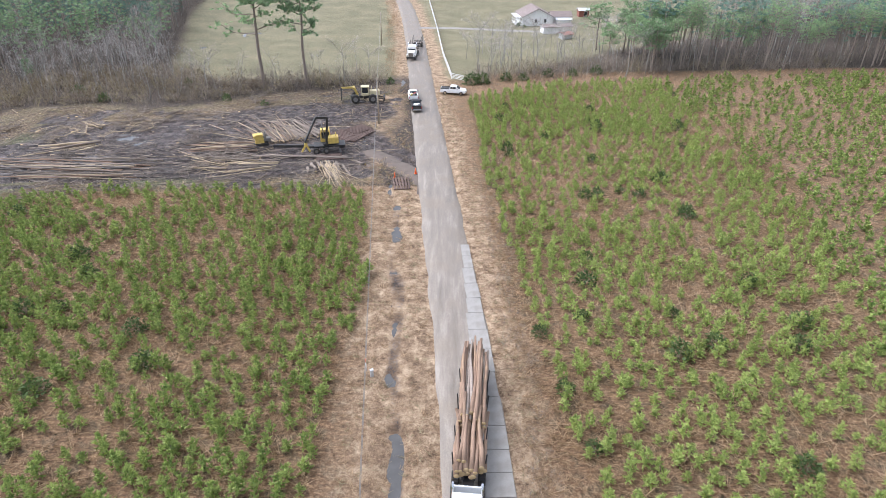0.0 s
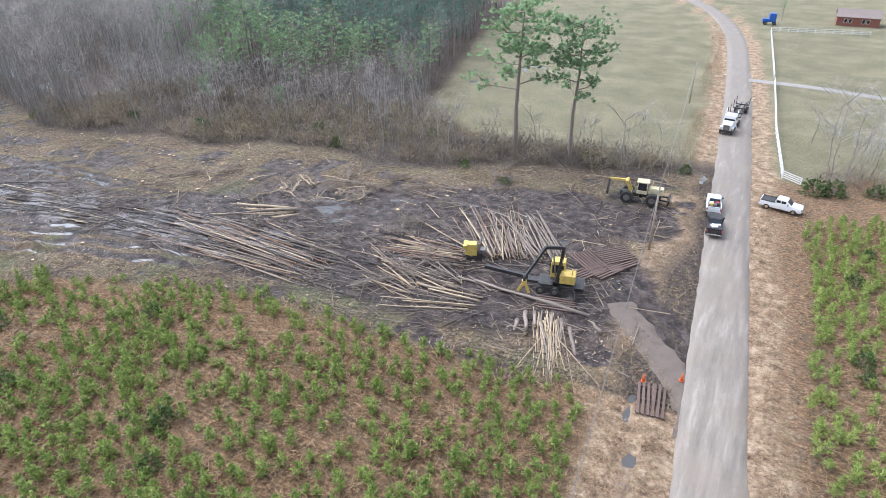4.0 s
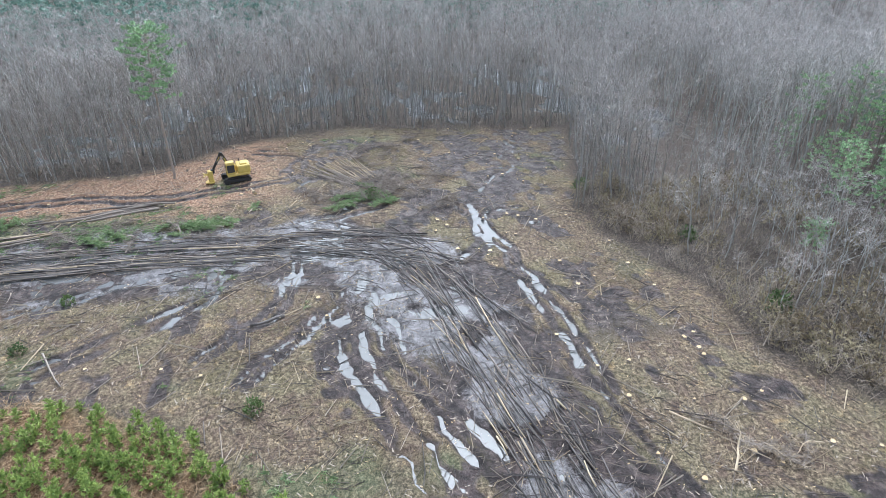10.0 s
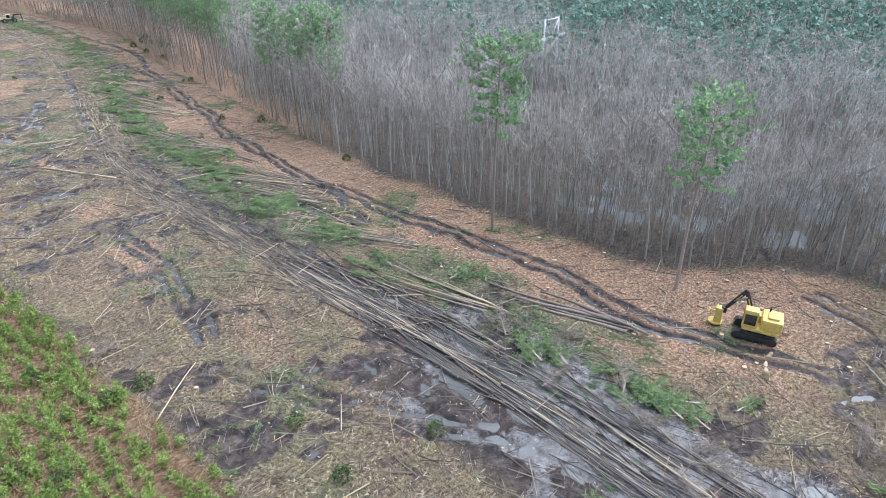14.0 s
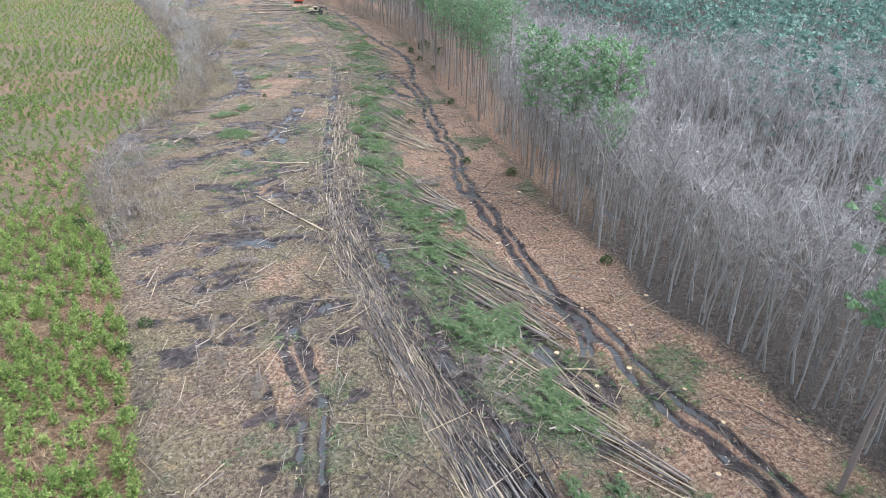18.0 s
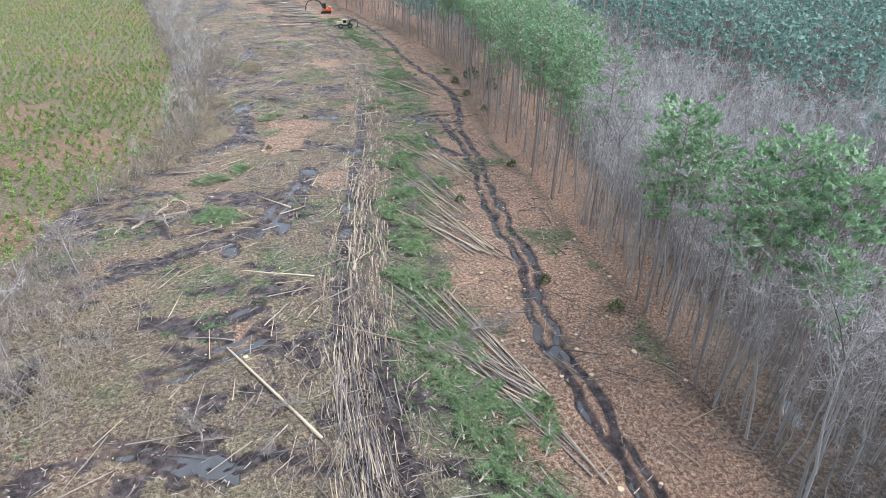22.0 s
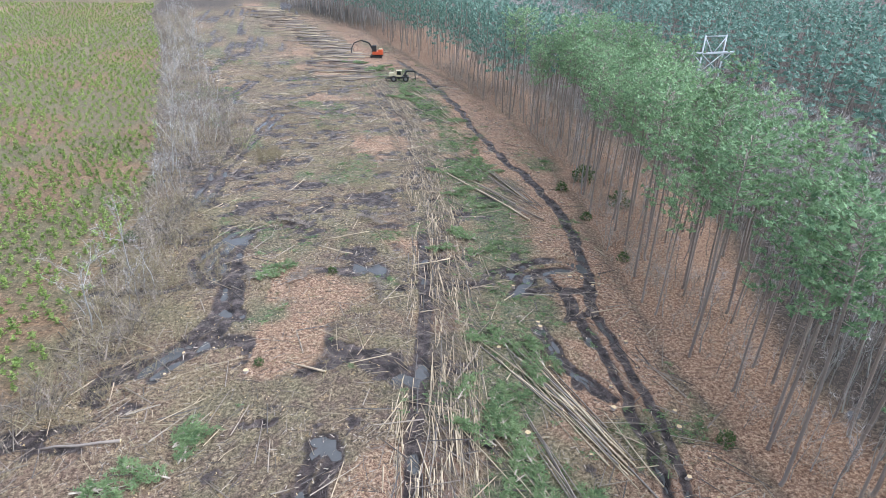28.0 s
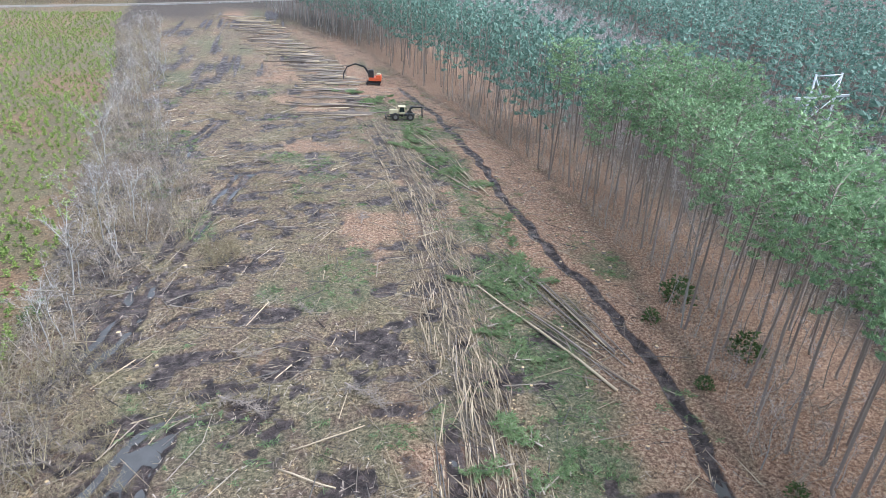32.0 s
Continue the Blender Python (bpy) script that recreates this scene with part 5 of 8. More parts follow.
def log_pile(x0, y0, x1, y1, count, width, rng, kinds=("bark",), r=(0.1, 0.2), high=2, fan=0.0, label="", name="log_pile", group="log piles"):
    """Stems lying side by side, butts near x0, y0 and tops near x1, y1."""
    ang = math.degrees(math.atan2(y1 - y0, x1 - x0))
    ln = math.hypot(x1 - x0, y1 - y0)
    z0 = float(ground_z(x0, y0)[0])
    e = thing(name, label or "bunch of felled stems lying on muddy ground", "log pile", group, m=Matrix.Translation((x0, y0, max(z0, -0.12))))
    per = max(1, math.ceil(count / high))
    nx, ny = -math.sin(radians(ang)), math.cos(radians(ang))
    slim = 0.78 if r[1] < 0.2 and count > 5 else 1.0
    per, count = (per, count) if slim == 1.0 else (math.ceil(count * 1.3 / high), int(count * 1.3))
    for i in range(count):
        row, lvl = i % per, i // per
        f = (row + 0.5) / per - 0.5
        off = f * width * (1 - 0.18 * lvl) + rng.normal() * 0.12
        rr = rng.uniform(*r) * slim
        back = rng.normal() * (0.7 if ln < 15 else 2.2)
        a = ang + fan * f * 2 + rng.normal() * ((3.6 if count < 24 else 5.0) if rng.uniform() < 0.85 else 13)
        lay_log(e, kinds[int(rng.randint(len(kinds)))], nx * off + math.cos(radians(ang)) * back, ny * off + math.sin(radians(ang)) * back, 0.12 + r[1] * 1.5 * lvl + rng.uniform(0, 0.05), a, ln * rng.uniform(0.45, 1.05), rr, rng, tilt=-0.25 * lvl + rng.normal() * 0.15)
    return e


rl = np.random.RandomState(55)
# landing: the fanned decks by the loader
log_pile(-23, 103.6, -31.6, 115, 17, 5.5, rl, ("bark",), (0.12, 0.19), 2, 4, "deck of long barked pine stems, butts at the loader")
log_pile(-27.5, 101.5, -36, 113, 44, 7.0, rl, ("bark", "peel", "bark", "pale", "mud"), (0.06, 0.12), 3, 9, "fanned deck of long thin stems on mud")
log_pile(-31.5, 99, -43, 98, 30, 5.0, rl, ("bark", "peel", "pale", "mud"), (0.07, 0.13), 3, 6, "pile of stems beside the delimber")
log_pile(-18.4, 92.2, -14.8, 82.5, 34, 3.4, rl, ("pale", "pale", "bark"), (0.045, 0.09), 3, -7, "stack of pale thin tree tops beside young pines")
log_pile(-20.8, 91.5, -19.3, 87.5, 3, 2.4, rl, ("bark",), (0.22, 0.3), 1, 2, "three short thick barked logs on mud")
log_pile(-16.6, 92.2, -14.6, 87.8, 2, 1.4, rl, ("bark",), (0.2, 0.26), 1, 2, "two short thick barked logs on mud")
log_pile(-17.6, 94.6, -42, 93.6, 2, 1.2, rl, ("bark",), (0.17, 0.22), 1, 0, "two very long pine stems on the loader")
log_pile(-12.2, 91.6, -15.5, 95.5, 1, 0.2, rl, ("bark",), (0.2, 0.22), 1, 0, "single barked log by the haul road", "log")
for a in ((-27, 91, -38, 89), (-30, 93, -42, 96), (-34, 90, -45, 93)):
    log_pile(*a, 9, 4.0, rl, ("bark", "bark", "pale"), (0.07, 0.16), 2, 12, "scattered stems in churned mud")
log_pile(-49.6, 88, -69.5, 88.5, 24, 6.4, rl, ("bark", "peel", "mud", "bark", "pale"), (0.08, 0.15), 2, 2, "long row of stems on the muddy haul road")
log_pile(-48, 91, -68, 92.5, 15, 5.0, rl, ("bark", "mud", "peel"), (0.1, 0.18), 2, 2, "long row of stems on the muddy haul road")
log_pile(-58.7, 99.6, -69, 93.5, 7, 2.0, rl, ("pale", "bark"), (0.14, 0.22), 2, 2, "small bunch of pale stems")
# clearing, north end
log_pile(-141.5, 74, -152, 66, 15, 3.4, rl, ("bark",), (0.06, 0.12), 2, 3, "bunch of grey stems beside brush")
log_pile(-143, 76.5, -156, 71, 18, 4.2, rl, ("pale", "bark"), (0.06, 0.11), 2, 5, "bunch of pale stems beside brush")
log_pile(-138.8, 44.6, -135.2, 27, 6, 2.0, rl, ("bark",), (0.17, 0.25), 2, 1, "bunch of thick pine stems with green tops")
log_pile(-140, 58.8, -146, 58.4, 1, 0.2, rl, ("pale",), (0.3, 0.34), 1, 0, "broad pale slab of wood on the ground", "log")
log_pile(-105.8, 66.1, -104.1, 59, 1, 0.2, rl, ("mud",), (0.2, 0.22), 1, 0, "mossy log lying in the mud", "log")
# bunches with their tops towards the log road
BUNCH = [
    (-138.4, -14.5, -131.5, -31, 12, 4.0, "bark"), (-135.2, -9.5, -128.5, -27, 10, 3.2, "bark"), (-137.8, -33.2, -131.2, -60, 6, 2.4, "bark"), (-137.4, -43.4, -132, -66, 10, 3.4, "pale"),
    (-143.6, -68.8, -137.5, -90, 13, 4.6, "pale"), (-144.6, -84.5, -141, -104, 8, 3.0, "pale"), (-149.7, -97.8, -146.5, -113, 8, 3.0, "pale"), (-162, -153, -157.3, -180, 6, 2.4, "bark"),
]
BUNCH += [
    (-161, -149, -155.6, -168, 3, 1.6, "bark"), (-147.6, -104.5, -143, -118, 9, 3.0, "pale"), (-137.4, -41.5, -131, -53, 9, 3.2, "pale"), (-134, 2, -128, -12, 8, 3.0, "bark"), (-136, 14, -129.5, 2, 6, 2.6, "bark"),
    (-161.5, -200, -158, -218, 6, 2.4, "pale"), (-160, -225, -157, -240, 5, 2.4, "pale"), (-131, 30, -127.5, 12, 7, 2.5, "bark"), (-158, -252, -153, -268, 6, 2.6, "pale"),
]
for x0, y0, x1, y1, n, w, k in BUNCH:
    log_pile(x0, y0, x1, y1, int(n * 1.5), w, rl, (k, "bark", "bark", "pale"), (0.06, 0.14), 2, 5, "bunch of felled stems with their green tops on")
# single stems
for x0, y0, x1, y1, r, k in ((-118.2, -41, -108, -58.4, 0.17, "pale"), (-103.5, -91.8, -92.6, -93.4, 0.2, "bark"), (-107, -109.2, -98.4, -110.6, 0.16, "bark"), (-106, -93, -95, -92.2, 0.22, "bark"), (-127.3, -114.3, -122, -118, 0.12, "pale"), (-120, -91, -114, -100, 0.14, "pale"), (-159.6, -147, -154.4, -170, 0.17, "pale"), (-119, -70, -104, -77, 0.13, "pale"), (-112, -58, -104, -62, 0.1, "bark"), (-104, 40, -98, 48, 0.12, "bark"), (-126.5, -66, -117, -62, 0.12, "bark"), (-84, 100, -79, 106, 0.14, "pale"), (-62, 108, -70, 112, 0.16, "pale"), (-55, 112, -64, 114, 0.13, "pale"), (-129, 26, -124, 8, 0.14, "bark"), (-97, 20, -104, 14, 0.09, "pale"), (-144, -137, -136, -135, 0.1, "pale"), (-126, -144, -135, -139, 0.11, "pale"), (-128, -146, -137, -150, 0.09, "pale")):
    log_pile(x0, y0, x1, y1, 1, 0.1, rl, (k,), (r, r * 1.05), 1, 0, "single felled stem lying in the clearing", "log", "single stems")
# row of decks at the far end
for i in range(22):
    yy = -252 - i * 8.4
    cx = -150.5 + max(0, -yy - 290) * 0.2
    log_pile(cx + rl.uniform(-1, 1), yy, cx + 18 + rl.uniform(-1, 2), yy - 3 + rl.uniform(-1, 1), 9, 4.4, rl, ("bark", "bark", "pale"), (0.13, 0.21), 2, 2, "deck of brown pine stems laid across the clearing", group="far decks")


# ---- the corduroy road of small stems ----
def corduroy():
    rng = np.random.RandomState(77)
    p = np.array(LOG_ROAD)
    s = np.concatenate([[0], np.cumsum(np.linalg.norm(np.diff(p, axis=0), axis=1))])
    e = thing("log_road", "track of pale and muddy stems laid lengthwise in black mud", "log road", kind="structure")
    V, Qd, M, n = [], [], [], 0
    count = 0
    for i in range(4300):
        u = rng.uniform(18, s[-1])
        x, y = np.interp(u, s, p[:, 0]), np.interp(u, s, p[:, 1])
        x2, y2 = np.interp(min(u + 2, s[-1]), s, p[:, 0]), np.interp(min(u + 2, s[-1]), s, p[:, 1])
        x1, y1 = np.interp(u - 2, s, p[:, 0]), np.interp(u - 2, s, p[:, 1])
        a = math.degrees(math.atan2(y2 - y1, x2 - x1)) + rng.normal() * (3.5 if rng.uniform() < 0.8 else 13) + (180 if rng.uniform() < 0.5 else 0)
        half = 3.9 if y > 20 or y < -60 else 3.4
        side = rng.choice([-0.85, -0.5, 0.05, 0.3, 0.5, 0.75])
        off = side * half + rng.normal() * half * 0.17 + 1.6 * (float(fbm(np.array([u]), np.array([side]), 14, 2, 47)[0]) - 0.5)
        off = off if math.cos(radians(a)) * (x2 - x1) + math.sin(radians(a)) * (y2 - y1) > 0 else -off
        west = -off if math.cos(radians(a)) * (x2 - x1) + math.sin(radians(a)) * (y2 - y1) > 0 else off
        if y < 20 and abs(west - (2.5 if y > -55 else -2.1)) < 1.05 and rng.uniform() < 0.85:
            continue
        x, y = x - math.sin(radians(a)) * off, y + math.cos(radians(a)) * off
        if y > 24 and rng.uniform() < (0.66 if x < -96 else 0.55):
            continue
        fresh = 0.05 + np.clip((25 - y) / 50, 0, 1) * 0.36 + 0.45 * np.clip((-45 - y) / 40, 0, 1) if x < -100 else 0.12
        kind = "pale" if rng.uniform() < fresh else ("bark" if rng.uniform() < (0.45 if y < 0 else 0.2) else "mud")
        ln = rng.uniform(2.5, 9) if kind != "pale" else rng.uniform(1.2, 6.5)
        if y > 5 and x < -100:
            ln = rng.uniform(6, 13)
            a = a + rng.normal() * 0.5
        r = rng.uniform(0.025, 0.075) if y < 10 else rng.uniform(0.04, 0.11)
        if count < 300 and -110 < y < 60 and i % 3 == 0:
            lay_log(e, kind, x, y, -0.02 + rng.uniform(0, 0.1), a, ln, r, rng)
            count += 1
        else:
            ring = np.linspace(0, 2 * np.pi, 6, endpoint=False)
            xs = np.array([0, 0.5, 1.0])
            c = np.column_stack([xs * ln, rng.normal(size=3) * 0.06, np.zeros(3)])
            v = c[:, None, :] + np.stack([np.zeros(6), np.cos(ring), np.sin(ring)], -1)[None] * (r * np.array([1, 0.85, 0.7]))[:, None, None]
            ca, sa = math.cos(radians(a)), math.sin(radians(a))
            v = v.reshape(-1, 3)
            v = np.column_stack([v[:, 0] * ca - v[:, 1] * sa + x, v[:, 0] * sa + v[:, 1] * ca + y, v[:, 2] - 0.03 + rng.uniform(0, 0.1)])
            ii = np.arange(18).reshape(3, 6)
            jj = np.roll(ii, -1, 1)
            qq = np.stack([ii[:-1], jj[:-1], jj[1:], ii[1:]], -1).reshape(-1, 4)
            caps = np.array([[0, 5, 4, 3], [0, 3, 2, 1], [12, 13, 14, 15], [12, 15, 16, 17]])
            V.append(v)
            Qd.append(np.vstack([qq, caps]) + n)
            k = {"bark": 0, "pale": 1, "mud": 2}[kind]
            M += [k] * len(qq) + [3] * 4
            n += 18
    me = np_mesh("small_stems", np.vstack(V), [np.vstack(Qd)], [M_LOG, M_PALE, M_MUDLOG, M_CUT], M, True)
    o = new("small_stems", me)
    o.parent = e
    o["kind"] = "stuff"


corduroy()


# ---- slash: sticks, chips, stumps, brush ----
def sticks(name, x, y, ln, r, mats, label, rng, turn=None, rise=0.05):
    """Thin broken sticks lying about, each a three-sided rod."""
    n = len(x)
    z = ground_z(x, y) + rng.uniform(0.0, rise, n)
    a = turn if turn is not None else rng.uniform(0, 6.3, n)
    t = rng.normal(size=n) * 0.05
    d = np.stack([np.cos(a) * np.cos(t), np.sin(a) * np.cos(t), np.sin(t)], -1)
    side = np.stack([-np.sin(a), np.cos(a), np.zeros(n)], -1)
    up = np.array([0, 0, 1.0])
    c = np.stack([x, y, z], -1)
    p0, p2 = c - d * ln[:, None] / 2, c + d * ln[:, None] / 2
    rows = []
    for p, k in ((p0, 1.0), (p2, 0.6)):
        rr = (r * k)[:, None]
        rows += [p - side * rr, p + side * rr, p + up * rr * 1.7]
    V = np.stack(rows, 1).reshape(-1, 3)
    b = (np.arange(n) * 6)[:, None, None]
    q = np.array([[1, 4, 5, 2], [3, 0, 2, 5]])[None] + b
    mi = np.repeat(rng.randint(0, len(mats), n), 2)
    tagged(new(name, np_mesh(name, V, [q.reshape(-1, 4)], mats, mi)), label, "forest slash", kind="stuff")


def in_clearing(n, rng, lo=-300, hi=140, keep=None):
    x, y = rng.uniform(-178, -8, n), rng.uniform(lo, hi, n)
    k = inside(x, y, CLEARING)
    if keep is not None:
        k &= keep(x, y)
    return x[k], y[k]


def patchy(x, y):
    return np.random.RandomState(1).uniform(0, 1, len(x)) < 0.15 + 1.3 * np.clip(fbm(x, y, 9, 3, 41) - 0.3, 0, 1)


rs = np.random.RandomState(88)
x, y = in_clearing(230000, rs, -400, 140, keep=patchy)
sticks("slash_sticks", x, y, rs.uniform(0.5, 2.2, len(x)), rs.uniform(0.012, 0.035, len(x)), [M_BRUSH, M_LOG, M_LOG, M_PALE, M_MUDLOG, M_MUDLOG], "broken sticks and branches strewn over the clearing", rs, 6.3 * fbm(x, y, 12, 2, 43) * 1.3 + rs.normal(size=len(x)) * 0.7)
x, y = in_clearing(14000, rs, keep=patchy)
sticks("slash_branches", x, y, rs.uniform(2.0, 5.5, len(x)), rs.uniform(0.03, 0.07, len(x)), [M_LOG, M_BRUSH, M_PALE, M_MUDLOG], "long broken branches strewn over the clearing", rs, 6.3 * fbm(x, y, 14, 2, 43) * 1.3 + rs.normal(size=len(x)) * 0.6, 0.2)

# broken pale tops along the log road
x, y = in_clearing(240000, rs, -250, 5, lambda a, b: (to_line(a, b, LOG_ROAD)[0] < 3.2 + 2 * fbm(a, b, 8, 2, 48)) & (np.abs(to_line(a, b, LOG_ROAD)[1] - np.where(b > -55, 2.5, -2.1)) > 1.1) & (rs.uniform(0, 1, len(a)) < 0.6))
sticks("crushed_tops", x, y, rs.uniform(0.8, 3.2, len(x)), rs.uniform(0.015, 0.045, len(x)), [M_PALE, M_BRUSH, M_PALE, M_LOG], "crushed pale tops and bark on the log road", rs, 1.57 + 0.25 * np.clip((-y - 60) / 60, 0, 1) + rs.normal(size=len(x)) * 0.3, 0.12)

# tangles of sticks on the landing and beside the log road
n = 60000
x, y = in_clearing(n, rs, -60, 118, lambda a, b: (to_line(a, b, LOG_ROAD)[0] < 9 + 5 * fbm(a, b, 8, 2, 44)) & (rs.uniform(0, 1, len(a)) < np.where(a > -62, 0.5, np.where(b > 25, 0.12, 0.25))))
near_a = np.where(x > -105, math.pi, np.where(y < 0, 1.6, 1.5)) + rs.normal(size=len(x)) * 0.55
sticks("stick_tangle", x, y, rs.uniform(0.8, 4.0, len(x)), rs.uniform(0.02, 0.055, len(x)), [M_LOG, M_MUDLOG, M_BRUSH, M_MUDLOG], "tangled sticks and thin stems pressed into mud", rs, near_a, 0.25)


# ---- machines, vehicles, buildings ----
def bx(sx, sy, sz, x=0, y=0, z=0, rx=0, ry=0, rz=0, bevel=0.04, top=1.0, shift=0.0):
    """A bevelled box centred at x, y with its underside at z; top: how far its top narrows, shift: how far the top slides along x."""
    b = bmesh.new()
    bmesh.ops.create_cube(b, size=1)
    for v in b.verts:
        k = top if v.co.z > 0 else 1
        sh = shift if v.co.z > 0 else 0
        v.co = Vector((v.co.x * sx * k + sh, v.co.y * sy * k, (v.co.z + 0.5) * sz))
    if bevel:
        bmesh.ops.bevel(b, geom=b.edges[:], offset=min(bevel, 0.3 * min(sx, sy, sz)), segments=2, affect="EDGES", profile=0.6)
    bmesh.ops.transform(b, matrix=pose(x, y, z, rx, ry, rz), verts=b.verts)
    return b


def cy(r, h, x=0, y=0, z=0, rx=0, ry=0, rz=0, n=18, r2=None, bevel=0.0):
    """A cylinder from z up, then turned and moved."""
    b = bmesh.new()
    bmesh.ops.create_cone(b, cap_ends=True, segments=n, radius1=r, radius2=r if r2 is None else r2, depth=h)
    bmesh.ops.translate(b, vec=(0, 0, h / 2), verts=b.verts)
    if bevel:
        bmesh.ops.bevel(b, geom=[e for e in b.edges if len(e.link_faces) == 2 and e.calc_face_angle(0) > 1], offset=bevel, segments=2, affect="EDGES")
    bmesh.ops.transform(b, matrix=pose(x, y, z, rx, ry, rz), verts=b.verts)
    for f in b.faces:
        f.smooth = len(f.verts) == 4
    return b


def rod(a, c, r, n=10, r2=None):
    """A round bar from one point to another."""
    a, c = Vector(a), Vector(c)
    b = cy(r, (c - a).length, n=n, r2=r2)
    bmesh.ops.transform(b, matrix=Matrix.Translation(a) @ (c - a).to_track_quat("Z", "Y").to_matrix().to_4x4(), verts=b.verts)
    return b


def beam(a, c, w, h, bevel=0.03, taper=1.0):
    """A box-section arm from one point to another."""
    a, c = Vector(a), Vector(c)
    b = bx(w, h, (c - a).length, bevel=bevel, top=taper)
    bmesh.ops.transform(b, matrix=Matrix.Translation(a) @ (c - a).to_track_quat("Z", "Y").to_matrix().to_4x4(), verts=b.verts)
    return b


def join(*bms):
    out = bmesh.new()
    for b in bms:
        me = bpy.data.meshes.new("tmp")
        b.to_mesh(me)
        b.free()
        out.from_mesh(me)
        bpy.data.meshes.remove(me)
    return out


def wheel(parent, x, y, r, w, name="wheel", rim=None):
    """A tyre with lugs on a rim, axle along y."""
    b, n, rows = bmesh.new(), 32, []
    for y_, k, tread in ((-0.5, 0.5, 0), (-0.5, 0.82, 0), (-0.44, 0.95, 1), (0.0, 0.96, 1), (0.44, 0.95, 1), (0.5, 0.82, 0), (0.5, 0.5, 0)):
        rows.append([b.verts.new((math.sin(a) * r * (k + tread * 0.06 * (i % 2)), y_ * w, math.cos(a) * r * (k + tread * 0.06 * (i % 2)))) for i, a in enumerate(np.linspace(0, 2 * math.pi, n, endpoint=False))])
    for r0, r1 in zip(rows[:-1], rows[1:]):
        for i in range(n):
            b.faces.new((r0[i], r0[(i + 1) % n], r1[(i + 1) % n], r1[i]))
    bmesh.ops.recalc_face_normals(b, faces=b.faces)
    t = part(name, b, M_RUBBER, parent, m=Matrix.Translation((x, y, r)))
    part("rim", join(cy(r * 0.52, w * 1.04, 0, w * 0.52, 0, rx=90, n=16), cy(r * 0.2, w * 1.15, 0, w * 0.575, 0, rx=90, n=10)), rim or M_STEEL, t)
    return t


def glazed(name, parent, w, h, x, y, z, rz=0, rx=90, frame_mat=None):
    g = part(name, bx(w, h, 0.03, bevel=0.01), M_GLASS, parent, m=pose(x, y, z, rx, 0, rz))
    return g


def knuckle_loader(m):
    e = thing("knuckleboom_loader", "yellow and black knuckleboom log loader on a wheeled carrier", "log loader", m=m)
    part("carrier", join(bx(6.2, 0.9, 0.35, 0, 0, 0.85), bx(2.6, 2.3, 0.16, 1.9, 0, 1.2), bx(1.6, 2.2, 0.14, -1.0, 0, 1.2), bx(1.0, 1.8, 0.5, 2.7, 0, 0.75)), M_BLACK, e)
    for x in (-1.5, 0.1):
        for y in (-1.05, 1.05):
            wheel(e, x, y, 0.52, 0.45)
    for y in (-1, 1):
        part("outrigger", join(beam((2.2, y * 0.8, 1.1), (2.4, y * 1.9, 0.3), 0.18, 0.18), bx(0.6, 0.6, 0.1, 2.4, y * 1.9, 0.02)), M_BLACK, e)
    part("turntable", cy(0.75, 0.3, 0.3, 0, 1.3, n=24), M_BLACK, e)
    cab = part("cab", join(bx(1.7, 1.35, 1.9, 0.15, 0.75, 1.6, bevel=0.1, top=0.93), bx(1.5, 1.2, 0.12, 0.15, 0.75, 3.5, bevel=0.04)), M_YELLOW, e, "yellow operator cab")
    glazed("window", cab, 1.2, 1.1, -0.74, 0.75, 2.75, 90)
    glazed("window", cab, 1.25, 1.05, 0.15, 1.44, 2.75, 180)
    glazed("window", cab, 1.25, 1.05, 0.15, 0.06, 2.75, 0)
    part("engine_cover", join(bx(1.7, 1.5, 1.1, 1.35, -0.3, 1.6, bevel=0.12), cy(0.08, 0.7, 1.8, -0.6, 2.7)), M_YELLOW, e)
    part("boom_mast", beam((0.2, -0.55, 1.6), (0.6, -0.55, 6.0), 0.42, 0.34, taper=0.8), M_BLACK, e)
    part("boom_arm", join(beam((0.6, -0.55, 5.9), (-1.2, -1.8, 6.4), 0.3, 0.34), beam((-1.2, -1.8, 6.4), (-3.0, -3.3, 3.4), 0.26, 0.3)), M_BLACK, e)
    part("cylinder", join(rod((0.0, -0.75, 2.4), (-0.4, -1.2, 5.6), 0.09), rod((-0.6, -1.4, 6.5), (-2.0, -2.5, 5.4), 0.07)), M_STEEL, e)
    part("hose", rod((0.5, -0.35, 2.0), (0.75, -0.4, 5.9), 0.04), M_HYDR, e)
    g = part("grapple", join(bx(0.5, 0.4, 0.6, -3.05, -3.35, 2.3, bevel=0.08), beam((-3.2, -3.35, 2.4), (-3.75, -3.35, 1.4), 0.14, 0.3), beam((-2.9, -3.35, 2.4), (-2.5, -3.35, 1.4), 0.14, 0.3)), M_YELLOW, e, "yellow grapple")
    part("rotator", cy(0.16, 0.7, -3.05, -3.35, 2.8), M_BLACK, g)
    bar = part("slide_bar", beam((-2.9, 0.4, 1.0), (-8.4, 1.6, 0.9), 0.4, 0.45), M_BLACK, e, "black slide bar to the delimber")
    part("ladder", join(*[rod((3.2, -0.5, 0.35 + 0.25 * i), (3.2, 0.5, 0.35 + 0.25 * i), 0.025) for i in range(5)], rod((3.2, -0.5, 0.1), (3.2, -0.5, 1.5), 0.03), rod((3.2, 0.5, 0.1), (3.2, 0.5, 1.5), 0.03)), M_STEEL, e)
    return e


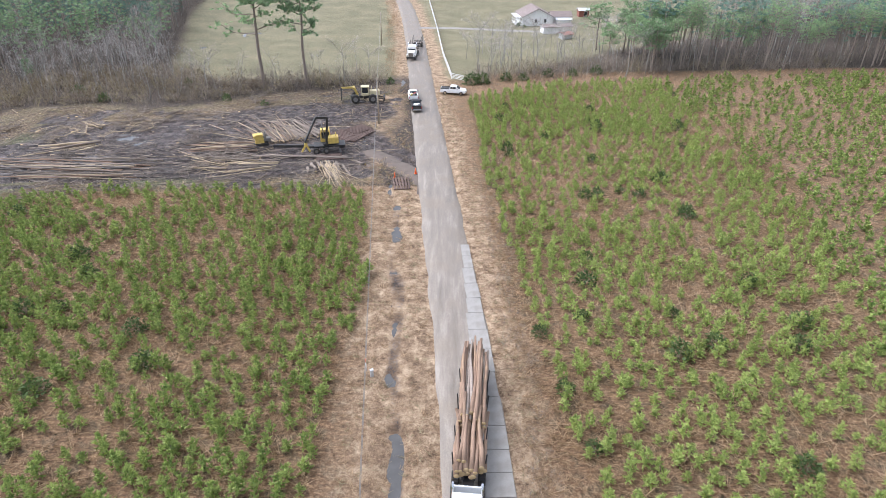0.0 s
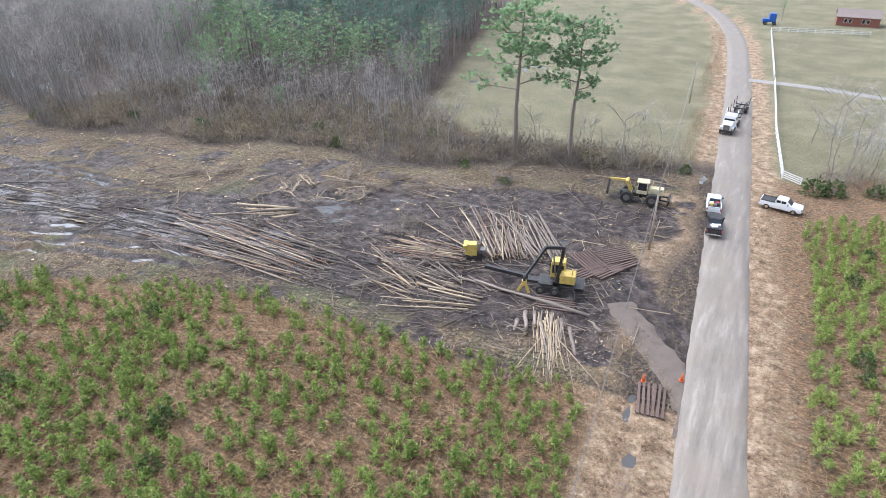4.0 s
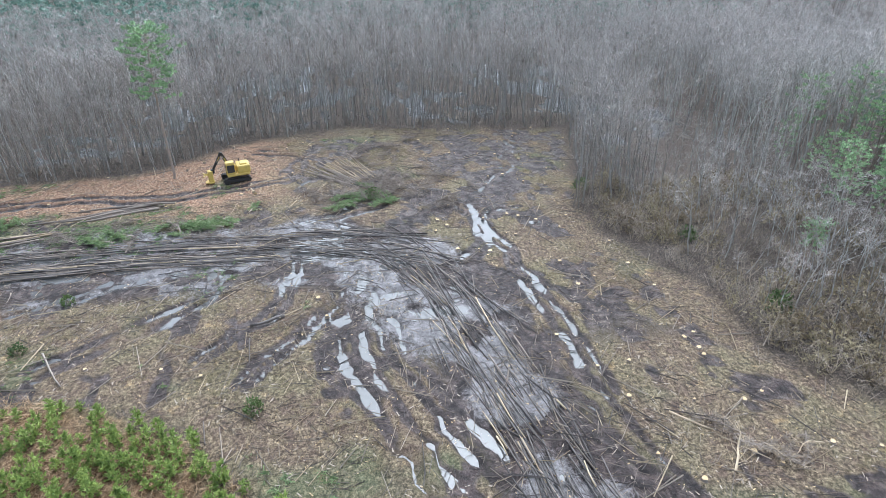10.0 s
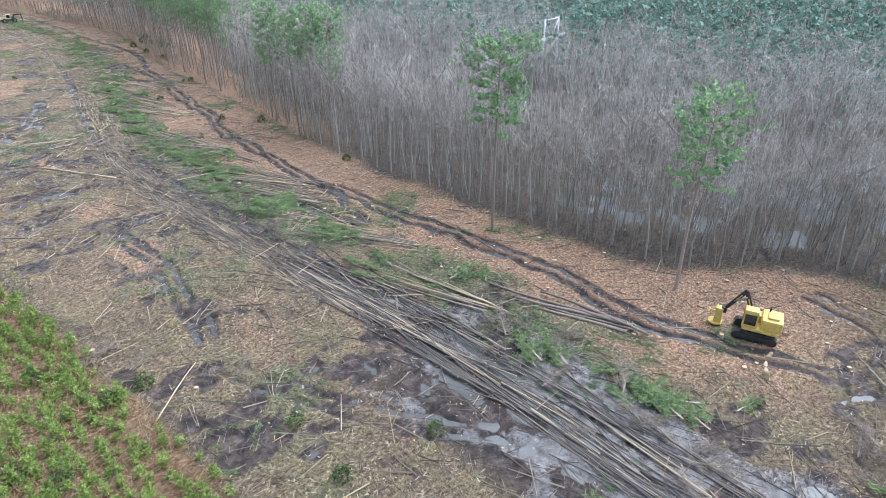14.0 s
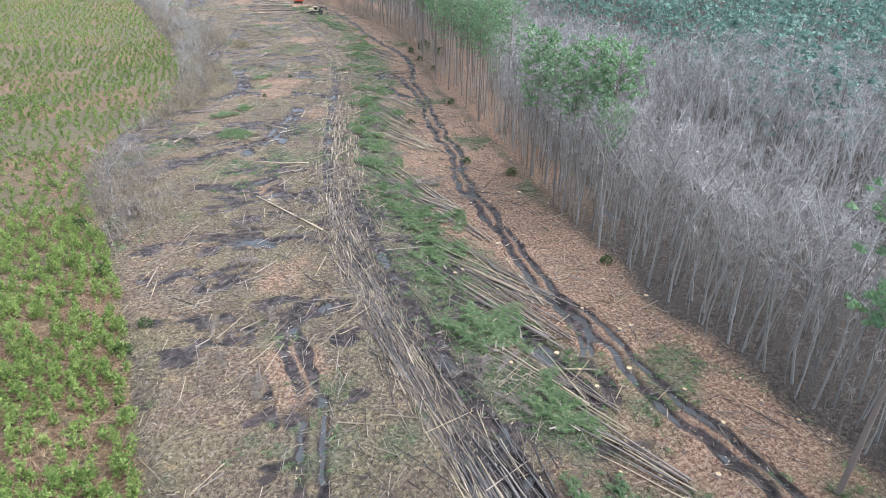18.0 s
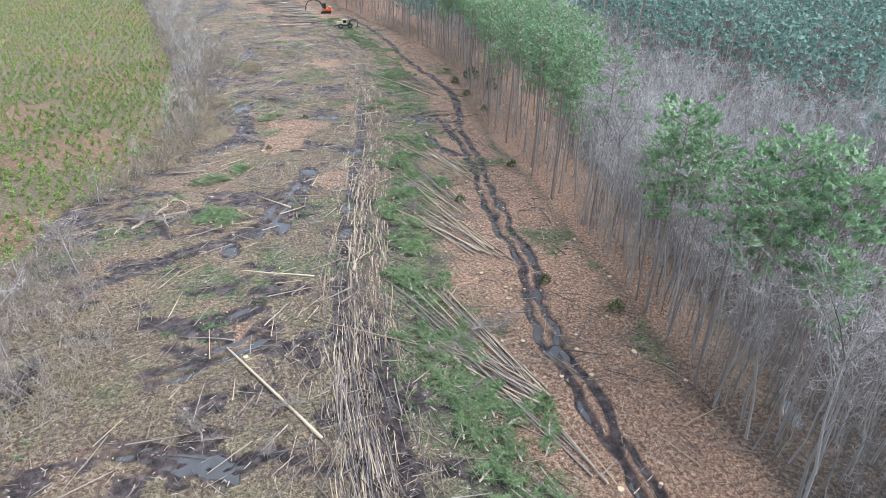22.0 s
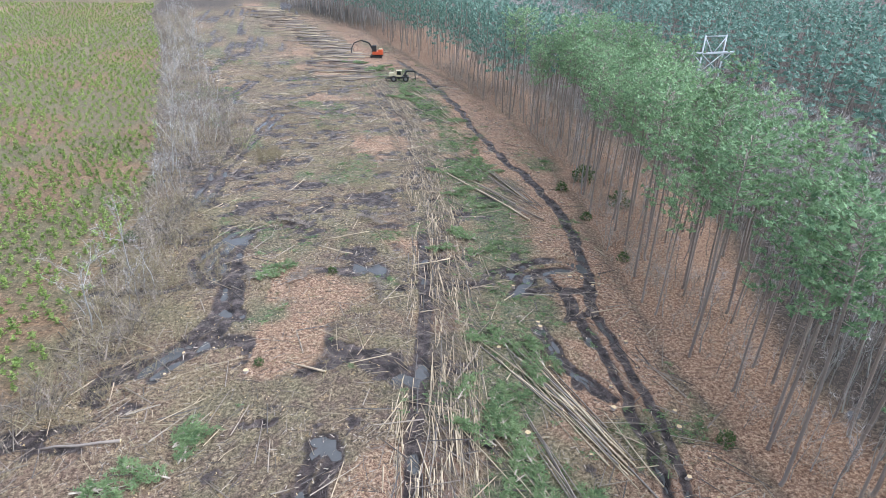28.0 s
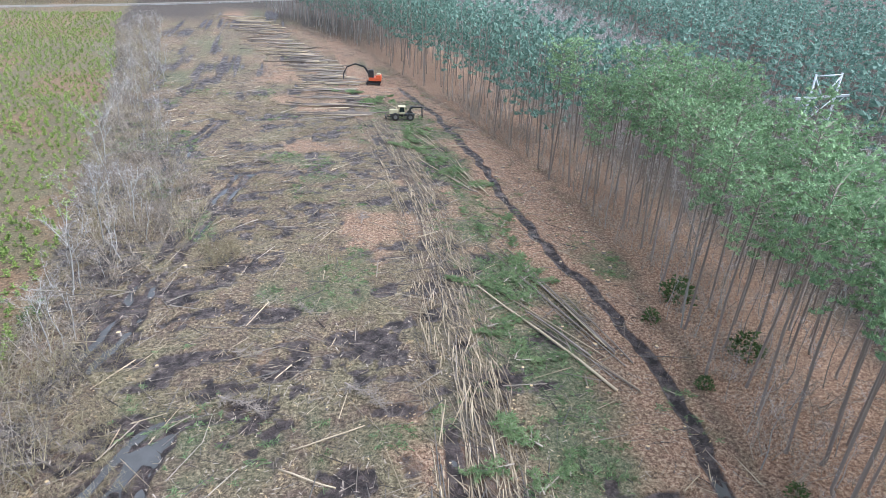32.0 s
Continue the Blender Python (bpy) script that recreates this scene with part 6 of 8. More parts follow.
def delimber(m):
    e = thing("pull_through_delimber", "worn yellow pull-through delimber standing among stems", "delimber", m=m)
    part("base", join(bx(2.4, 1.3, 0.5, 0, 0, 0), bx(1.2, 1.0, 0.4, 0.6, 0, 0.5)), M_BLACK, e)
    part("housing", join(bx(1.5, 1.2, 1.5, -0.2, 0, 0.6, bevel=0.1, top=0.85), bx(0.5, 1.5, 0.4, -0.9, 0, 1.6)), M_YELLOW, e)
    for s in (-1, 1):
        part("knife_arm", join(beam((0.7, s * 0.5, 1.2), (0.9, s * 0.7, 2.3), 0.12, 0.35), beam((0.9, s * 0.7, 2.3), (0.9, s * 0.15, 2.7), 0.1, 0.3)), M_STEEL, e)
    part("saw_guard", bx(0.9, 0.9, 0.7, 1.2, 0, 0.7, bevel=0.15), M_STEEL, e)
    return e


def track_unit(e, y, ln=4.4, w=0.65, h=0.95):
    b, n, a, rows = bmesh.new(), 64, ln - h, []
    for i in range(n):
        u = i / n * (2 * a + math.pi * h)
        k = 0.05 * (i % 2)
        if u < a:
            p = (-a / 2 + u, h + k)
        elif u < a + math.pi * h / 2:
            t = (u - a) / (h / 2)
            p = (a / 2 + math.sin(t) * (h / 2 + k), h / 2 + math.cos(t) * (h / 2 + k))
        elif u < 2 * a + math.pi * h / 2:
            p = (a / 2 - (u - a - math.pi * h / 2), -k * 0.2)
        else:
            t = (u - 2 * a - math.pi * h / 2) / (h / 2)
            p = (-a / 2 - math.sin(t) * (h / 2 + k), h / 2 - math.cos(t) * (h / 2 + k))
        rows.append([b.verts.new((p[0], y - w / 2, p[1])), b.verts.new((p[0], y + w / 2, p[1]))])
    for i in range(n):
        b.faces.new((rows[i][0], rows[i][1], rows[(i + 1) % n][1], rows[(i + 1) % n][0]))
    bmesh.ops.recalc_face_normals(b, faces=b.faces)
    t = part("track", b, M_RUBBER, e)
    part("track_frame", join(bx(ln - 0.7, w * 0.7, h * 0.6, 0, y, 0.2, bevel=0.1), *[cy(h * 0.42, w * 0.75, s * (ln - h) / 2, y + w * 0.375, h / 2, rx=90, n=16) for s in (-1, 1)]), M_BLACK, t)


def feller_buncher(m):
    e = thing("feller_buncher", "yellow tracked feller buncher with a black folded boom", "feller buncher", m=m)
    for y in (-1.3, 1.3):
        track_unit(e, y)
    part("turntable", join(cy(0.9, 0.5, 0, 0, 0.7, n=24), bx(1.6, 2.2, 0.4, 0, 0, 0.5)), M_BLACK, e)
    part("deck", bx(3.6, 2.9, 0.35, -0.4, 0, 1.2, bevel=0.1), M_YELLOW, e)
    cab = part("cab", join(bx(1.5, 1.25, 2.0, 0.75, 0.78, 1.5, bevel=0.12, top=0.94), bx(1.3, 1.1, 0.1, 0.75, 0.78, 3.5)), M_YELLOW, e)
    glazed("window", cab, 1.0, 1.3, 1.49, 0.78, 2.6, 90)
    glazed("window", cab, 1.15, 1.25, 0.75, 1.40, 2.55, 180)
    part("engine_cover", join(bx(2.1, 2.7, 1.35, -1.35, 0, 1.5, bevel=0.3), bx(1.0, 1.2, 0.9, -0.5, -0.7, 1.5, bevel=0.1), bx(1.1, 1.0, 0.3, -1.4, 0.4, 2.8, bevel=0.1)), M_YELLOW, e)
    part("exhaust", cy(0.08, 0.6, -1.0, -0.8, 2.8), M_BLACK, e)
    part("boom", beam((0.5, -0.4, 1.9), (1.7, -0.4, 4.9), 0.4, 0.5, taper=0.85), M_BLACK, e)
    part("stick", beam((1.65, -0.4, 5.0), (3.4, -0.4, 2.2), 0.34, 0.42, taper=0.8), M_BLACK, e)
    for a, c in (((0.85, -0.4, 2.8), (1.35, -0.4, 4.05)), ((2.05, -0.4, 4.35), (2.6, -0.4, 3.48))):
        part("decal_bar", beam(a, c, 0.43 if a[0] < 2 else 0.37, 0.12, 0.0), M_YELLOW, e, "yellow lettering strip")
    part("cylinder", join(rod((0.8, -0.72, 1.9), (1.5, -0.72, 3.9), 0.1), rod((1.5, -0.1, 4.3), (2.7, -0.1, 3.5), 0.08)), M_STEEL, e)
    hd = part("felling_head", join(bx(0.8, 0.9, 1.9, 3.9, -0.4, 0.35, bevel=0.15), cy(0.75, 0.2, 4.1, -0.4, 0.2, n=24)), M_YELLOW, e, "yellow felling head with saw disc")
    for z, s in ((1.3, -1), (1.9, 1)):
        part("grab_arm", join(beam((4.2, -0.4 + s * 0.45, z), (4.8, -0.4 + s * 0.5, z), 0.14, 0.16), beam((4.8, -0.4 + s * 0.5, z), (5.0, -0.4, z), 0.14, 0.16)), M_YELLOW, hd)
    part("wrist", bx(0.6, 0.6, 0.7, 3.45, -0.4, 1.7, bevel=0.12), M_BLACK, hd)
    return e


def skidder(m, paint, label, arch_paint):
    e = thing("grapple_skidder", label, "skidder", m=m)
    for x in (-1.75, 1.75):
        for y in (-1.15, 1.15):
            wheel(e, x, y, 0.88, 0.75)
    part("frame", join(bx(2.6, 0.9, 0.6, 1.6, 0, 0.8, bevel=0.08), bx(2.6, 0.9, 0.6, -1.5, 0, 0.8, bevel=0.08), cy(0.25, 1.0, 0.1, 0, 0.6)), M_BLACK, e)
    part("hood", join(bx(2.2, 1.2, 1.0, 2.1, 0, 1.4, bevel=0.16, top=0.92), cy(0.07, 0.8, 1.5, 0.35, 2.3)), paint, e)
    cab = part("cab", join(bx(1.5, 1.5, 0.5, 0.2, 0, 1.4, bevel=0.06), *[rod((0.2 + sx * 0.68, sy * 0.68, 1.8), (0.2 + sx * 0.6, sy * 0.62, 3.1), 0.06) for sx in (-1, 1) for sy in (-1, 1)], bx(1.7, 1.6, 0.14, 0.2, 0, 3.05, bevel=0.05)), paint, e)
    part("window", bx(1.2, 1.22, 1.1, 0.2, 0, 1.9, bevel=0.03, top=0.93), M_GLASS, cab)
    part("blade", join(bx(0.25, 2.6, 0.8, 3.9, 0, 0.35, ry=12, bevel=0.05), beam((2.6, 0.7, 0.9), (3.8, 0.7, 0.8), 0.18, 0.2), beam((2.6, -0.7, 0.9), (3.8, -0.7, 0.8), 0.18, 0.2)), M_BLACK, e)
    part("arch", join(beam((-1.2, 0.55, 1.2), (-2.0, 0.55, 2.9), 0.25, 0.3), beam((-1.2, -0.55, 1.2), (-2.0, -0.55, 2.9), 0.25, 0.3), bx(0.4, 1.5, 0.4, -2.05, 0, 2.7), beam((-2.0, 0, 2.95), (-4.6, 0, 2.9), 0.32, 0.36, taper=0.8)), arch_paint, e)
    part("grapple", join(beam((-4.5, 0.1, 2.7), (-4.6, 0.9, 1.4), 0.2, 0.3), beam((-4.5, -0.1, 2.7), (-4.6, -0.9, 1.4), 0.2, 0.3), beam((-4.6, 0.9, 1.4), (-4.6, 0.2, 0.5), 0.18, 0.28), beam((-4.6, -0.9, 1.4), (-4.6, -0.2, 0.5), 0.18, 0.28), cy(0.18, 0.5, -4.55, 0, 2.4)), M_BLACK, e)
    return e


def orange_loader(m):
    e = thing("orange_log_loader", "orange tracked log loader with a dark curved boom", "log loader", m=m)
    for y in (-1.15, 1.15):
        track_unit(e, y, 4.2, 0.6, 0.9)
    part("turntable", join(cy(0.8, 0.45, 0, 0, 0.7), bx(1.5, 2, 0.4, 0, 0, 0.45)), M_BLACK, e)
    part("body", join(bx(3.6, 2.7, 1.0, -0.5, 0, 1.15, bevel=0.15), bx(1.5, 2.6, 0.7, -1.5, 0, 2.1, bevel=0.2)), M_ORANGE, e)
    part("engine_top", bx(1.0, 1.6, 0.25, -1.5, 0, 2.8, bevel=0.06), M_CREAM, e)
    cab = part("cab", bx(1.5, 1.3, 2.1, 0.6, 0.6, 2.1, bevel=0.1, top=0.94), M_BLACK, e, "dark raised cab")
    glazed("window", cab, 1.0, 1.3, 1.34, 0.6, 3.2, 90)
    pts = [(0.8, -0.5, 2.0), (2.6, -0.5, 4.8), (5.2, -0.5, 5.5), (7.6, -0.5, 4.6), (8.6, -0.5, 2.8)]
    for i, nm in enumerate(("boom", "boom", "stick", "stick")):
        part(nm, beam(pts[i], pts[i + 1], 0.36 - 0.04 * i, 0.5 - 0.07 * i), M_BLACK, e)
    part("cylinder", rod((1.2, -0.8, 2.0), (2.6, -0.8, 4.3), 0.1), M_STEEL, e)
    part("grapple", join(beam((8.6, -0.3, 2.8), (8.7, 0.3, 1.2), 0.2, 0.25), beam((8.6, -0.7, 2.8), (8.7, -1.3, 1.2), 0.2, 0.25)), M_BLACK, e)
    return e


def car_body(sections, w, bevel=0.1):
    """A car's shell from (x, z low, z high, half width) stations, smoothed."""
    b = bmesh.new()
    rings = []
    for x, z0, z1, k in sections:
        hw = w / 2 * k
        rings.append([b.verts.new(p) for p in ((x, -hw, z0), (x, -hw * 1.02, (z0 + z1) / 2), (x, -hw * 0.93, z1), (x, hw * 0.93, z1), (x, hw * 1.02, (z0 + z1) / 2), (x, hw, z0))])
    for r0, r1 in zip(rings[:-1], rings[1:]):
        for i in range(6):
            j = (i + 1) % 6
            b.faces.new((r0[i], r0[j], r1[j], r1[i]))
    b.faces.new(rings[0][::-1])
    b.faces.new(rings[-1])
    bmesh.ops.recalc_face_normals(b, faces=b.faces)
    bmesh.ops.bevel(b, geom=[e for e in b.edges if e.calc_face_angle(0) > 0.5], offset=bevel * 0.6, segments=2, affect="EDGES")
    return b


def pickup(m, paint, label, bed="open", roof=None, cap=False):
    e = thing("pickup_truck", label, "pickup truck", m=m)
    body = part("body", car_body([(2.75, 0.5, 0.85, 0.9), (2.6, 0.42, 1.05, 0.96), (1.3, 0.4, 1.18, 1), (1.1, 0.4, 1.2, 1), (-0.6, 0.4, 1.2, 1), (-0.7, 0.4, 1.22, 1), (-2.55, 0.45, 1.2, 0.98), (-2.7, 0.5, 1.1, 0.95)], 1.95), paint, e)
    cab = part("cab", car_body([(1.35, 1.15, 1.18, 0.9), (0.75, 1.15, 1.72, 0.82), (0.4, 1.15, 1.8, 0.82), (-0.55, 1.15, 1.8, 0.82), (-0.85, 1.15, 1.25, 0.88)], 1.95), roof or paint, e)
    part("windscreen", bx(0.78, 1.42, 0.03, 1.08, 0, 1.43, ry=41, bevel=0.01), M_GLASS, cab)
    part("rear_window", bx(0.5, 1.4, 0.03, -0.76, 0, 1.5, ry=-62, bevel=0.01), M_GLASS, cab)
    for s in (-1, 1):
        part("side_window", bx(0.55, 0.03, 0.4, 0.35, s * 0.865, 1.3, rx=-s * 14, bevel=0.01), M_GLASS, cab)
        part("side_window", bx(0.5, 0.03, 0.4, -0.3, s * 0.865, 1.3, rx=-s * 14, bevel=0.01), M_GLASS, cab)
        part("mirror", bx(0.12, 0.22, 0.18, 0.95, s * 1.1, 1.2), M_BLACK, body)
        part("headlight", bx(0.1, 0.4, 0.2, 2.7, s * 0.7, 0.75), M_CHROME, body)
        part("tail_light", bx(0.06, 0.15, 0.35, -2.7, s * 0.88, 0.8), M_RED, body)
        for x in (1.75, -1.65):
            wheel(e, x, s * 0.86, 0.4, 0.26, rim=M_CHROME)
    part("bed_floor", bx(1.75, 1.6, 0.04, -1.68, 0, 1.215, bevel=0), M_BLACK, e, "dark truck bed" if not cap else "black bed cover")
    for s in (-1, 1):
        part("bed_rail", bx(1.85, 0.09, 0.12, -1.68, s * 0.9, 1.2, bevel=0.02), paint if not cap else M_BLACK, e)
    part("tailgate", bx(0.08, 1.7, 0.14, -2.62, 0, 1.2, bevel=0.02), paint, e)
    part("bumper", join(bx(0.15, 1.8, 0.22, 2.75, 0, 0.42), bx(0.15, 1.8, 0.2, -2.75, 0, 0.45)), M_CHROME, e)
    return e


def semi(m, label, loaded, rng):
    """A conventional tractor with a log trailer, nose along +x."""
    e = thing("log_truck", label, "truck", "log trucks", m=m)
    part("chassis", join(bx(7.4, 0.8, 0.25, -0.4, 0, 0.75), bx(0.3, 2.3, 0.4, 3.2, 0, 0.45)), M_BLACK, e)
    hood = part("hood", car_body([(3.25, 0.8, 1.75, 0.62), (3.1, 0.75, 1.95, 0.68), (1.3, 0.75, 2.1, 0.8)], 2.4, 0.12), M_WHITE, e, "white bonnet")
    part("grille", bx(0.06, 1.1, 0.95, 3.27, 0, 0.85, bevel=0.03), M_STEEL, hood)
    for s in (-1, 1):
        part("fender", bx(1.3, 0.5, 0.45, 2.55, s * 0.95, 0.95, bevel=0.14, top=0.8), M_WHITE, hood)
        part("headlight", bx(0.08, 0.3, 0.2, 3.2, s * 0.95, 1.05), M_CHROME, hood)
    cab = part("cab", join(bx(1.7, 2.2, 2.1, 0.5, 0, 0.95, bevel=0.14, top=0.93), bx(1.2, 1.8, 0.14, 0.45, 0, 3.05, bevel=0.06)), M_WHITE, e, "white cab")
    part("windscreen", bx(0.06, 1.8, 0.75, 1.31, 0, 2.15, ry=-6, bevel=0.02), M_GLASS, cab)
    for s in (-1, 1):
        part("side_window", bx(0.8, 0.05, 0.6, 0.6, s * 1.075, 2.2, rx=s * 2, bevel=0.02), M_GLASS, cab)
        part("mirror", join(bx(0.1, 0.25, 0.5, 1.15, s * 1.35, 2.0), rod((1.1, s * 1.05, 2.3), (1.15, s * 1.3, 2.3), 0.025)), M_CHROME, cab)
        part("fuel_tank", cy(0.33, 1.3, -0.2, s * 1.0, 0.75, ry=90), M_CHROME, e)
        part("exhaust_stack", cy(0.08, 2.2, -0.5, s * 1.0, 1.5), M_CHROME, e)
    part("headache_rack", join(bx(0.12, 2.1, 1.9, -0.75, 0, 1.2), *[rod((-0.8, -0.9 + 0.3 * i, 1.0), (-0.8, -0.9 + 0.3 * i, 3.1), 0.03) for i in range(7)]), M_GALV, e)
    for x in (2.5, -2.3, -3.6):
        for s in (-1, 1):
            wheel(e, x, s * 0.98, 0.5, 0.55 if x < 0 else 0.3)
    tr = part("trailer_frame", join(bx(12.0, 0.24, 0.35, -8.9, 0.4, 1.05), bx(12.0, 0.24, 0.35, -8.9, -0.4, 1.05), *[bx(0.22, 2.4, 0.2, x, 0, 1.4) for x in (-3.6, -6.2, -9.6, -12.6)]), M_BLACK, e, "black trailer frame")
    for x in (-12.0, -13.3):
        for s in (-1, 1):
            wheel(e, x, s * 0.95, 0.5, 0.55)
    for x in (-3.6, -6.2, -9.6, -12.6):
        for s in (-1, 1):
            part("stake", beam((x, s * 1.15, 1.4), (x, s * 1.25, 3.1), 0.1, 0.1), M_BLACK, tr)
    if loaded:
        ld = part("load", bx(0.5, 2.0, 0.12, -3.6, 0, 1.58, bevel=0.02), M_STEEL, e, "load of barked pine logs")
        for x0, ln, n, r0, kinds in ((-2.7, 6.4, 20, 0.21, ("peel",)), (-7.4, 9.5, 22, 0.19, ("peel", "peel", "pine"))):
            for i in range(n):
                row, lvl = i % 6, i // 6
                lay_log(ld, kinds[int(rng.randint(len(kinds)))], x0 + rng.uniform(-0.5, 0.35), (row - 2.5) * 0.36 + (lvl % 2) * 0.14 + rng.normal() * 0.03, 1.75 + lvl * 0.33, 180 + rng.normal() * 0.7, ln * rng.uniform(0.9, 1.08), r0 * rng.uniform(0.8, 1.1), rng)
    return e


rv = np.random.RandomState(99)
knuckle_loader(pose(-19.6, 97.6, 0, 0, 0, 12))
delimber(pose(-30.9, 99.9, 0, 0, 0, 20))
feller_buncher(pose(-147.3, 55.2, 0.02, 0, 0, -74))
skidder(pose(-16.3, 125.4, 0, 0, 0, 6), M_CREAM, "dusty cream skidder with a yellow arch on the landing", M_YELLOW)
skidder(pose(-157, -247.8, 0, 0, 0, -8), M_CREAM, "cream skidder waiting beside the far decks", M_BLACK)
orange_loader(pose(-155.6, -285.2, 0, 0, 0, -14))
semi(pose(1.75, 27.6, 0.08, 0, 0, -94.5), "white log truck loaded with barked pine logs", True, rv)
semi(pose(-8.3, 163.5, 0.08, 0, 0, -94.5), "white log truck with an empty trailer", False, rv)
pickup(pose(-5.6, 121.0, 0.06, 0, 0, 96), M_BLACK, "dark pickup truck parked on the road's edge")
pickup(pose(-6.5, 127.6, 0.06, 0, 0, 96), M_WHITE, "white service pickup with an open tool bed")
pickup(pose(1.9, 131.4, 0.02, 0, 0, -9), M_WHITE, "white pickup with a black bed cover on the verge", cap=True)
for dx, dy, mt in ((0.3, 0.3, M_RED), (-0.4, 0.1, M_WHITE), (0.1, -0.5, M_STEEL), (-0.3, -0.4, M_YELLOW), (0.45, -0.2, M_BLACK)):
    tagged(part("tool_box", bx(0.5, 0.35, 0.35, bevel=0.04), mt, None, "", pose(-6.35 + dx, 126.0 + dy, 1.3, 0, 0, rv.uniform(0, 90))), "tool box lying in the service truck's bed", "tool box", "boxes in the truck beds")
for dx, dy in ((0.3, 0.2), (-0.35, -0.1), (0.0, -0.45)):
    tagged(part("feed_sack", bx(0.7, 0.4, 0.22, bevel=0.09), M_WHITE, None, "", pose(-5.4 + dx, 119.4 + dy, 1.3, 0, 0, rv.uniform(0, 90))), "white sack lying in the dark pickup's bed", "sack", "sacks in the truck bed")


def house(m, w, d, h, rise, wall, roof, label, windows, name="house"):
    """A gabled house, ridge along x."""
    e = thing(name, label, "house" if name == "house" else "shed", m=m)
    b = bx(w, d, h, bevel=0)
    for s in (-1, 1):
        x = s * w / 2
        v = [b.verts.new(p) for p in ((x, -d / 2, h), (x, d / 2, h), (x, 0, h + rise), (x - s * 0.15, -d / 2, h), (x - s * 0.15, d / 2, h), (x - s * 0.15, 0, h + rise))]
        for f in ((0, 1, 2), (5, 4, 3), (1, 4, 5, 2), (0, 2, 5, 3)):
            b.faces.new([v[i] for i in f])
    bmesh.ops.recalc_face_normals(b, faces=b.faces)
    wl = part("wall", b, wall, e)
    for s in (-1, 1):
        a = math.degrees(math.atan2(rise, d / 2))
        ln = math.hypot(rise, d / 2) + 0.45
        o = part("roof", bx(w + 0.8, ln, 0.14, 0, 0, 0, bevel=0.02), roof, e, m=pose(0, s * (d / 4 + 0.18), h + rise / 2 - 0.12, -s * a, 0, 0))
    for x, y, rz, ww, hh, z in windows:
        wd = part("window", bx(ww, 0.08, hh, 0, 0, 0, bevel=0.01), M_WHITE, e, m=pose(x, y, z, 0, 0, rz))
        part("pane", bx(ww - 0.16, 0.1, hh - 0.16, 0, 0, 0.08, bevel=0), M_GLASS, wd)
    return e


hs = house(pose(28.8, 212.3, 0, 0, 0, 96), 10.5, 9.6, 2.9, 2.3, M_WHITE, M_ROOF, "white single-storey house with a brown shingle roof", [(-5.25, s, 90, 0.9, 1.2, 1.0) for s in (-2.4, 0.6)] + [(x, -4.8, 0, 1.0, 1.3, 0.9) for x in (-3, 3)] + [(x, 4.8, 0, 1.0, 1.3, 0.9) for x in (-3.5, -1.6, 1.8, 3.8)])
part("porch", join(bx(8, 1.9, 0.35, -0.5, 5.7, 0), bx(8.2, 2.2, 0.12, -0.5, 5.8, 2.5), bx(8, 0.06, 0.08, -0.5, 6.55, 1.2), *[rod((-4.3 + 1.9 * i, 6.55, 0.3), (-4.3 + 1.9 * i, 6.55, 2.5), 0.06) for i in range(5)]), M_WHITE, hs, "white porch")
part("door", bx(0.95, 0.08, 2.05, 0.2, 4.83, 0.3), M_WHITE, hs)
house(pose(37.2, 213.5, 0, 0, 0, 6), 6.5, 5, 2.4, 1.1, M_WHITE, M_ROOF, "low rear wing of the white house with a brown roof", [(1.2, -2.5, 0, 0.9, 1.0, 1.0)])
house(pose(37.6, 208.6, 0, 0, 0, 6), 4.4, 3.0, 2.0, 0.35, M_WHITE, M_GALV, "lean-to with a grey metal roof behind the house", [], "shed")
house(pose(33.8, 197.6, 0, 0, 0, 10), 9.0, 3.2, 2.0, 0.5, M_WHITE, M_ROOF, "long low white shed with a brown roof", [], "shed")
house(pose(35.2, 188.8, 0, 0, 0, 28), 3.0, 2.6, 1.5, 0.4, M_GALV, M_BRICK, "small shed with a rusty patched roof", [], "shed")
house(pose(47.2, 225.5, 0, 0, 0, 4), 3.4, 2.8, 2.2, 0.5, M_BRICK, M_GALV, "small red shed with a pale metal roof", [(0.6, -1.4, 0, 1.2, 1.7, 0.1)], "shed")
house(pose(17, 291, 0, 0, 0, 0), 12, 8, 2.8, 1.8, M_BRICK, M_ROOF, "red brick house with white windows", [(x, -4.0, 0, 0.9, 1.3, 0.9) for x in (-3.5, -2.2, 1.5, 2.8)])
house(pose(44, 276, 0, 0, 0, 4), 7, 4, 2.3, 1.0, M_GALV, M_WHITE, "grey shed with a white metal roof", [], "shed")
house(pose(34, 288, 0, 0, 0, 0), 3, 2.4, 1.9, 0.6, M_WHITE, M_GALV, "small pale garden shed", [], "shed")
bt = thing("blue_truck", "bright blue truck tractor parked by the fence", "truck", m=pose(-8.4, 279, 0, 0, 0, 190))
part("cab", join(bx(2.2, 2.3, 2.7, -0.8, 0, 0.9, bevel=0.25, top=0.9), bx(1.9, 1.7, 1.1, 1.1, 0, 0.8, bevel=0.25)), M_BLUE, bt)
part("windscreen", bx(0.06, 1.8, 0.7, 0.24, 0, 2.2, ry=-14), M_GLASS, bt)
for x in (1.2, -1.6):
    for s in (-1, 1):
        wheel(bt, x, s * 0.95, 0.5, 0.3)


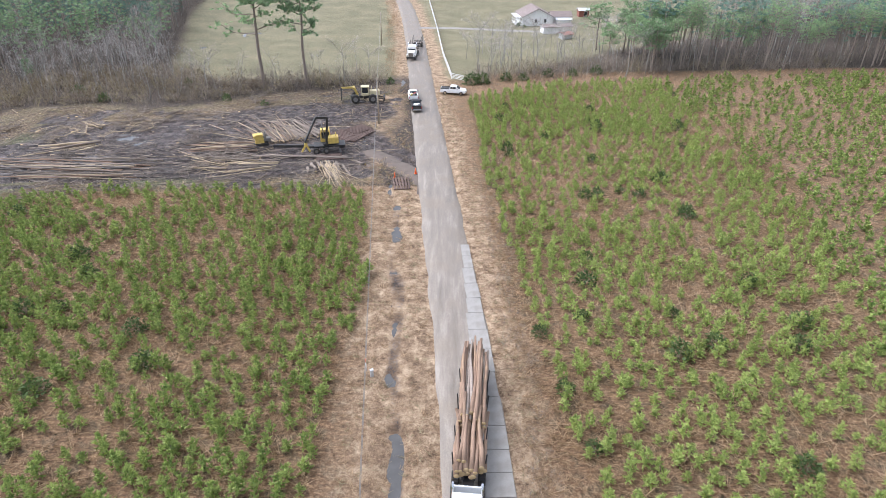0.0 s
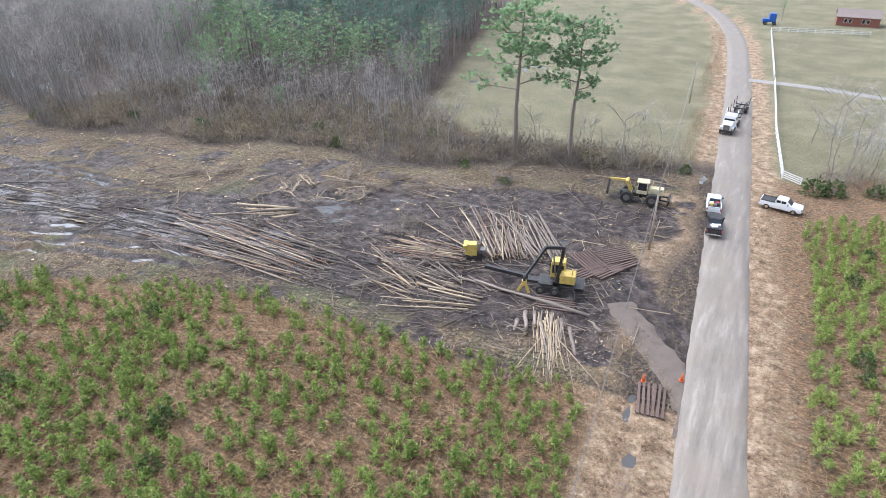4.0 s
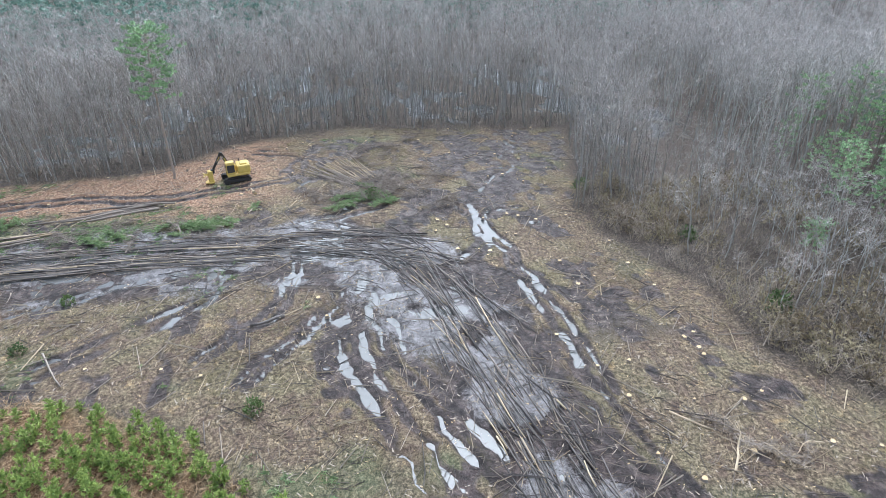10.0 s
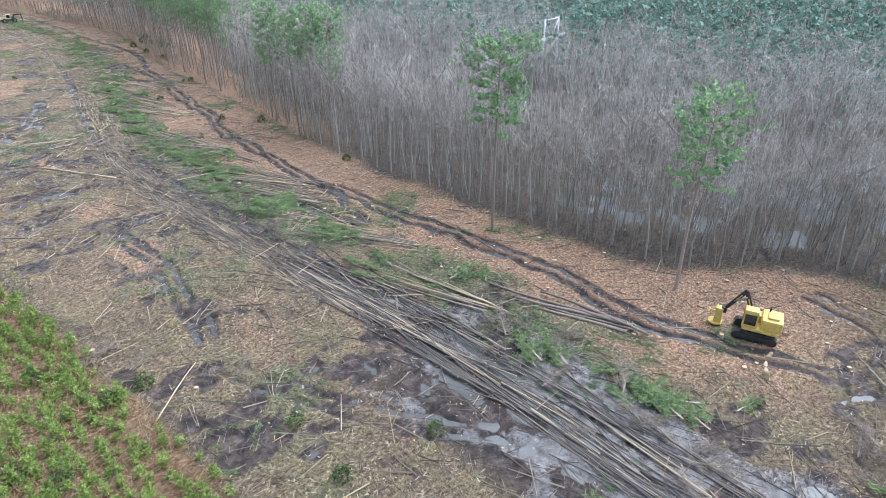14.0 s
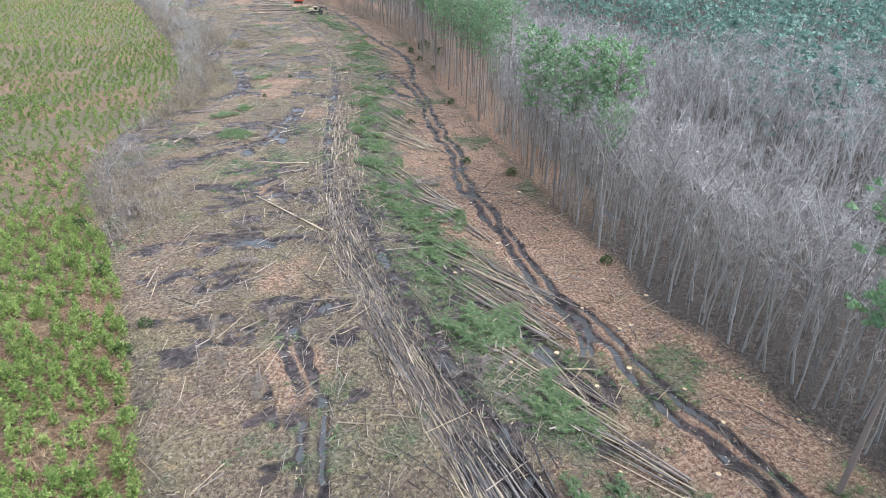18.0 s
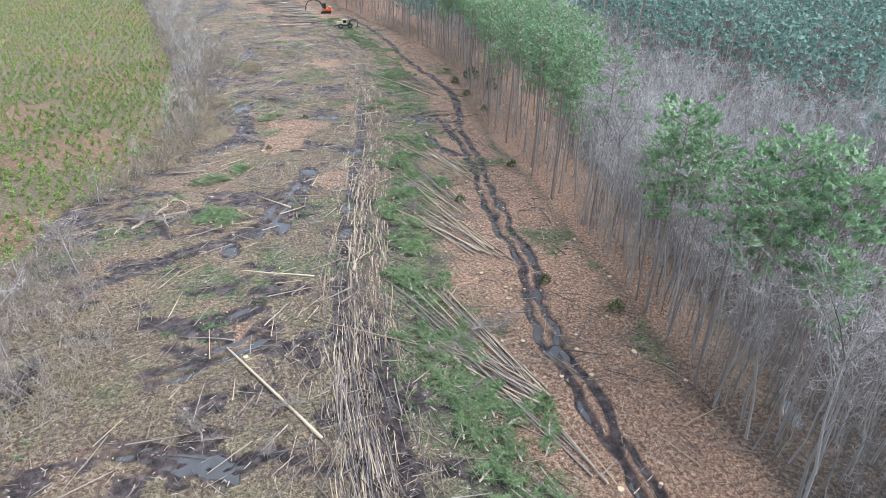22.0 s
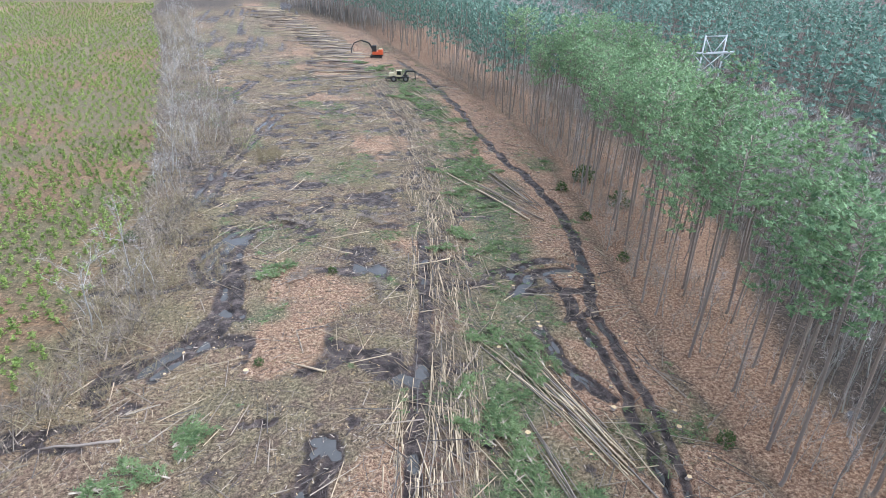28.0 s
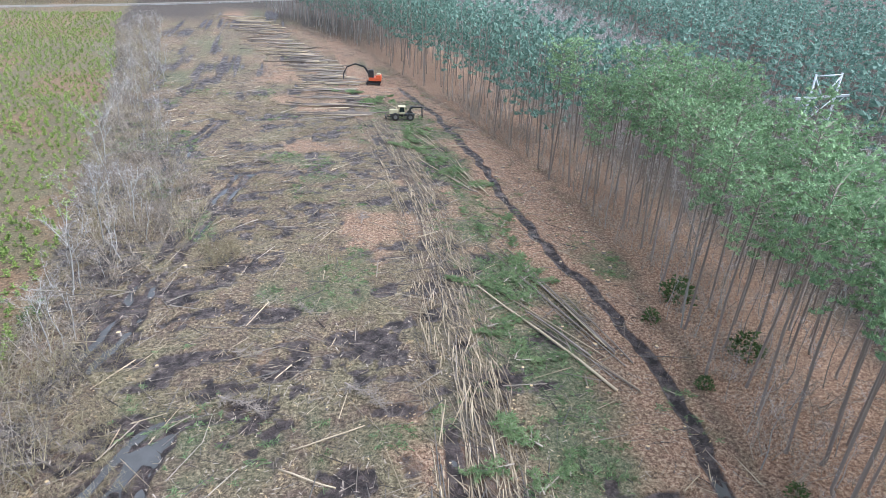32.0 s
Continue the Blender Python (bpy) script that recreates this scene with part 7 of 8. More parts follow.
def rail_fence(pts, label, rails=4, gap=2.4, mat=None, h=1.25):
    e = thing("rail_fence", label, "fence")
    for (ax, ay), (bx_, by) in zip(pts[:-1], pts[1:]):
        ln = math.hypot(bx_ - ax, by - ay)
        n = max(1, round(ln / gap))
        ang = math.degrees(math.atan2(by - ay, bx_ - ax))
        for i in range(n + 1):
            t = i / n
            part("post", bx(0.12, 0.12, h + 0.08, bevel=0.01), mat or M_WHITE, e, m=pose(ax + (bx_ - ax) * t, ay + (by - ay) * t, 0, 0, 0, ang))
        for k in range(rails):
            part("rail", bx(ln, 0.04, 0.13, bevel=0.01), mat or M_WHITE, e, m=pose((ax + bx_) / 2, (ay + by) / 2, 0.22 + k * (h - 0.3) / max(1, rails - 1), 0, 0, ang))
    return e


rail_fence([(4.2, 141.5), (1.6, 143.5), (-0.4, 165.4), (-2.6, 202.5)], "white painted rail fence along the road")
rail_fence([(-2.9, 207), (-7, 266)], "white painted rail fence along the road")
rail_fence([(-7, 267), (20, 272.7)], "white painted rail fence in front of the brick house", 3)


def utility_pole(x, y, h, lean=0.0):
    e = thing("utility_pole", "weathered wooden utility pole beside the road", "utility pole", "roadside poles", m=pose(x, y, -0.1, lean, 0, 0))
    part("pole", cy(0.15, h + 0.1, r2=0.1, n=10), M_POLEWOOD, e)
    part("insulator", cy(0.06, 0.2, 0, 0, h + 0.05, n=8), M_STEEL, e)
    part("transformer_bracket", bx(0.3, 0.1, 0.12, 0.15, 0, h - 0.5), M_STEEL, e)


POLES = [(-12.1, 111.8, 8.6), (-1.5, -14, 8.6), (-17.5, 178, 8.6)]
for px, py, ph in POLES:
    utility_pole(px, py, ph)


def wire(a, c, sag, r=0.018):
    s, n = Shape(), 14
    t = np.linspace(0, 1, n)[:, None]
    p = np.array(a) * (1 - t) + np.array(c) * t
    p[:, 2] -= (4 * t * (1 - t)).ravel() * sag
    s.tube(p, np.full(n, r), 4)
    return s


wires = thing("roadside_wires", "two thin wires strung between roadside poles", "cable")
for p0, p1 in ((POLES[1], POLES[0]), (POLES[0], POLES[2])):
    for dz in (0.1, -0.6):
        o = new("wire", wire((p0[0], p0[1], p0[2] + dz), (p1[0], p1[1], p1[2] + dz), 0.9).mesh("wire", [M_STEEL]))
        o.parent = wires


def tower(x, y, h, turn):
    e = thing("power_line_tower", "pale steel H-frame power line tower above the pines", "power tower", "power towers", m=pose(x, y, 0, 0, 0, turn))
    for s in (-1, 1):
        part("leg", rod((s * 3.0, 0, 0), (s * 3.0, 0, h), 0.24, 10, 0.16), M_GALV, e)
        part("brace", rod((s * 3.0, 0, h - 0.5), (s * 0.2, 0, h - 4.0), 0.12), M_GALV, e)
        part("brace", rod((s * 3.0, 0, h - 8.5), (s * -3.0, 0, h - 4.2), 0.1), M_GALV, e)
        part("knee", rod((s * 3.0, 0, h - 6), (s * 5.6, 0, h - 4.0), 0.09), M_GALV, e)
    part("cross_arm", bx(12.4, 0.35, 0.4, 0, 0, h - 4.2, bevel=0.03), M_GALV, e)
    part("tie_bar", rod((-3, 0, h - 0.3), (3, 0, h - 0.3), 0.09), M_GALV, e)
    for xx in (-5.8, 0, 5.8):
        part("insulator", cy(0.1, 1.6, xx, 0, h - 5.8, n=8), M_STEEL, e)


T0, T1, T2 = (-220.3, -192.7), (-200.0, -10.0), (-246, -420)
for tx, ty in (T0, T1, T2):
    tower(tx, ty, 21.0, 6)
lines = thing("power_lines", "thin power line cables strung above the trees", "cable")
for a, c in ((T1, T0), (T0, T2)):
    for k, z in ((-5.8, 15.2), (0, 15.2), (5.8, 15.2), (-3, 21), (3, 21)):
        o = new("cable", wire((a[0] + k, a[1], z), (c[0] + k, c[1], z), 3.2, 0.04).mesh("cable", [M_STEEL]))
        o.parent = lines

for cx, cy_ in ((-7.4, 86.9), (-4.3, 88.6)):
    e = thing("traffic_cone", "orange traffic cone at the muddy site entrance", "traffic cone", "cones at the entrance", m=pose(cx, cy_, 0.02))
    part("base", bx(0.42, 0.42, 0.05, bevel=0.01), M_CONE, e)
    part("cone", cy(0.17, 0.85, 0, 0, 0.05, r2=0.03), M_CONE, e)


def timber_mat(x, y, turn, n=7, ln=4.2, label="dark timber access mat of spaced planks lying in mud"):
    z = max(float(ground_z(x, y)[0]), -0.1)
    e = thing("timber_mat", label, "timber mat", "access mats", m=pose(x, y, z + 0.02, 0, 0, turn))
    for i in range(n):
        part("plank", bx(ln, 0.24, 0.12, 0, (i - (n - 1) / 2) * 0.42, 0.12, bevel=0.015), M_MAT, e)
    for s in (-1, 0, 1):
        part("bearer", bx(0.22, n * 0.42, 0.12, s * ln * 0.42, 0, 0, bevel=0.015), M_MAT, e)


for a in ((-6.7, 84.6, 100, 4), (-5.6, 84.7, 97, 3), (-17.9, 105.6, -40, 8), (-15.4, 108.0, 48, 8), (-17.3, 102.9, 60, 5), (-15.5, 104.4, 62, 6), (-14.2, 106.4, 55, 5), (-18.6, 95.0, 12, 6)):
    timber_mat(*a)
sg = thing("road_sign", "grey back of a diamond road sign on two posts", "road sign", m=pose(-9.1, 133.3, 0, 0, 0, 6))
part("panel", bx(0.75, 0.03, 0.75, 0, 0, 0, bevel=0.02), M_GALV, sg, m=pose(0, 0, 1.5, 0, 45, 0))
part("post", rod((0, 0.03, 0), (0, 0.03, 2.3), 0.03), M_STEEL, sg)
part("plate", bx(0.5, 0.03, 0.35, 0, 0, 1.0, bevel=0.01), M_WHITE, sg)
mk = thing("marker_post", "white buried-cable marker post with an orange top", "marker post", m=pose(-6.9, 43.5, -0.1))
part("post", cy(0.05, 1.1), M_WHITE, mk)
part("cap", cy(0.055, 0.35, 0, 0, 1.1), M_CONE, mk)
pd = tagged(part("cable_pedestal", join(bx(0.28, 0.25, 0.75, bevel=0.04), bx(0.32, 0.29, 0.1, 0, 0, 0.75, bevel=0.03)), M_GALV, None, "", pose(-6.3, 42.8, -0.1, 0, 0, 20)), "pale green-grey cable pedestal beside the ditch", "utility box")


# concrete edge slabs along the road's east side
sl = thing("concrete_lane", "cracked pale concrete slabs along the road's edge", "pavement", kind="structure")
rs2 = np.random.RandomState(5)
yy = 14.0
rp = np.array(ROAD_MID)
while yy < 66:
    ln = rs2.uniform(2.2, 3.4)
    wdt = float(np.interp(yy, [14, 45, 64], [2.6, 2.0, 1.0]))
    ym = yy + ln / 2
    mid = np.interp(ym, rp[:, 1], rp[:, 0])
    slope = (np.interp(ym + 1, rp[:, 1], rp[:, 0]) - np.interp(ym - 1, rp[:, 1], rp[:, 0])) / 2
    part("slab", bx(wdt + rs2.uniform(-0.06, 0.06), ln - 0.05, 0.14, bevel=0.02), M_SLAB, sl, m=pose(mid + 2.72 - wdt / 2 + rs2.uniform(-0.05, 0.05), ym, -0.045 + rs2.uniform(-0.008, 0.012), 0, 0.6, -math.degrees(math.atan(slope)) + rs2.normal() * 0.6))
    yy += ln
drive = smooth_line([(-8.0, 202.5), (5.6, 202.3), (17.8, 199.3), (30, 198)])
dp = np.array(drive)
V = np.vstack([np.column_stack([dp[:, 0], dp[:, 1] + o, np.full(len(dp), 0.06)]) for o in (-1.4, 1.4)])
n = len(dp)
i = np.arange(n - 1)
tagged(new("driveway", np_mesh("driveway", V, [np.stack([i, i + 1, i + 1 + n, i + n], -1)], [M_SLAB])), "pale gravel driveway to the white house", "driveway", kind="structure")
fr = smooth_line([(140, -440), (20, -462), (-62, -481), (-122, -503), (-260, -540)])
fp = np.array(fr)
V = np.vstack([np.column_stack([fp[:, 0], fp[:, 1] + o, np.full(len(fp), 0.2)]) for o in (-3.2, 3.2)])
n = len(fp)
i = np.arange(n - 1)
tagged(new("far_road", np_mesh("far_road", V, [np.stack([i, i + n, i + 1 + n, i + 1], -1)], [M_ROAD])), "pale distant highway beyond the clearing", "road", kind="structure")
rail_fence([(-118, -494), (-62, -475), (0, -461)], "pale guard rail along the distant highway", 1, 6, M_GALV, 0.8)


# ---- stumps, brush, shrubs ----
def stump_mesh(seed):
    rng = np.random.RandomState(seed)
    n = 12
    a = np.linspace(0, 2 * np.pi, n, endpoint=False)
    V, q = [], []
    for z, r in ((-0.1, 1.45), (0.05, 1.15), (0.28, 1.0)):
        rr = r * (1 + 0.12 * np.sin(a * 3 + rng.uniform(0, 6)) * (1.5 - z * 3)) * rng.uniform(0.95, 1.05, n)
        V.append(np.column_stack([np.cos(a) * rr, np.sin(a) * rr, np.full(n, z) + (rng.uniform(-0.02, 0.03, n) if z > 0.2 else 0)]))
    V = np.vstack(V + [np.array([[0, 0, 0.3]])])
    i = np.arange(3 * n).reshape(3, n)
    j = np.roll(i, -1, 1)
    q = np.stack([i[:-1], j[:-1], j[1:], i[1:]], -1).reshape(-1, 4)
    t = np.array([(i[2, k], j[2, k], 3 * n) for k in range(n)])
    return np_mesh("stump", V, [q, t], [M_PBARK, M_CUT], np.concatenate([np.zeros(len(q)), np.ones(n)]), False)


STUMPS = [stump_mesh(700 + k) for k in range(5)]
rb = np.random.RandomState(31)
x, y = in_clearing(3000, rb, -215, 118, lambda a, b: (to_line(a, b, LOG_ROAD)[0] > 6) & ((a < -60) | (b > 100)))
wd, _ = to_line(x, y, WOOD_EDGE)
order = np.argsort(rb.uniform(0, 1, len(x)) + np.where(wd < 22, -0.45, 0))[:290]
for k in order:
    r = rb.uniform(0.12, 0.27)
    ob = new("stump", STUMPS[int(rb.randint(5))])
    ob.matrix_basis = pose(x[k], y[k], max(float(ground_z(x[k], y[k])[0]), -0.12), 0, 0, rb.uniform(0, 360)) @ Matrix.Diagonal((r, r, rb.uniform(0.6, 1.1), 1))
    tagged(ob, "fresh low tree stump with a pale yellow cut", "stump", "stumps in the clearing")


def chips(name, n, mat, label, seed, lo, hi, smin=0.08, smax=0.25):
    """Flat splinters lying on the ground."""
    rng = np.random.RandomState(seed)
    x, y = in_clearing(n, rng, lo, hi, lambda a, b: fbm(a, b, 4.5, 3, seed) > 0.52)
    m = len(x)
    a = rng.uniform(0, 6.3, m)
    l, w = rng.uniform(smin, smax, m), rng.uniform(0.03, 0.07, m)
    z = ground_z(x, y) + 0.03
    d, s = np.stack([np.cos(a), np.sin(a)], -1), np.stack([-np.sin(a), np.cos(a)], -1)
    c = np.stack([x, y], -1)
    pts = [c + d * (l * u)[:, None] + s * (w * v)[:, None] for u, v in ((-1, -1), (1, -0.7), (1.1, 0.6), (-0.8, 1))]
    tilt = rng.normal(size=m) * 0.05
    V = np.stack([np.column_stack([p, z + tilt * k]) for p, k in zip(pts, (-1, 1, 1.2, -0.6))], 1).reshape(-1, 3)
    tagged(new(name, np_mesh(name, V, [np.arange(4 * m).reshape(m, 4)], [mat])), label, "wood chips", kind="stuff")


chips("wood_chips", 36000, M_CUT, "pale wood chips and bark scraps on the ground", 51, -260, 135, 0.05, 0.15)
chips("bark_scraps", 50000, M_BRUSH, "brown bark scraps on the ground", 52, -260, 135, 0.1, 0.35)


def top_shape(seed, green, n_br=26, tufts=6, blades=6, w=0.026):
    """A felled tree top lying along x: stem, limbs and needles."""
    rng = np.random.RandomState(seed)
    s = Shape()
    ts = np.linspace(0, 1, 5)
    wave = np.cumsum(rng.normal(size=5)) * (0.015 if green else 0.075)
    stem = np.column_stack([ts, wave - wave[0], 0.17 + rng.uniform(-0.05, 0.06, 5) * (0.3 if green else 1.5)])
    s.tube(stem, [0.022, 0.019, 0.015, 0.010, 0.004], 5, 0)
    for i in range(n_br):
        t = rng.uniform(0.05, 1)
        p = np.array([t, np.interp(t, ts, stem[:, 1]), np.interp(t, ts, stem[:, 2])])
        a = rng.uniform(-1, 1) * 1.5
        ln = rng.uniform(0.15, 0.36) * (1.1 - 0.5 * t)
        d = np.array([0.65, math.sin(a) * 0.9, abs(math.cos(a)) * 0.45 - 0.08])
        d /= np.linalg.norm(d)
        k = p + d * ln * 0.5
        e = p + (d + rng.normal(size=3) * (0.1 if green else 0.35)) * ln
        e[2], k[2] = max(e[2], 0.02), max(k[2], 0.02)
        s.tube([p, k, e], [0.007, 0.005, 0.002], 3, 0)
        for j in range(tufts):
            c = p + (e - p) * rng.uniform(0.35, 1.1) + rng.normal(size=3) * 0.03
            c[2] = max(c[2], 0.015)
            dd = rng.normal(size=(blades, 3)) + d * 0.6 + [0, 0, 0.3]
            dd /= np.linalg.norm(dd, axis=1)[:, None]
            s.blades(np.tile(c, (blades, 1)), c + dd * rng.uniform(0.05, 0.15, (blades, 1)), np.full(blades, w if green else 0.009), 1 if green else 0, rng)
    return s


GREEN_TOPS = [top_shape(800 + k, True).mesh("cut_top", [M_BRUSH, M_SLASH]) for k in range(4)]
BARE_TOPS = [top_shape(820 + k, False, 30, 4, 5).mesh("bare_top", [M_LOG]) for k in range(4)]


def tops(meshes, places, label, category, name, size, group, flat=0.45):
    for px, py, ang in places:
        ob = new(name, meshes[int(rb.randint(4))])
        k = rb.uniform(*size)
        ob.matrix_basis = pose(px, py, max(float(ground_z(px, py)[0]), -0.12), 0, 0, ang) @ Matrix.Diagonal((k, k * rb.uniform(0.8, 1.1), k * flat, 1))
        tagged(ob, label, category, group)


gp = []
for x0, y0, x1, y1, n, w, k in BUNCH:
    a = math.degrees(math.atan2(y1 - y0, x1 - x0))
    for _ in range(4):
        t = rb.uniform(0.55, 1.0)
        gp.append((x0 + (x1 - x0) * t + rb.normal() * 1.3, y0 + (y1 - y0) * t + rb.normal() * 1.0, a + rb.normal() * 14))
for px, py, n, sp in ((-133, -38, 14, 2.6), (-130.5, -10.5, 9, 2.4), (-128.5, -24, 5, 2), (-134.2, -72, 10, 2.6), (-136, -86, 7, 3), (-109.5, -88, 9, 1.7), (-112.4, -105.5, 5, 1.6), (-135.8, 77, 5, 1.5), (-128.4, 43, 4, 2), (-131, 57, 5, 2), (-133, -62, 3, 2), (-135, 78, 4, 1.6), (-133.2, 23, 5, 2.2), (-129.4, 50.8, 4, 3), (-130.2, 58, 3, 2), (-130, -8, 3, 2), (-131.5, -38, 4, 2.4), (-131, 2, 4, 3), (-110, -88.5, 4, 2.0)) + ((-106, -89, 2, 1), (-140, -100, 6, 3), (-141, -108, 5, 3), (-145, -92, 3, 2), (-130.5, -47, 4, 2), (-148, -141, 6, 3.4), (-152, -155, 6, 3), (-156, -168, 6, 3), (-158, -185, 6, 3.5), (-159, -205, 6, 4), (-157, -228, 6, 4), (-152, -262, 4, 4), (-146, -275, 4, 2), (-104, -103, 2, 2), (-118, -137, 2, 1), (-138, 76, 3, 2)):
    for _ in range(n):
        gp.append((px + rb.normal() * sp * 0.6, py + rb.normal() * sp, 250 + rb.normal() * 40))
tops(GREEN_TOPS, gp, "green felled pine top lying in the slash", "cut tree top", "felled_pine", (2.6, 5.0), "felled green tops")
bp = []
for px, py, n, sp in ((-137, 80, 14, 3), (-142, 82, 12, 4), (-150, 80, 10, 4), (-158, 80, 8, 3), (-136, 72, 6, 2), (-134, 86, 8, 2.5), (-64, 102, 5, 3), (-57, 107, 5, 3), (-56.5, 111.5, 6, 3), (-40, 103, 6, 4), (-45, 98, 5, 4), (-36, 94, 6, 4), (-128, 46, 6, 4), (-127, 56, 6, 3), (-128, 35, 5, 4), (-100, -88, 4, 3)) + ((-127, -8, 5, 3), (-133, -48, 6, 3), (-138, -86, 6, 3), (-115, -40, 4, 6), (-105, -20, 4, 6), (-104, 10, 4, 5), (-121, -130, 4, 6), (-125, -165, 5, 8), (-130, -200, 6, 10), (-36, 122, 4, 3), (-48, 116, 4, 3), (-80, 108, 4, 4)):
    for _ in range(n):
        bp.append((px + rb.normal() * sp * 0.7, py + rb.normal() * sp, rb.uniform(0, 360)))
PALE_TOPS = [top_shape(840 + k, False, 14, 2, 3).mesh("bare_top", [M_PALE]) for k in range(4)]
pp = [(-63.3 + rb.normal() * 2, 102.4 + rb.normal() * 2, rb.uniform(0, 360)) for _ in range(4)] + [(-57 + rb.normal() * 3, 108 + rb.normal() * 3, rb.uniform(0, 360)) for _ in range(7)] + [(-78 + rb.normal() * 5, 104 + rb.normal() * 3, rb.uniform(0, 360)) for _ in range(4)] + [(-103 + rb.normal() * 4, -90 + rb.normal() * 4, rb.uniform(0, 360)) for _ in range(5)]
tops(PALE_TOPS, pp, "crooked pale leafless branch lying in the slash", "branch", "cut_branch", (3.0, 6.0), "crooked pale branches", 0.6)
tops(BARE_TOPS, bp, "leafless cut branch tangled in slash", "branch", "cut_branch", (2.5, 5.5), "cut brush", 0.55)

# low green litter beside the log road
s_l = []
for k in range(5):
    r, s = np.random.RandomState(900 + k), Shape()
    n = 12
    d = r.normal(size=(n, 3)) * [1, 1, 0.3]
    d /= np.linalg.norm(d, axis=1)[:, None]
    s.blades(r.normal(size=(n, 3)) * [0.3, 0.3, 0.03] + [0, 0, 0.08], r.normal(size=(n, 3)) * [0.3, 0.3, 0.03] + d * 0.2 + [0, 0, 0.12], np.full(n, 0.09), 0, r)
    s_l.append(s)
x, y = in_clearing(90000, rb, -290, 70)
g = zones(x, y)[1]["green"]
k = rb.uniform(0, 1, len(x)) < g * 0.75
x, y = x[k], y[k]
n = len(x)
tagged(new("needle_litter", set_out("needle_litter", s_l, x, y, ground_z(x, y), rb.uniform(0, 6.3, n), rb.uniform(0.6, 1.3, n), [M_SLASH], rb.randint(0, 5, n))), "green needle litter and twigs beside the log road", "forest slash", kind="stuff")

# tufts of dry grass and weeds left between the ruts
s_w = []
for k in range(5):
    r, s = np.random.RandomState(980 + k), Shape()
    d = r.normal(size=(8, 3)) * [0.6, 0.6, 0.15] + [0.2, 0, 0.5]
    s.blades(r.normal(size=(8, 3)) * [0.16, 0.16, 0], d * r.uniform(0.6, 1.3, (8, 1)), np.full(8, 0.055), 0, r)
    s_w.append(s)
x, y = in_clearing(120000, rb, -300, 125, lambda a, b: (fbm(a, b, 8, 4, 85) + rb.uniform(-0.1, 0.1, len(a)) > 0.55) & (to_line(a, b, LOG_ROAD)[0] > 5))
cov = zones(x, y)[1]
k = (cov["mud"] < 0.3) & (cov["slurry"] < 0.2) & (rb.uniform(0, 1, len(x)) > cov["straw"] * 0.8)
x, y = x[k], y[k]
n = len(x)
tagged(new("dry_weeds", set_out("dry_weeds", s_w, x, y, ground_z(x, y), 6.3 * fbm(x, y, 10, 2, 86) * 1.5 + rb.normal(size=n) * 0.6, rb.uniform(0.4, 1.0, n), [M_TAN], rb.randint(0, 5, n))), "tan dry grass and weeds left between the ruts", "dry grass", kind="stuff")

# thickets of leafless shrubs


def thicket_shape(seed, stems=6, twigs=46):
    """A loose leafless shrub one unit high: several thin leaning stems with fine twigs."""
    rng = np.random.RandomState(seed)
    s = Shape()
    for i in range(stems):
        a, lean = rng.uniform(0, 6.3), rng.uniform(0.15, 0.6)
        base = rng.normal(size=3) * [0.12, 0.12, 0]
        h = rng.uniform(0.6, 1.0)
        tip = base + np.array([math.cos(a) * lean, math.sin(a) * lean, h])
        s.blades([base], [tip], [0.022], 0, rng)
        n = twigs // stems
        u = rng.uniform(0.25, 1, n)[:, None]
        p = base + (tip - base) * u
        d = rng.normal(size=(n, 3)) * [0.8, 0.8, 0.4] + [0, 0, 0.5]
        d /= np.linalg.norm(d, axis=1)[:, None]
        s.blades(p, p + d * rng.uniform(0.15, 0.4, (n, 1)), np.full(n, 0.012), 0, rng)
    return s


THICK = [thicket_shape(930 + k) for k in range(6)]


def thicket(name, outline, step, h, label, seed, mat=None, keep=None):
    rng = np.random.RandomState(seed)
    x, y = spread(outline, step, rng, 0.5)
    g = fbm(x, y, 7, 3, seed)
    d, _ = to_line(x, y, list(outline) + list(outline[:1]))
    k = (g + np.clip(d / 6, 0, 0.35) + rng.uniform(-0.15, 0.15, len(x))) > 0.44
    x, y, g = x[k], y[k], g[k]
    n = len(x)
    hh = (h[0] + (h[1] - h[0]) * rng.uniform(0, 1, n) ** 1.5) * (0.6 + 0.8 * g)
    mats = [mat] if mat else [M_BRUSH, M_DARKBRUSH, M_TAN]
    pick = np.zeros(n, int) if mat else np.where(fbm(x, y, 11, 3, seed + 1) + rng.uniform(-0.2, 0.2, n) > 0.5, 1, rng.choice([0, 0, 2], n))
    for j, mt in enumerate(mats):
        q = pick == j
        if q.any():
            tagged(new(name, set_out(name, THICK, x[q], y[q], ground_z(x[q], y[q]) - 0.05, rng.uniform(0, 6.3, q.sum()), hh[q] * 1.15, [mt], rng.randint(0, 6, q.sum()), hh[q])), label, "shrubs", kind="stuff")


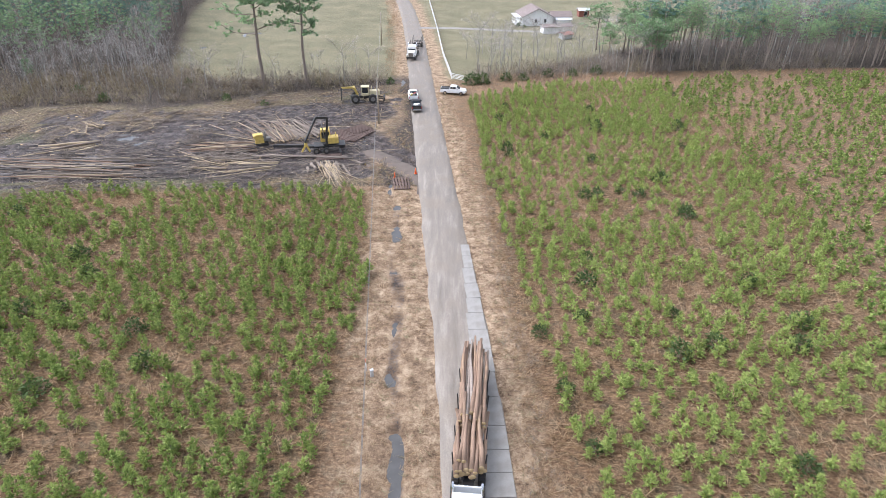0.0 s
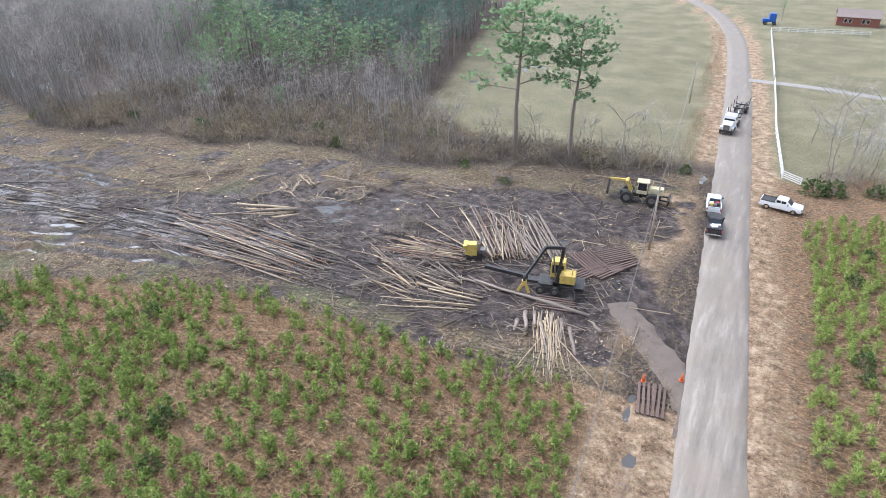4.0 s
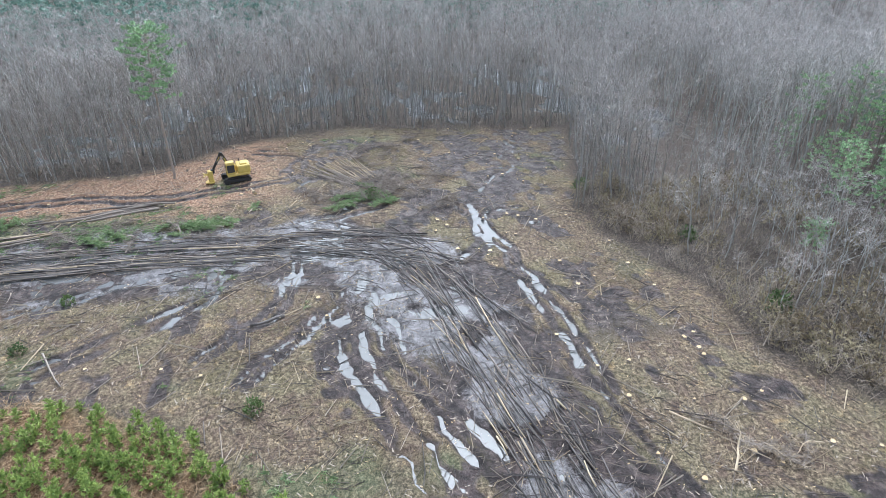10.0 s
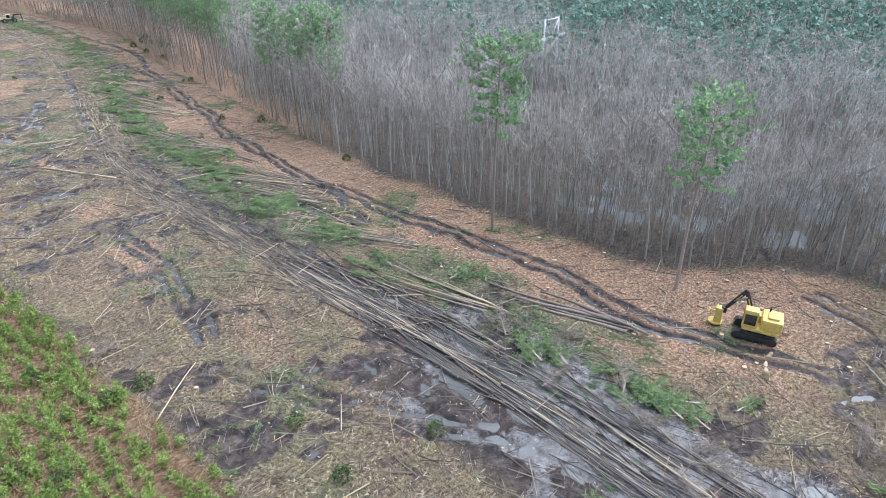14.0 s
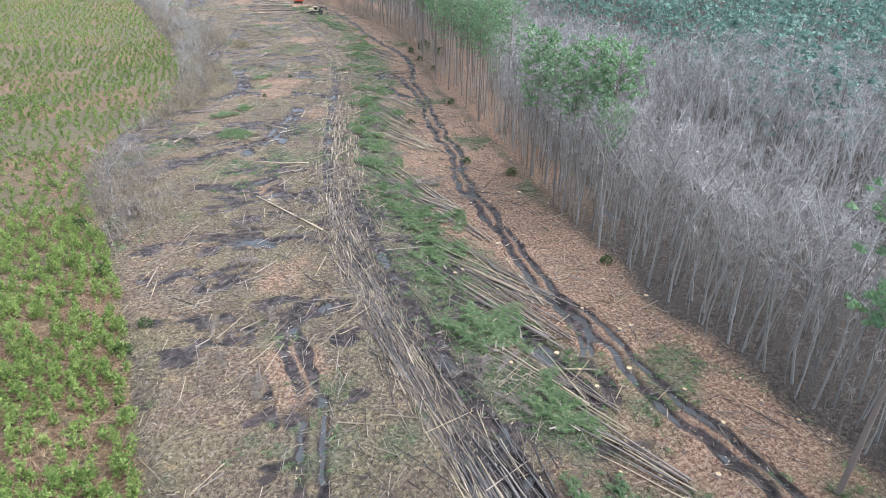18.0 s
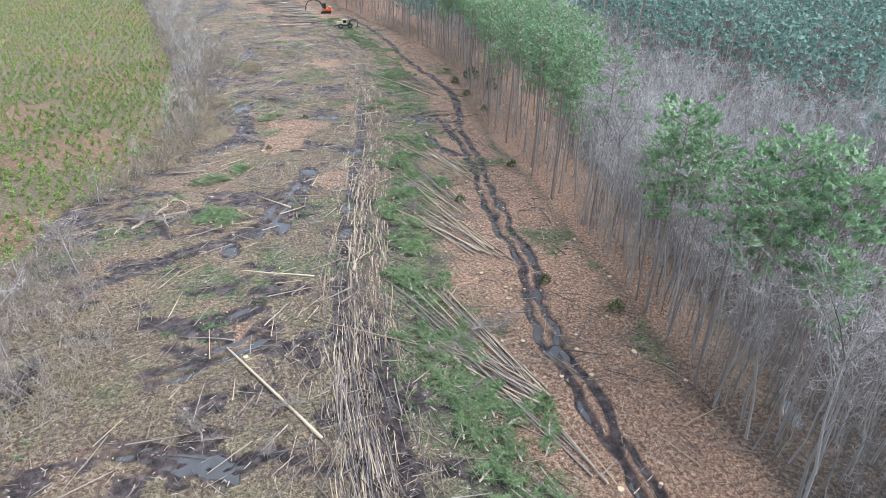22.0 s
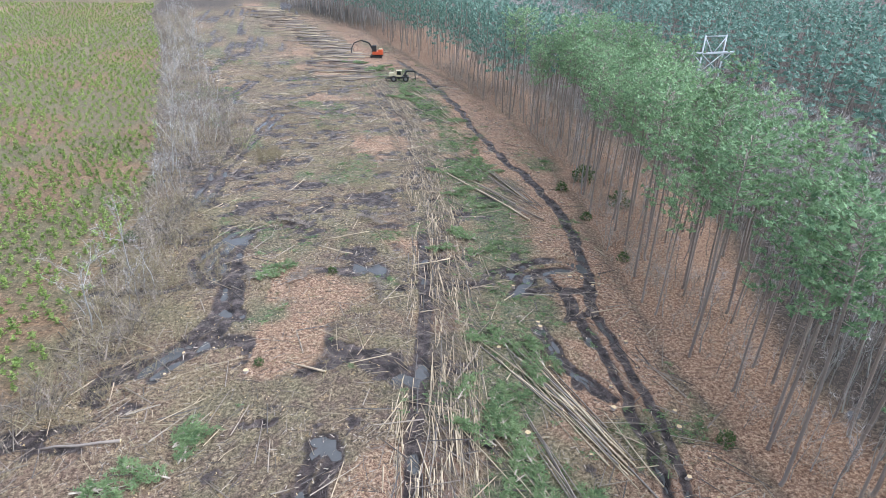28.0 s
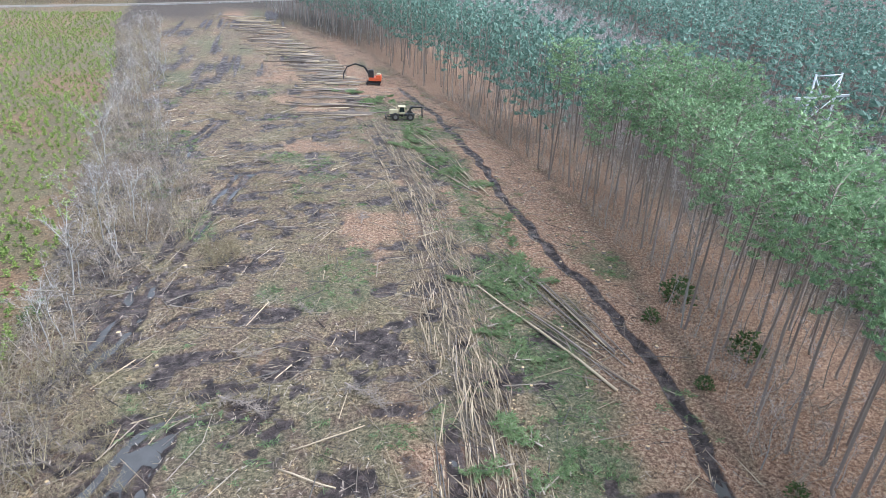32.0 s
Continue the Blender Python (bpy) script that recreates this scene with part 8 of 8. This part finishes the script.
GREY = "grey-brown leafless thicket along the plantation's edge"
thicket("leafless_thicket", [(-83, -72), (-90, -46), (-97, -50), (-99, -62), (-94, -84), (-88, -92)], 1.0, (1.2, 3.4), GREY, 61)
thicket("leafless_thicket", [(-90, -98), (-98, -118), (-101, -150), (-99, -190), (-90, -262), (-80, -330), (-66, -400), (-80, -410), (-92, -330), (-101, -262), (-117, -205), (-116, -192), (-108, -176), (-108, -130), (-96, -100)], 1.5, (1.4, 5.0), GREY, 62)
thicket("leafless_thicket", [(-97, -117), (-101, -165), (-111, -165), (-116, -142), (-110, -118), (-102, -108)], 0.9, (0.5, 2.0), "tan weeds and low leafless shrubs", 72, M_TAN)
thicket("leafless_thicket", [(-134, 110), (-127, 106), (-116, 109), (-103, 114), (-92, 114), (-80, 120), (-68, 123), (-60, 120), (-48, 124), (-35, 132), (-24, 134), (-11, 140), (-12, 146), (-50, 140), (-66, 152), (-94, 141), (-108, 137), (-130, 143)], 1.4, (1.2, 4.2), "brown leafless brush between clearing and pines", 63)
thicket("leafless_thicket", [(5, 139), (20, 142), (44, 148), (100, 155), (100, 162), (44, 158), (12, 150), (6, 146)], 1.4, (1.4, 4.4), "brown leafless hedge behind the young pines", 64)
thicket("leafless_thicket", [(6.2, 20), (5.8, 60), (4.5, 128), (7.5, 128), (8.6, 60), (8.6, 20)], 0.8, (0.5, 1.4), "low brown weeds along the road verge", 65)
thicket("leafless_thicket", [(-118, -180), (-123, -182), (-122, -188), (-117, -187)], 0.7, (1.2, 2.4), "round tan shrub left standing", 66, M_TAN)
thicket("understorey", [(-152, -30), (-158, -60), (-162, -86), (-166, -130), (-175, -170), (-177, -205), (-170, -270), (-180, -270), (-187, -205), (-186, -170), (-176, -130), (-168, -86), (-162, -40)], 1.7, (1.2, 3.6), "leafless understorey beneath the pines", 67, M_BRUSH)
thicket("understorey", [(-152, 5), (-152, 30), (-155, 43), (-167, 54), (-172, 76), (-168, 84), (-166, 100), (-162, 118), (-172, 118), (-176, 84), (-180, 70), (-160, 30), (-160, 0)], 1.8, (1.2, 3.2), "leafless understorey at the flooded wood's edge", 68, M_DARKBRUSH)

thicket("leafless_thicket", [(-10, 142), (-13.5, 200), (-19, 256), (-23, 258), (-18, 200), (-13.5, 142)], 1.0, (0.5, 1.5), "low reddish weeds along the pasture's road ditch", 69, M_BROWN)
thicket("leafless_thicket", [(-66, 151), (-78, 192), (-89, 229), (-91, 273), (-94, 273), (-92, 229), (-81, 192), (-69, 151)], 1.2, (0.8, 2.0), "dark brush along the pasture's ditch", 70, M_DARKBRUSH)

# round brown and olive bushes in the brush
rv2 = np.random.RandomState(83)
x, y = spread([(-134, 111), (-116, 110), (-92, 115), (-68, 124), (-48, 125), (-24, 135), (-14, 141), (-50, 139), (-66, 150), (-94, 140), (-130, 142)], 3.4, rv2, 0.5)
k = fbm(x, y, 8, 2, 84) > 0.4
x, y = x[k], y[k]
for mt, q in ((M_TAN, np.arange(len(x)) % 3 == 0), (M_BUSH, np.arange(len(x)) % 3 > 0)):
    n = int(q.sum())
    h = rv2.uniform(1.4, 3.6, n)
    tagged(new("round_bushes", set_out("round_bushes", [bush_shape(960 + j, 110, 26, 0.95, 0.07) for j in range(4)], x[q], y[q], ground_z(x[q], y[q]) - 0.05, rv2.uniform(0, 6.3, n), h * 1.25, [mt, M_BRUSH], rv2.randint(0, 4, n), h)), "round brown bushes between clearing and pines", "shrubs", kind="stuff")

# scattered bare trees standing in the thickets
rt = np.random.RandomState(71)
spots = [(-96, -112), (-101, -128), (-103, -140), (-104, -165), (-103, -178), (-104, -190), (-101, -206), (-97, -225), (-94, -240), (-99, -218), (-107, -196), (-90, -268), (-86, -290), (-95, -250), (-89, -62), (-93, -78), (-60, 125), (-72, 128), (-50, 130), (-44, 133), (-84, 126), (-95, 120), (-22, 138), (-17, 141), (-110, 116), (-120, 112), (-65, 135), (10, 146), (16, 150), (22, 152), (28, 155), (34, 158), (14, 158), (24, 165), (40, 165), (8, 152), (31, 172), (48, 150), (54, 151), (60, 152)]
for sx, sy in spots:
    hh = rt.uniform(6, 11)
    o = copy_thing(BARE_K[int(rt.randint(8))], pose(sx, sy, -0.1, rt.normal() * 4, rt.normal() * 4, rt.uniform(0, 360)))
    o.scale = (hh * 1.5, hh * 1.5, hh)
    o["label"] = "small leafless tree standing in a thicket"
    o["group"] = "bare trees in the thickets"
sn = copy_thing(BARE_K[0], pose(-172.8, -156, -0.1, 3, -3, 20))
sn.scale = (17, 17, 17)
sn["label"] = "slender pale dead stem at the pines' edge"

# evergreen shrubs
SHRUB = [bush_shape(950 + k, 190, 24, 0.9, 0.13).mesh("shrub", [M_SHRUB, M_BRUSH]) for k in range(4)]
ev = [(-96.7, 119.6, 3), (-114, 118, 2.4), (-133, 110, 2.6), (-76, 128, 3), (-69, 124, 2.2), (-44.5, 125.5, 1.8), (-36, 122.3, 1.5), (-136, 77, 2.2), (6, 139.5, 3.6), (8.5, 140, 3.2), (14, 142, 2.6), (18, 143, 2.4), (24, 146, 2.6), (30, 147, 2.2), (36, 149, 2.8), (-12, 139, 1.8), (-177, -150, 3.6), (-176, -162, 4), (-170, -158, 2), (-169, -146, 1.8), (-168, -132, 1.6), (-160, -98, 1.6), (-153, -52, 1.8), (-151, -20, 1.6), (-104, 38, 1.6), (-105, 30, 1.4), (-113, 40, 1.5), (-146, -86, 1.6), (-148, -60, 1.4), (23, 206, 1.4), (24, 208.5, 1.3), (25, 204.5, 1.2), (34, 272, 1.6), (28, 272, 1.5), (-101, -150, 2), (-100, -172, 2.2), (-56, 136, 2), (-28, 139, 1.6), (-119, -118, 1.0), (-128, -136, 1.2)]
for k in range(70):
    o = (PLANT_W_NEAR, [(9, 25), (7, 120), (45, 135), (40, 40)])[k % 2]
    px, py = spread(o, 30, rt, 0.5)
    j = int(rt.randint(len(px)))
    ev.append((px[j] + rt.uniform(-8, 8), py[j] + rt.uniform(-8, 8), rt.uniform(1.3, 2.4)))
rd_all, _ = to_line(np.array([e[0] for e in ev]), np.array([e[1] for e in ev]), ROAD_MID)
for (sx, sy, k), rd_ in zip(ev, rd_all):
    if rd_ < 4.5:
        continue
    o = new("evergreen_shrub", SHRUB[int(rt.randint(4))])
    o.matrix_basis = pose(sx, sy, max(float(ground_z(sx, sy)[0]), -0.12), 0, 0, rt.uniform(0, 360)) @ Matrix.Diagonal((k, k, k * rt.uniform(0.8, 1.1), 1))
    tagged(o, "dark olive evergreen shrub growing from rough ground", "shrub", "evergreen shrubs")
for px, py, ph in ((38, 284, 6), (57, 276, 7), (47, 158, 9), (52, 165, 13), (-5, 288, 7)):
    o = copy_thing(PINE_K[int(rt.randint(6))], pose(px, py, -0.1, 0, 0, rt.uniform(0, 360)))
    o.scale = (ph * 1.8, ph * 1.8, ph)
    o["label"] = "small green pine near the houses"
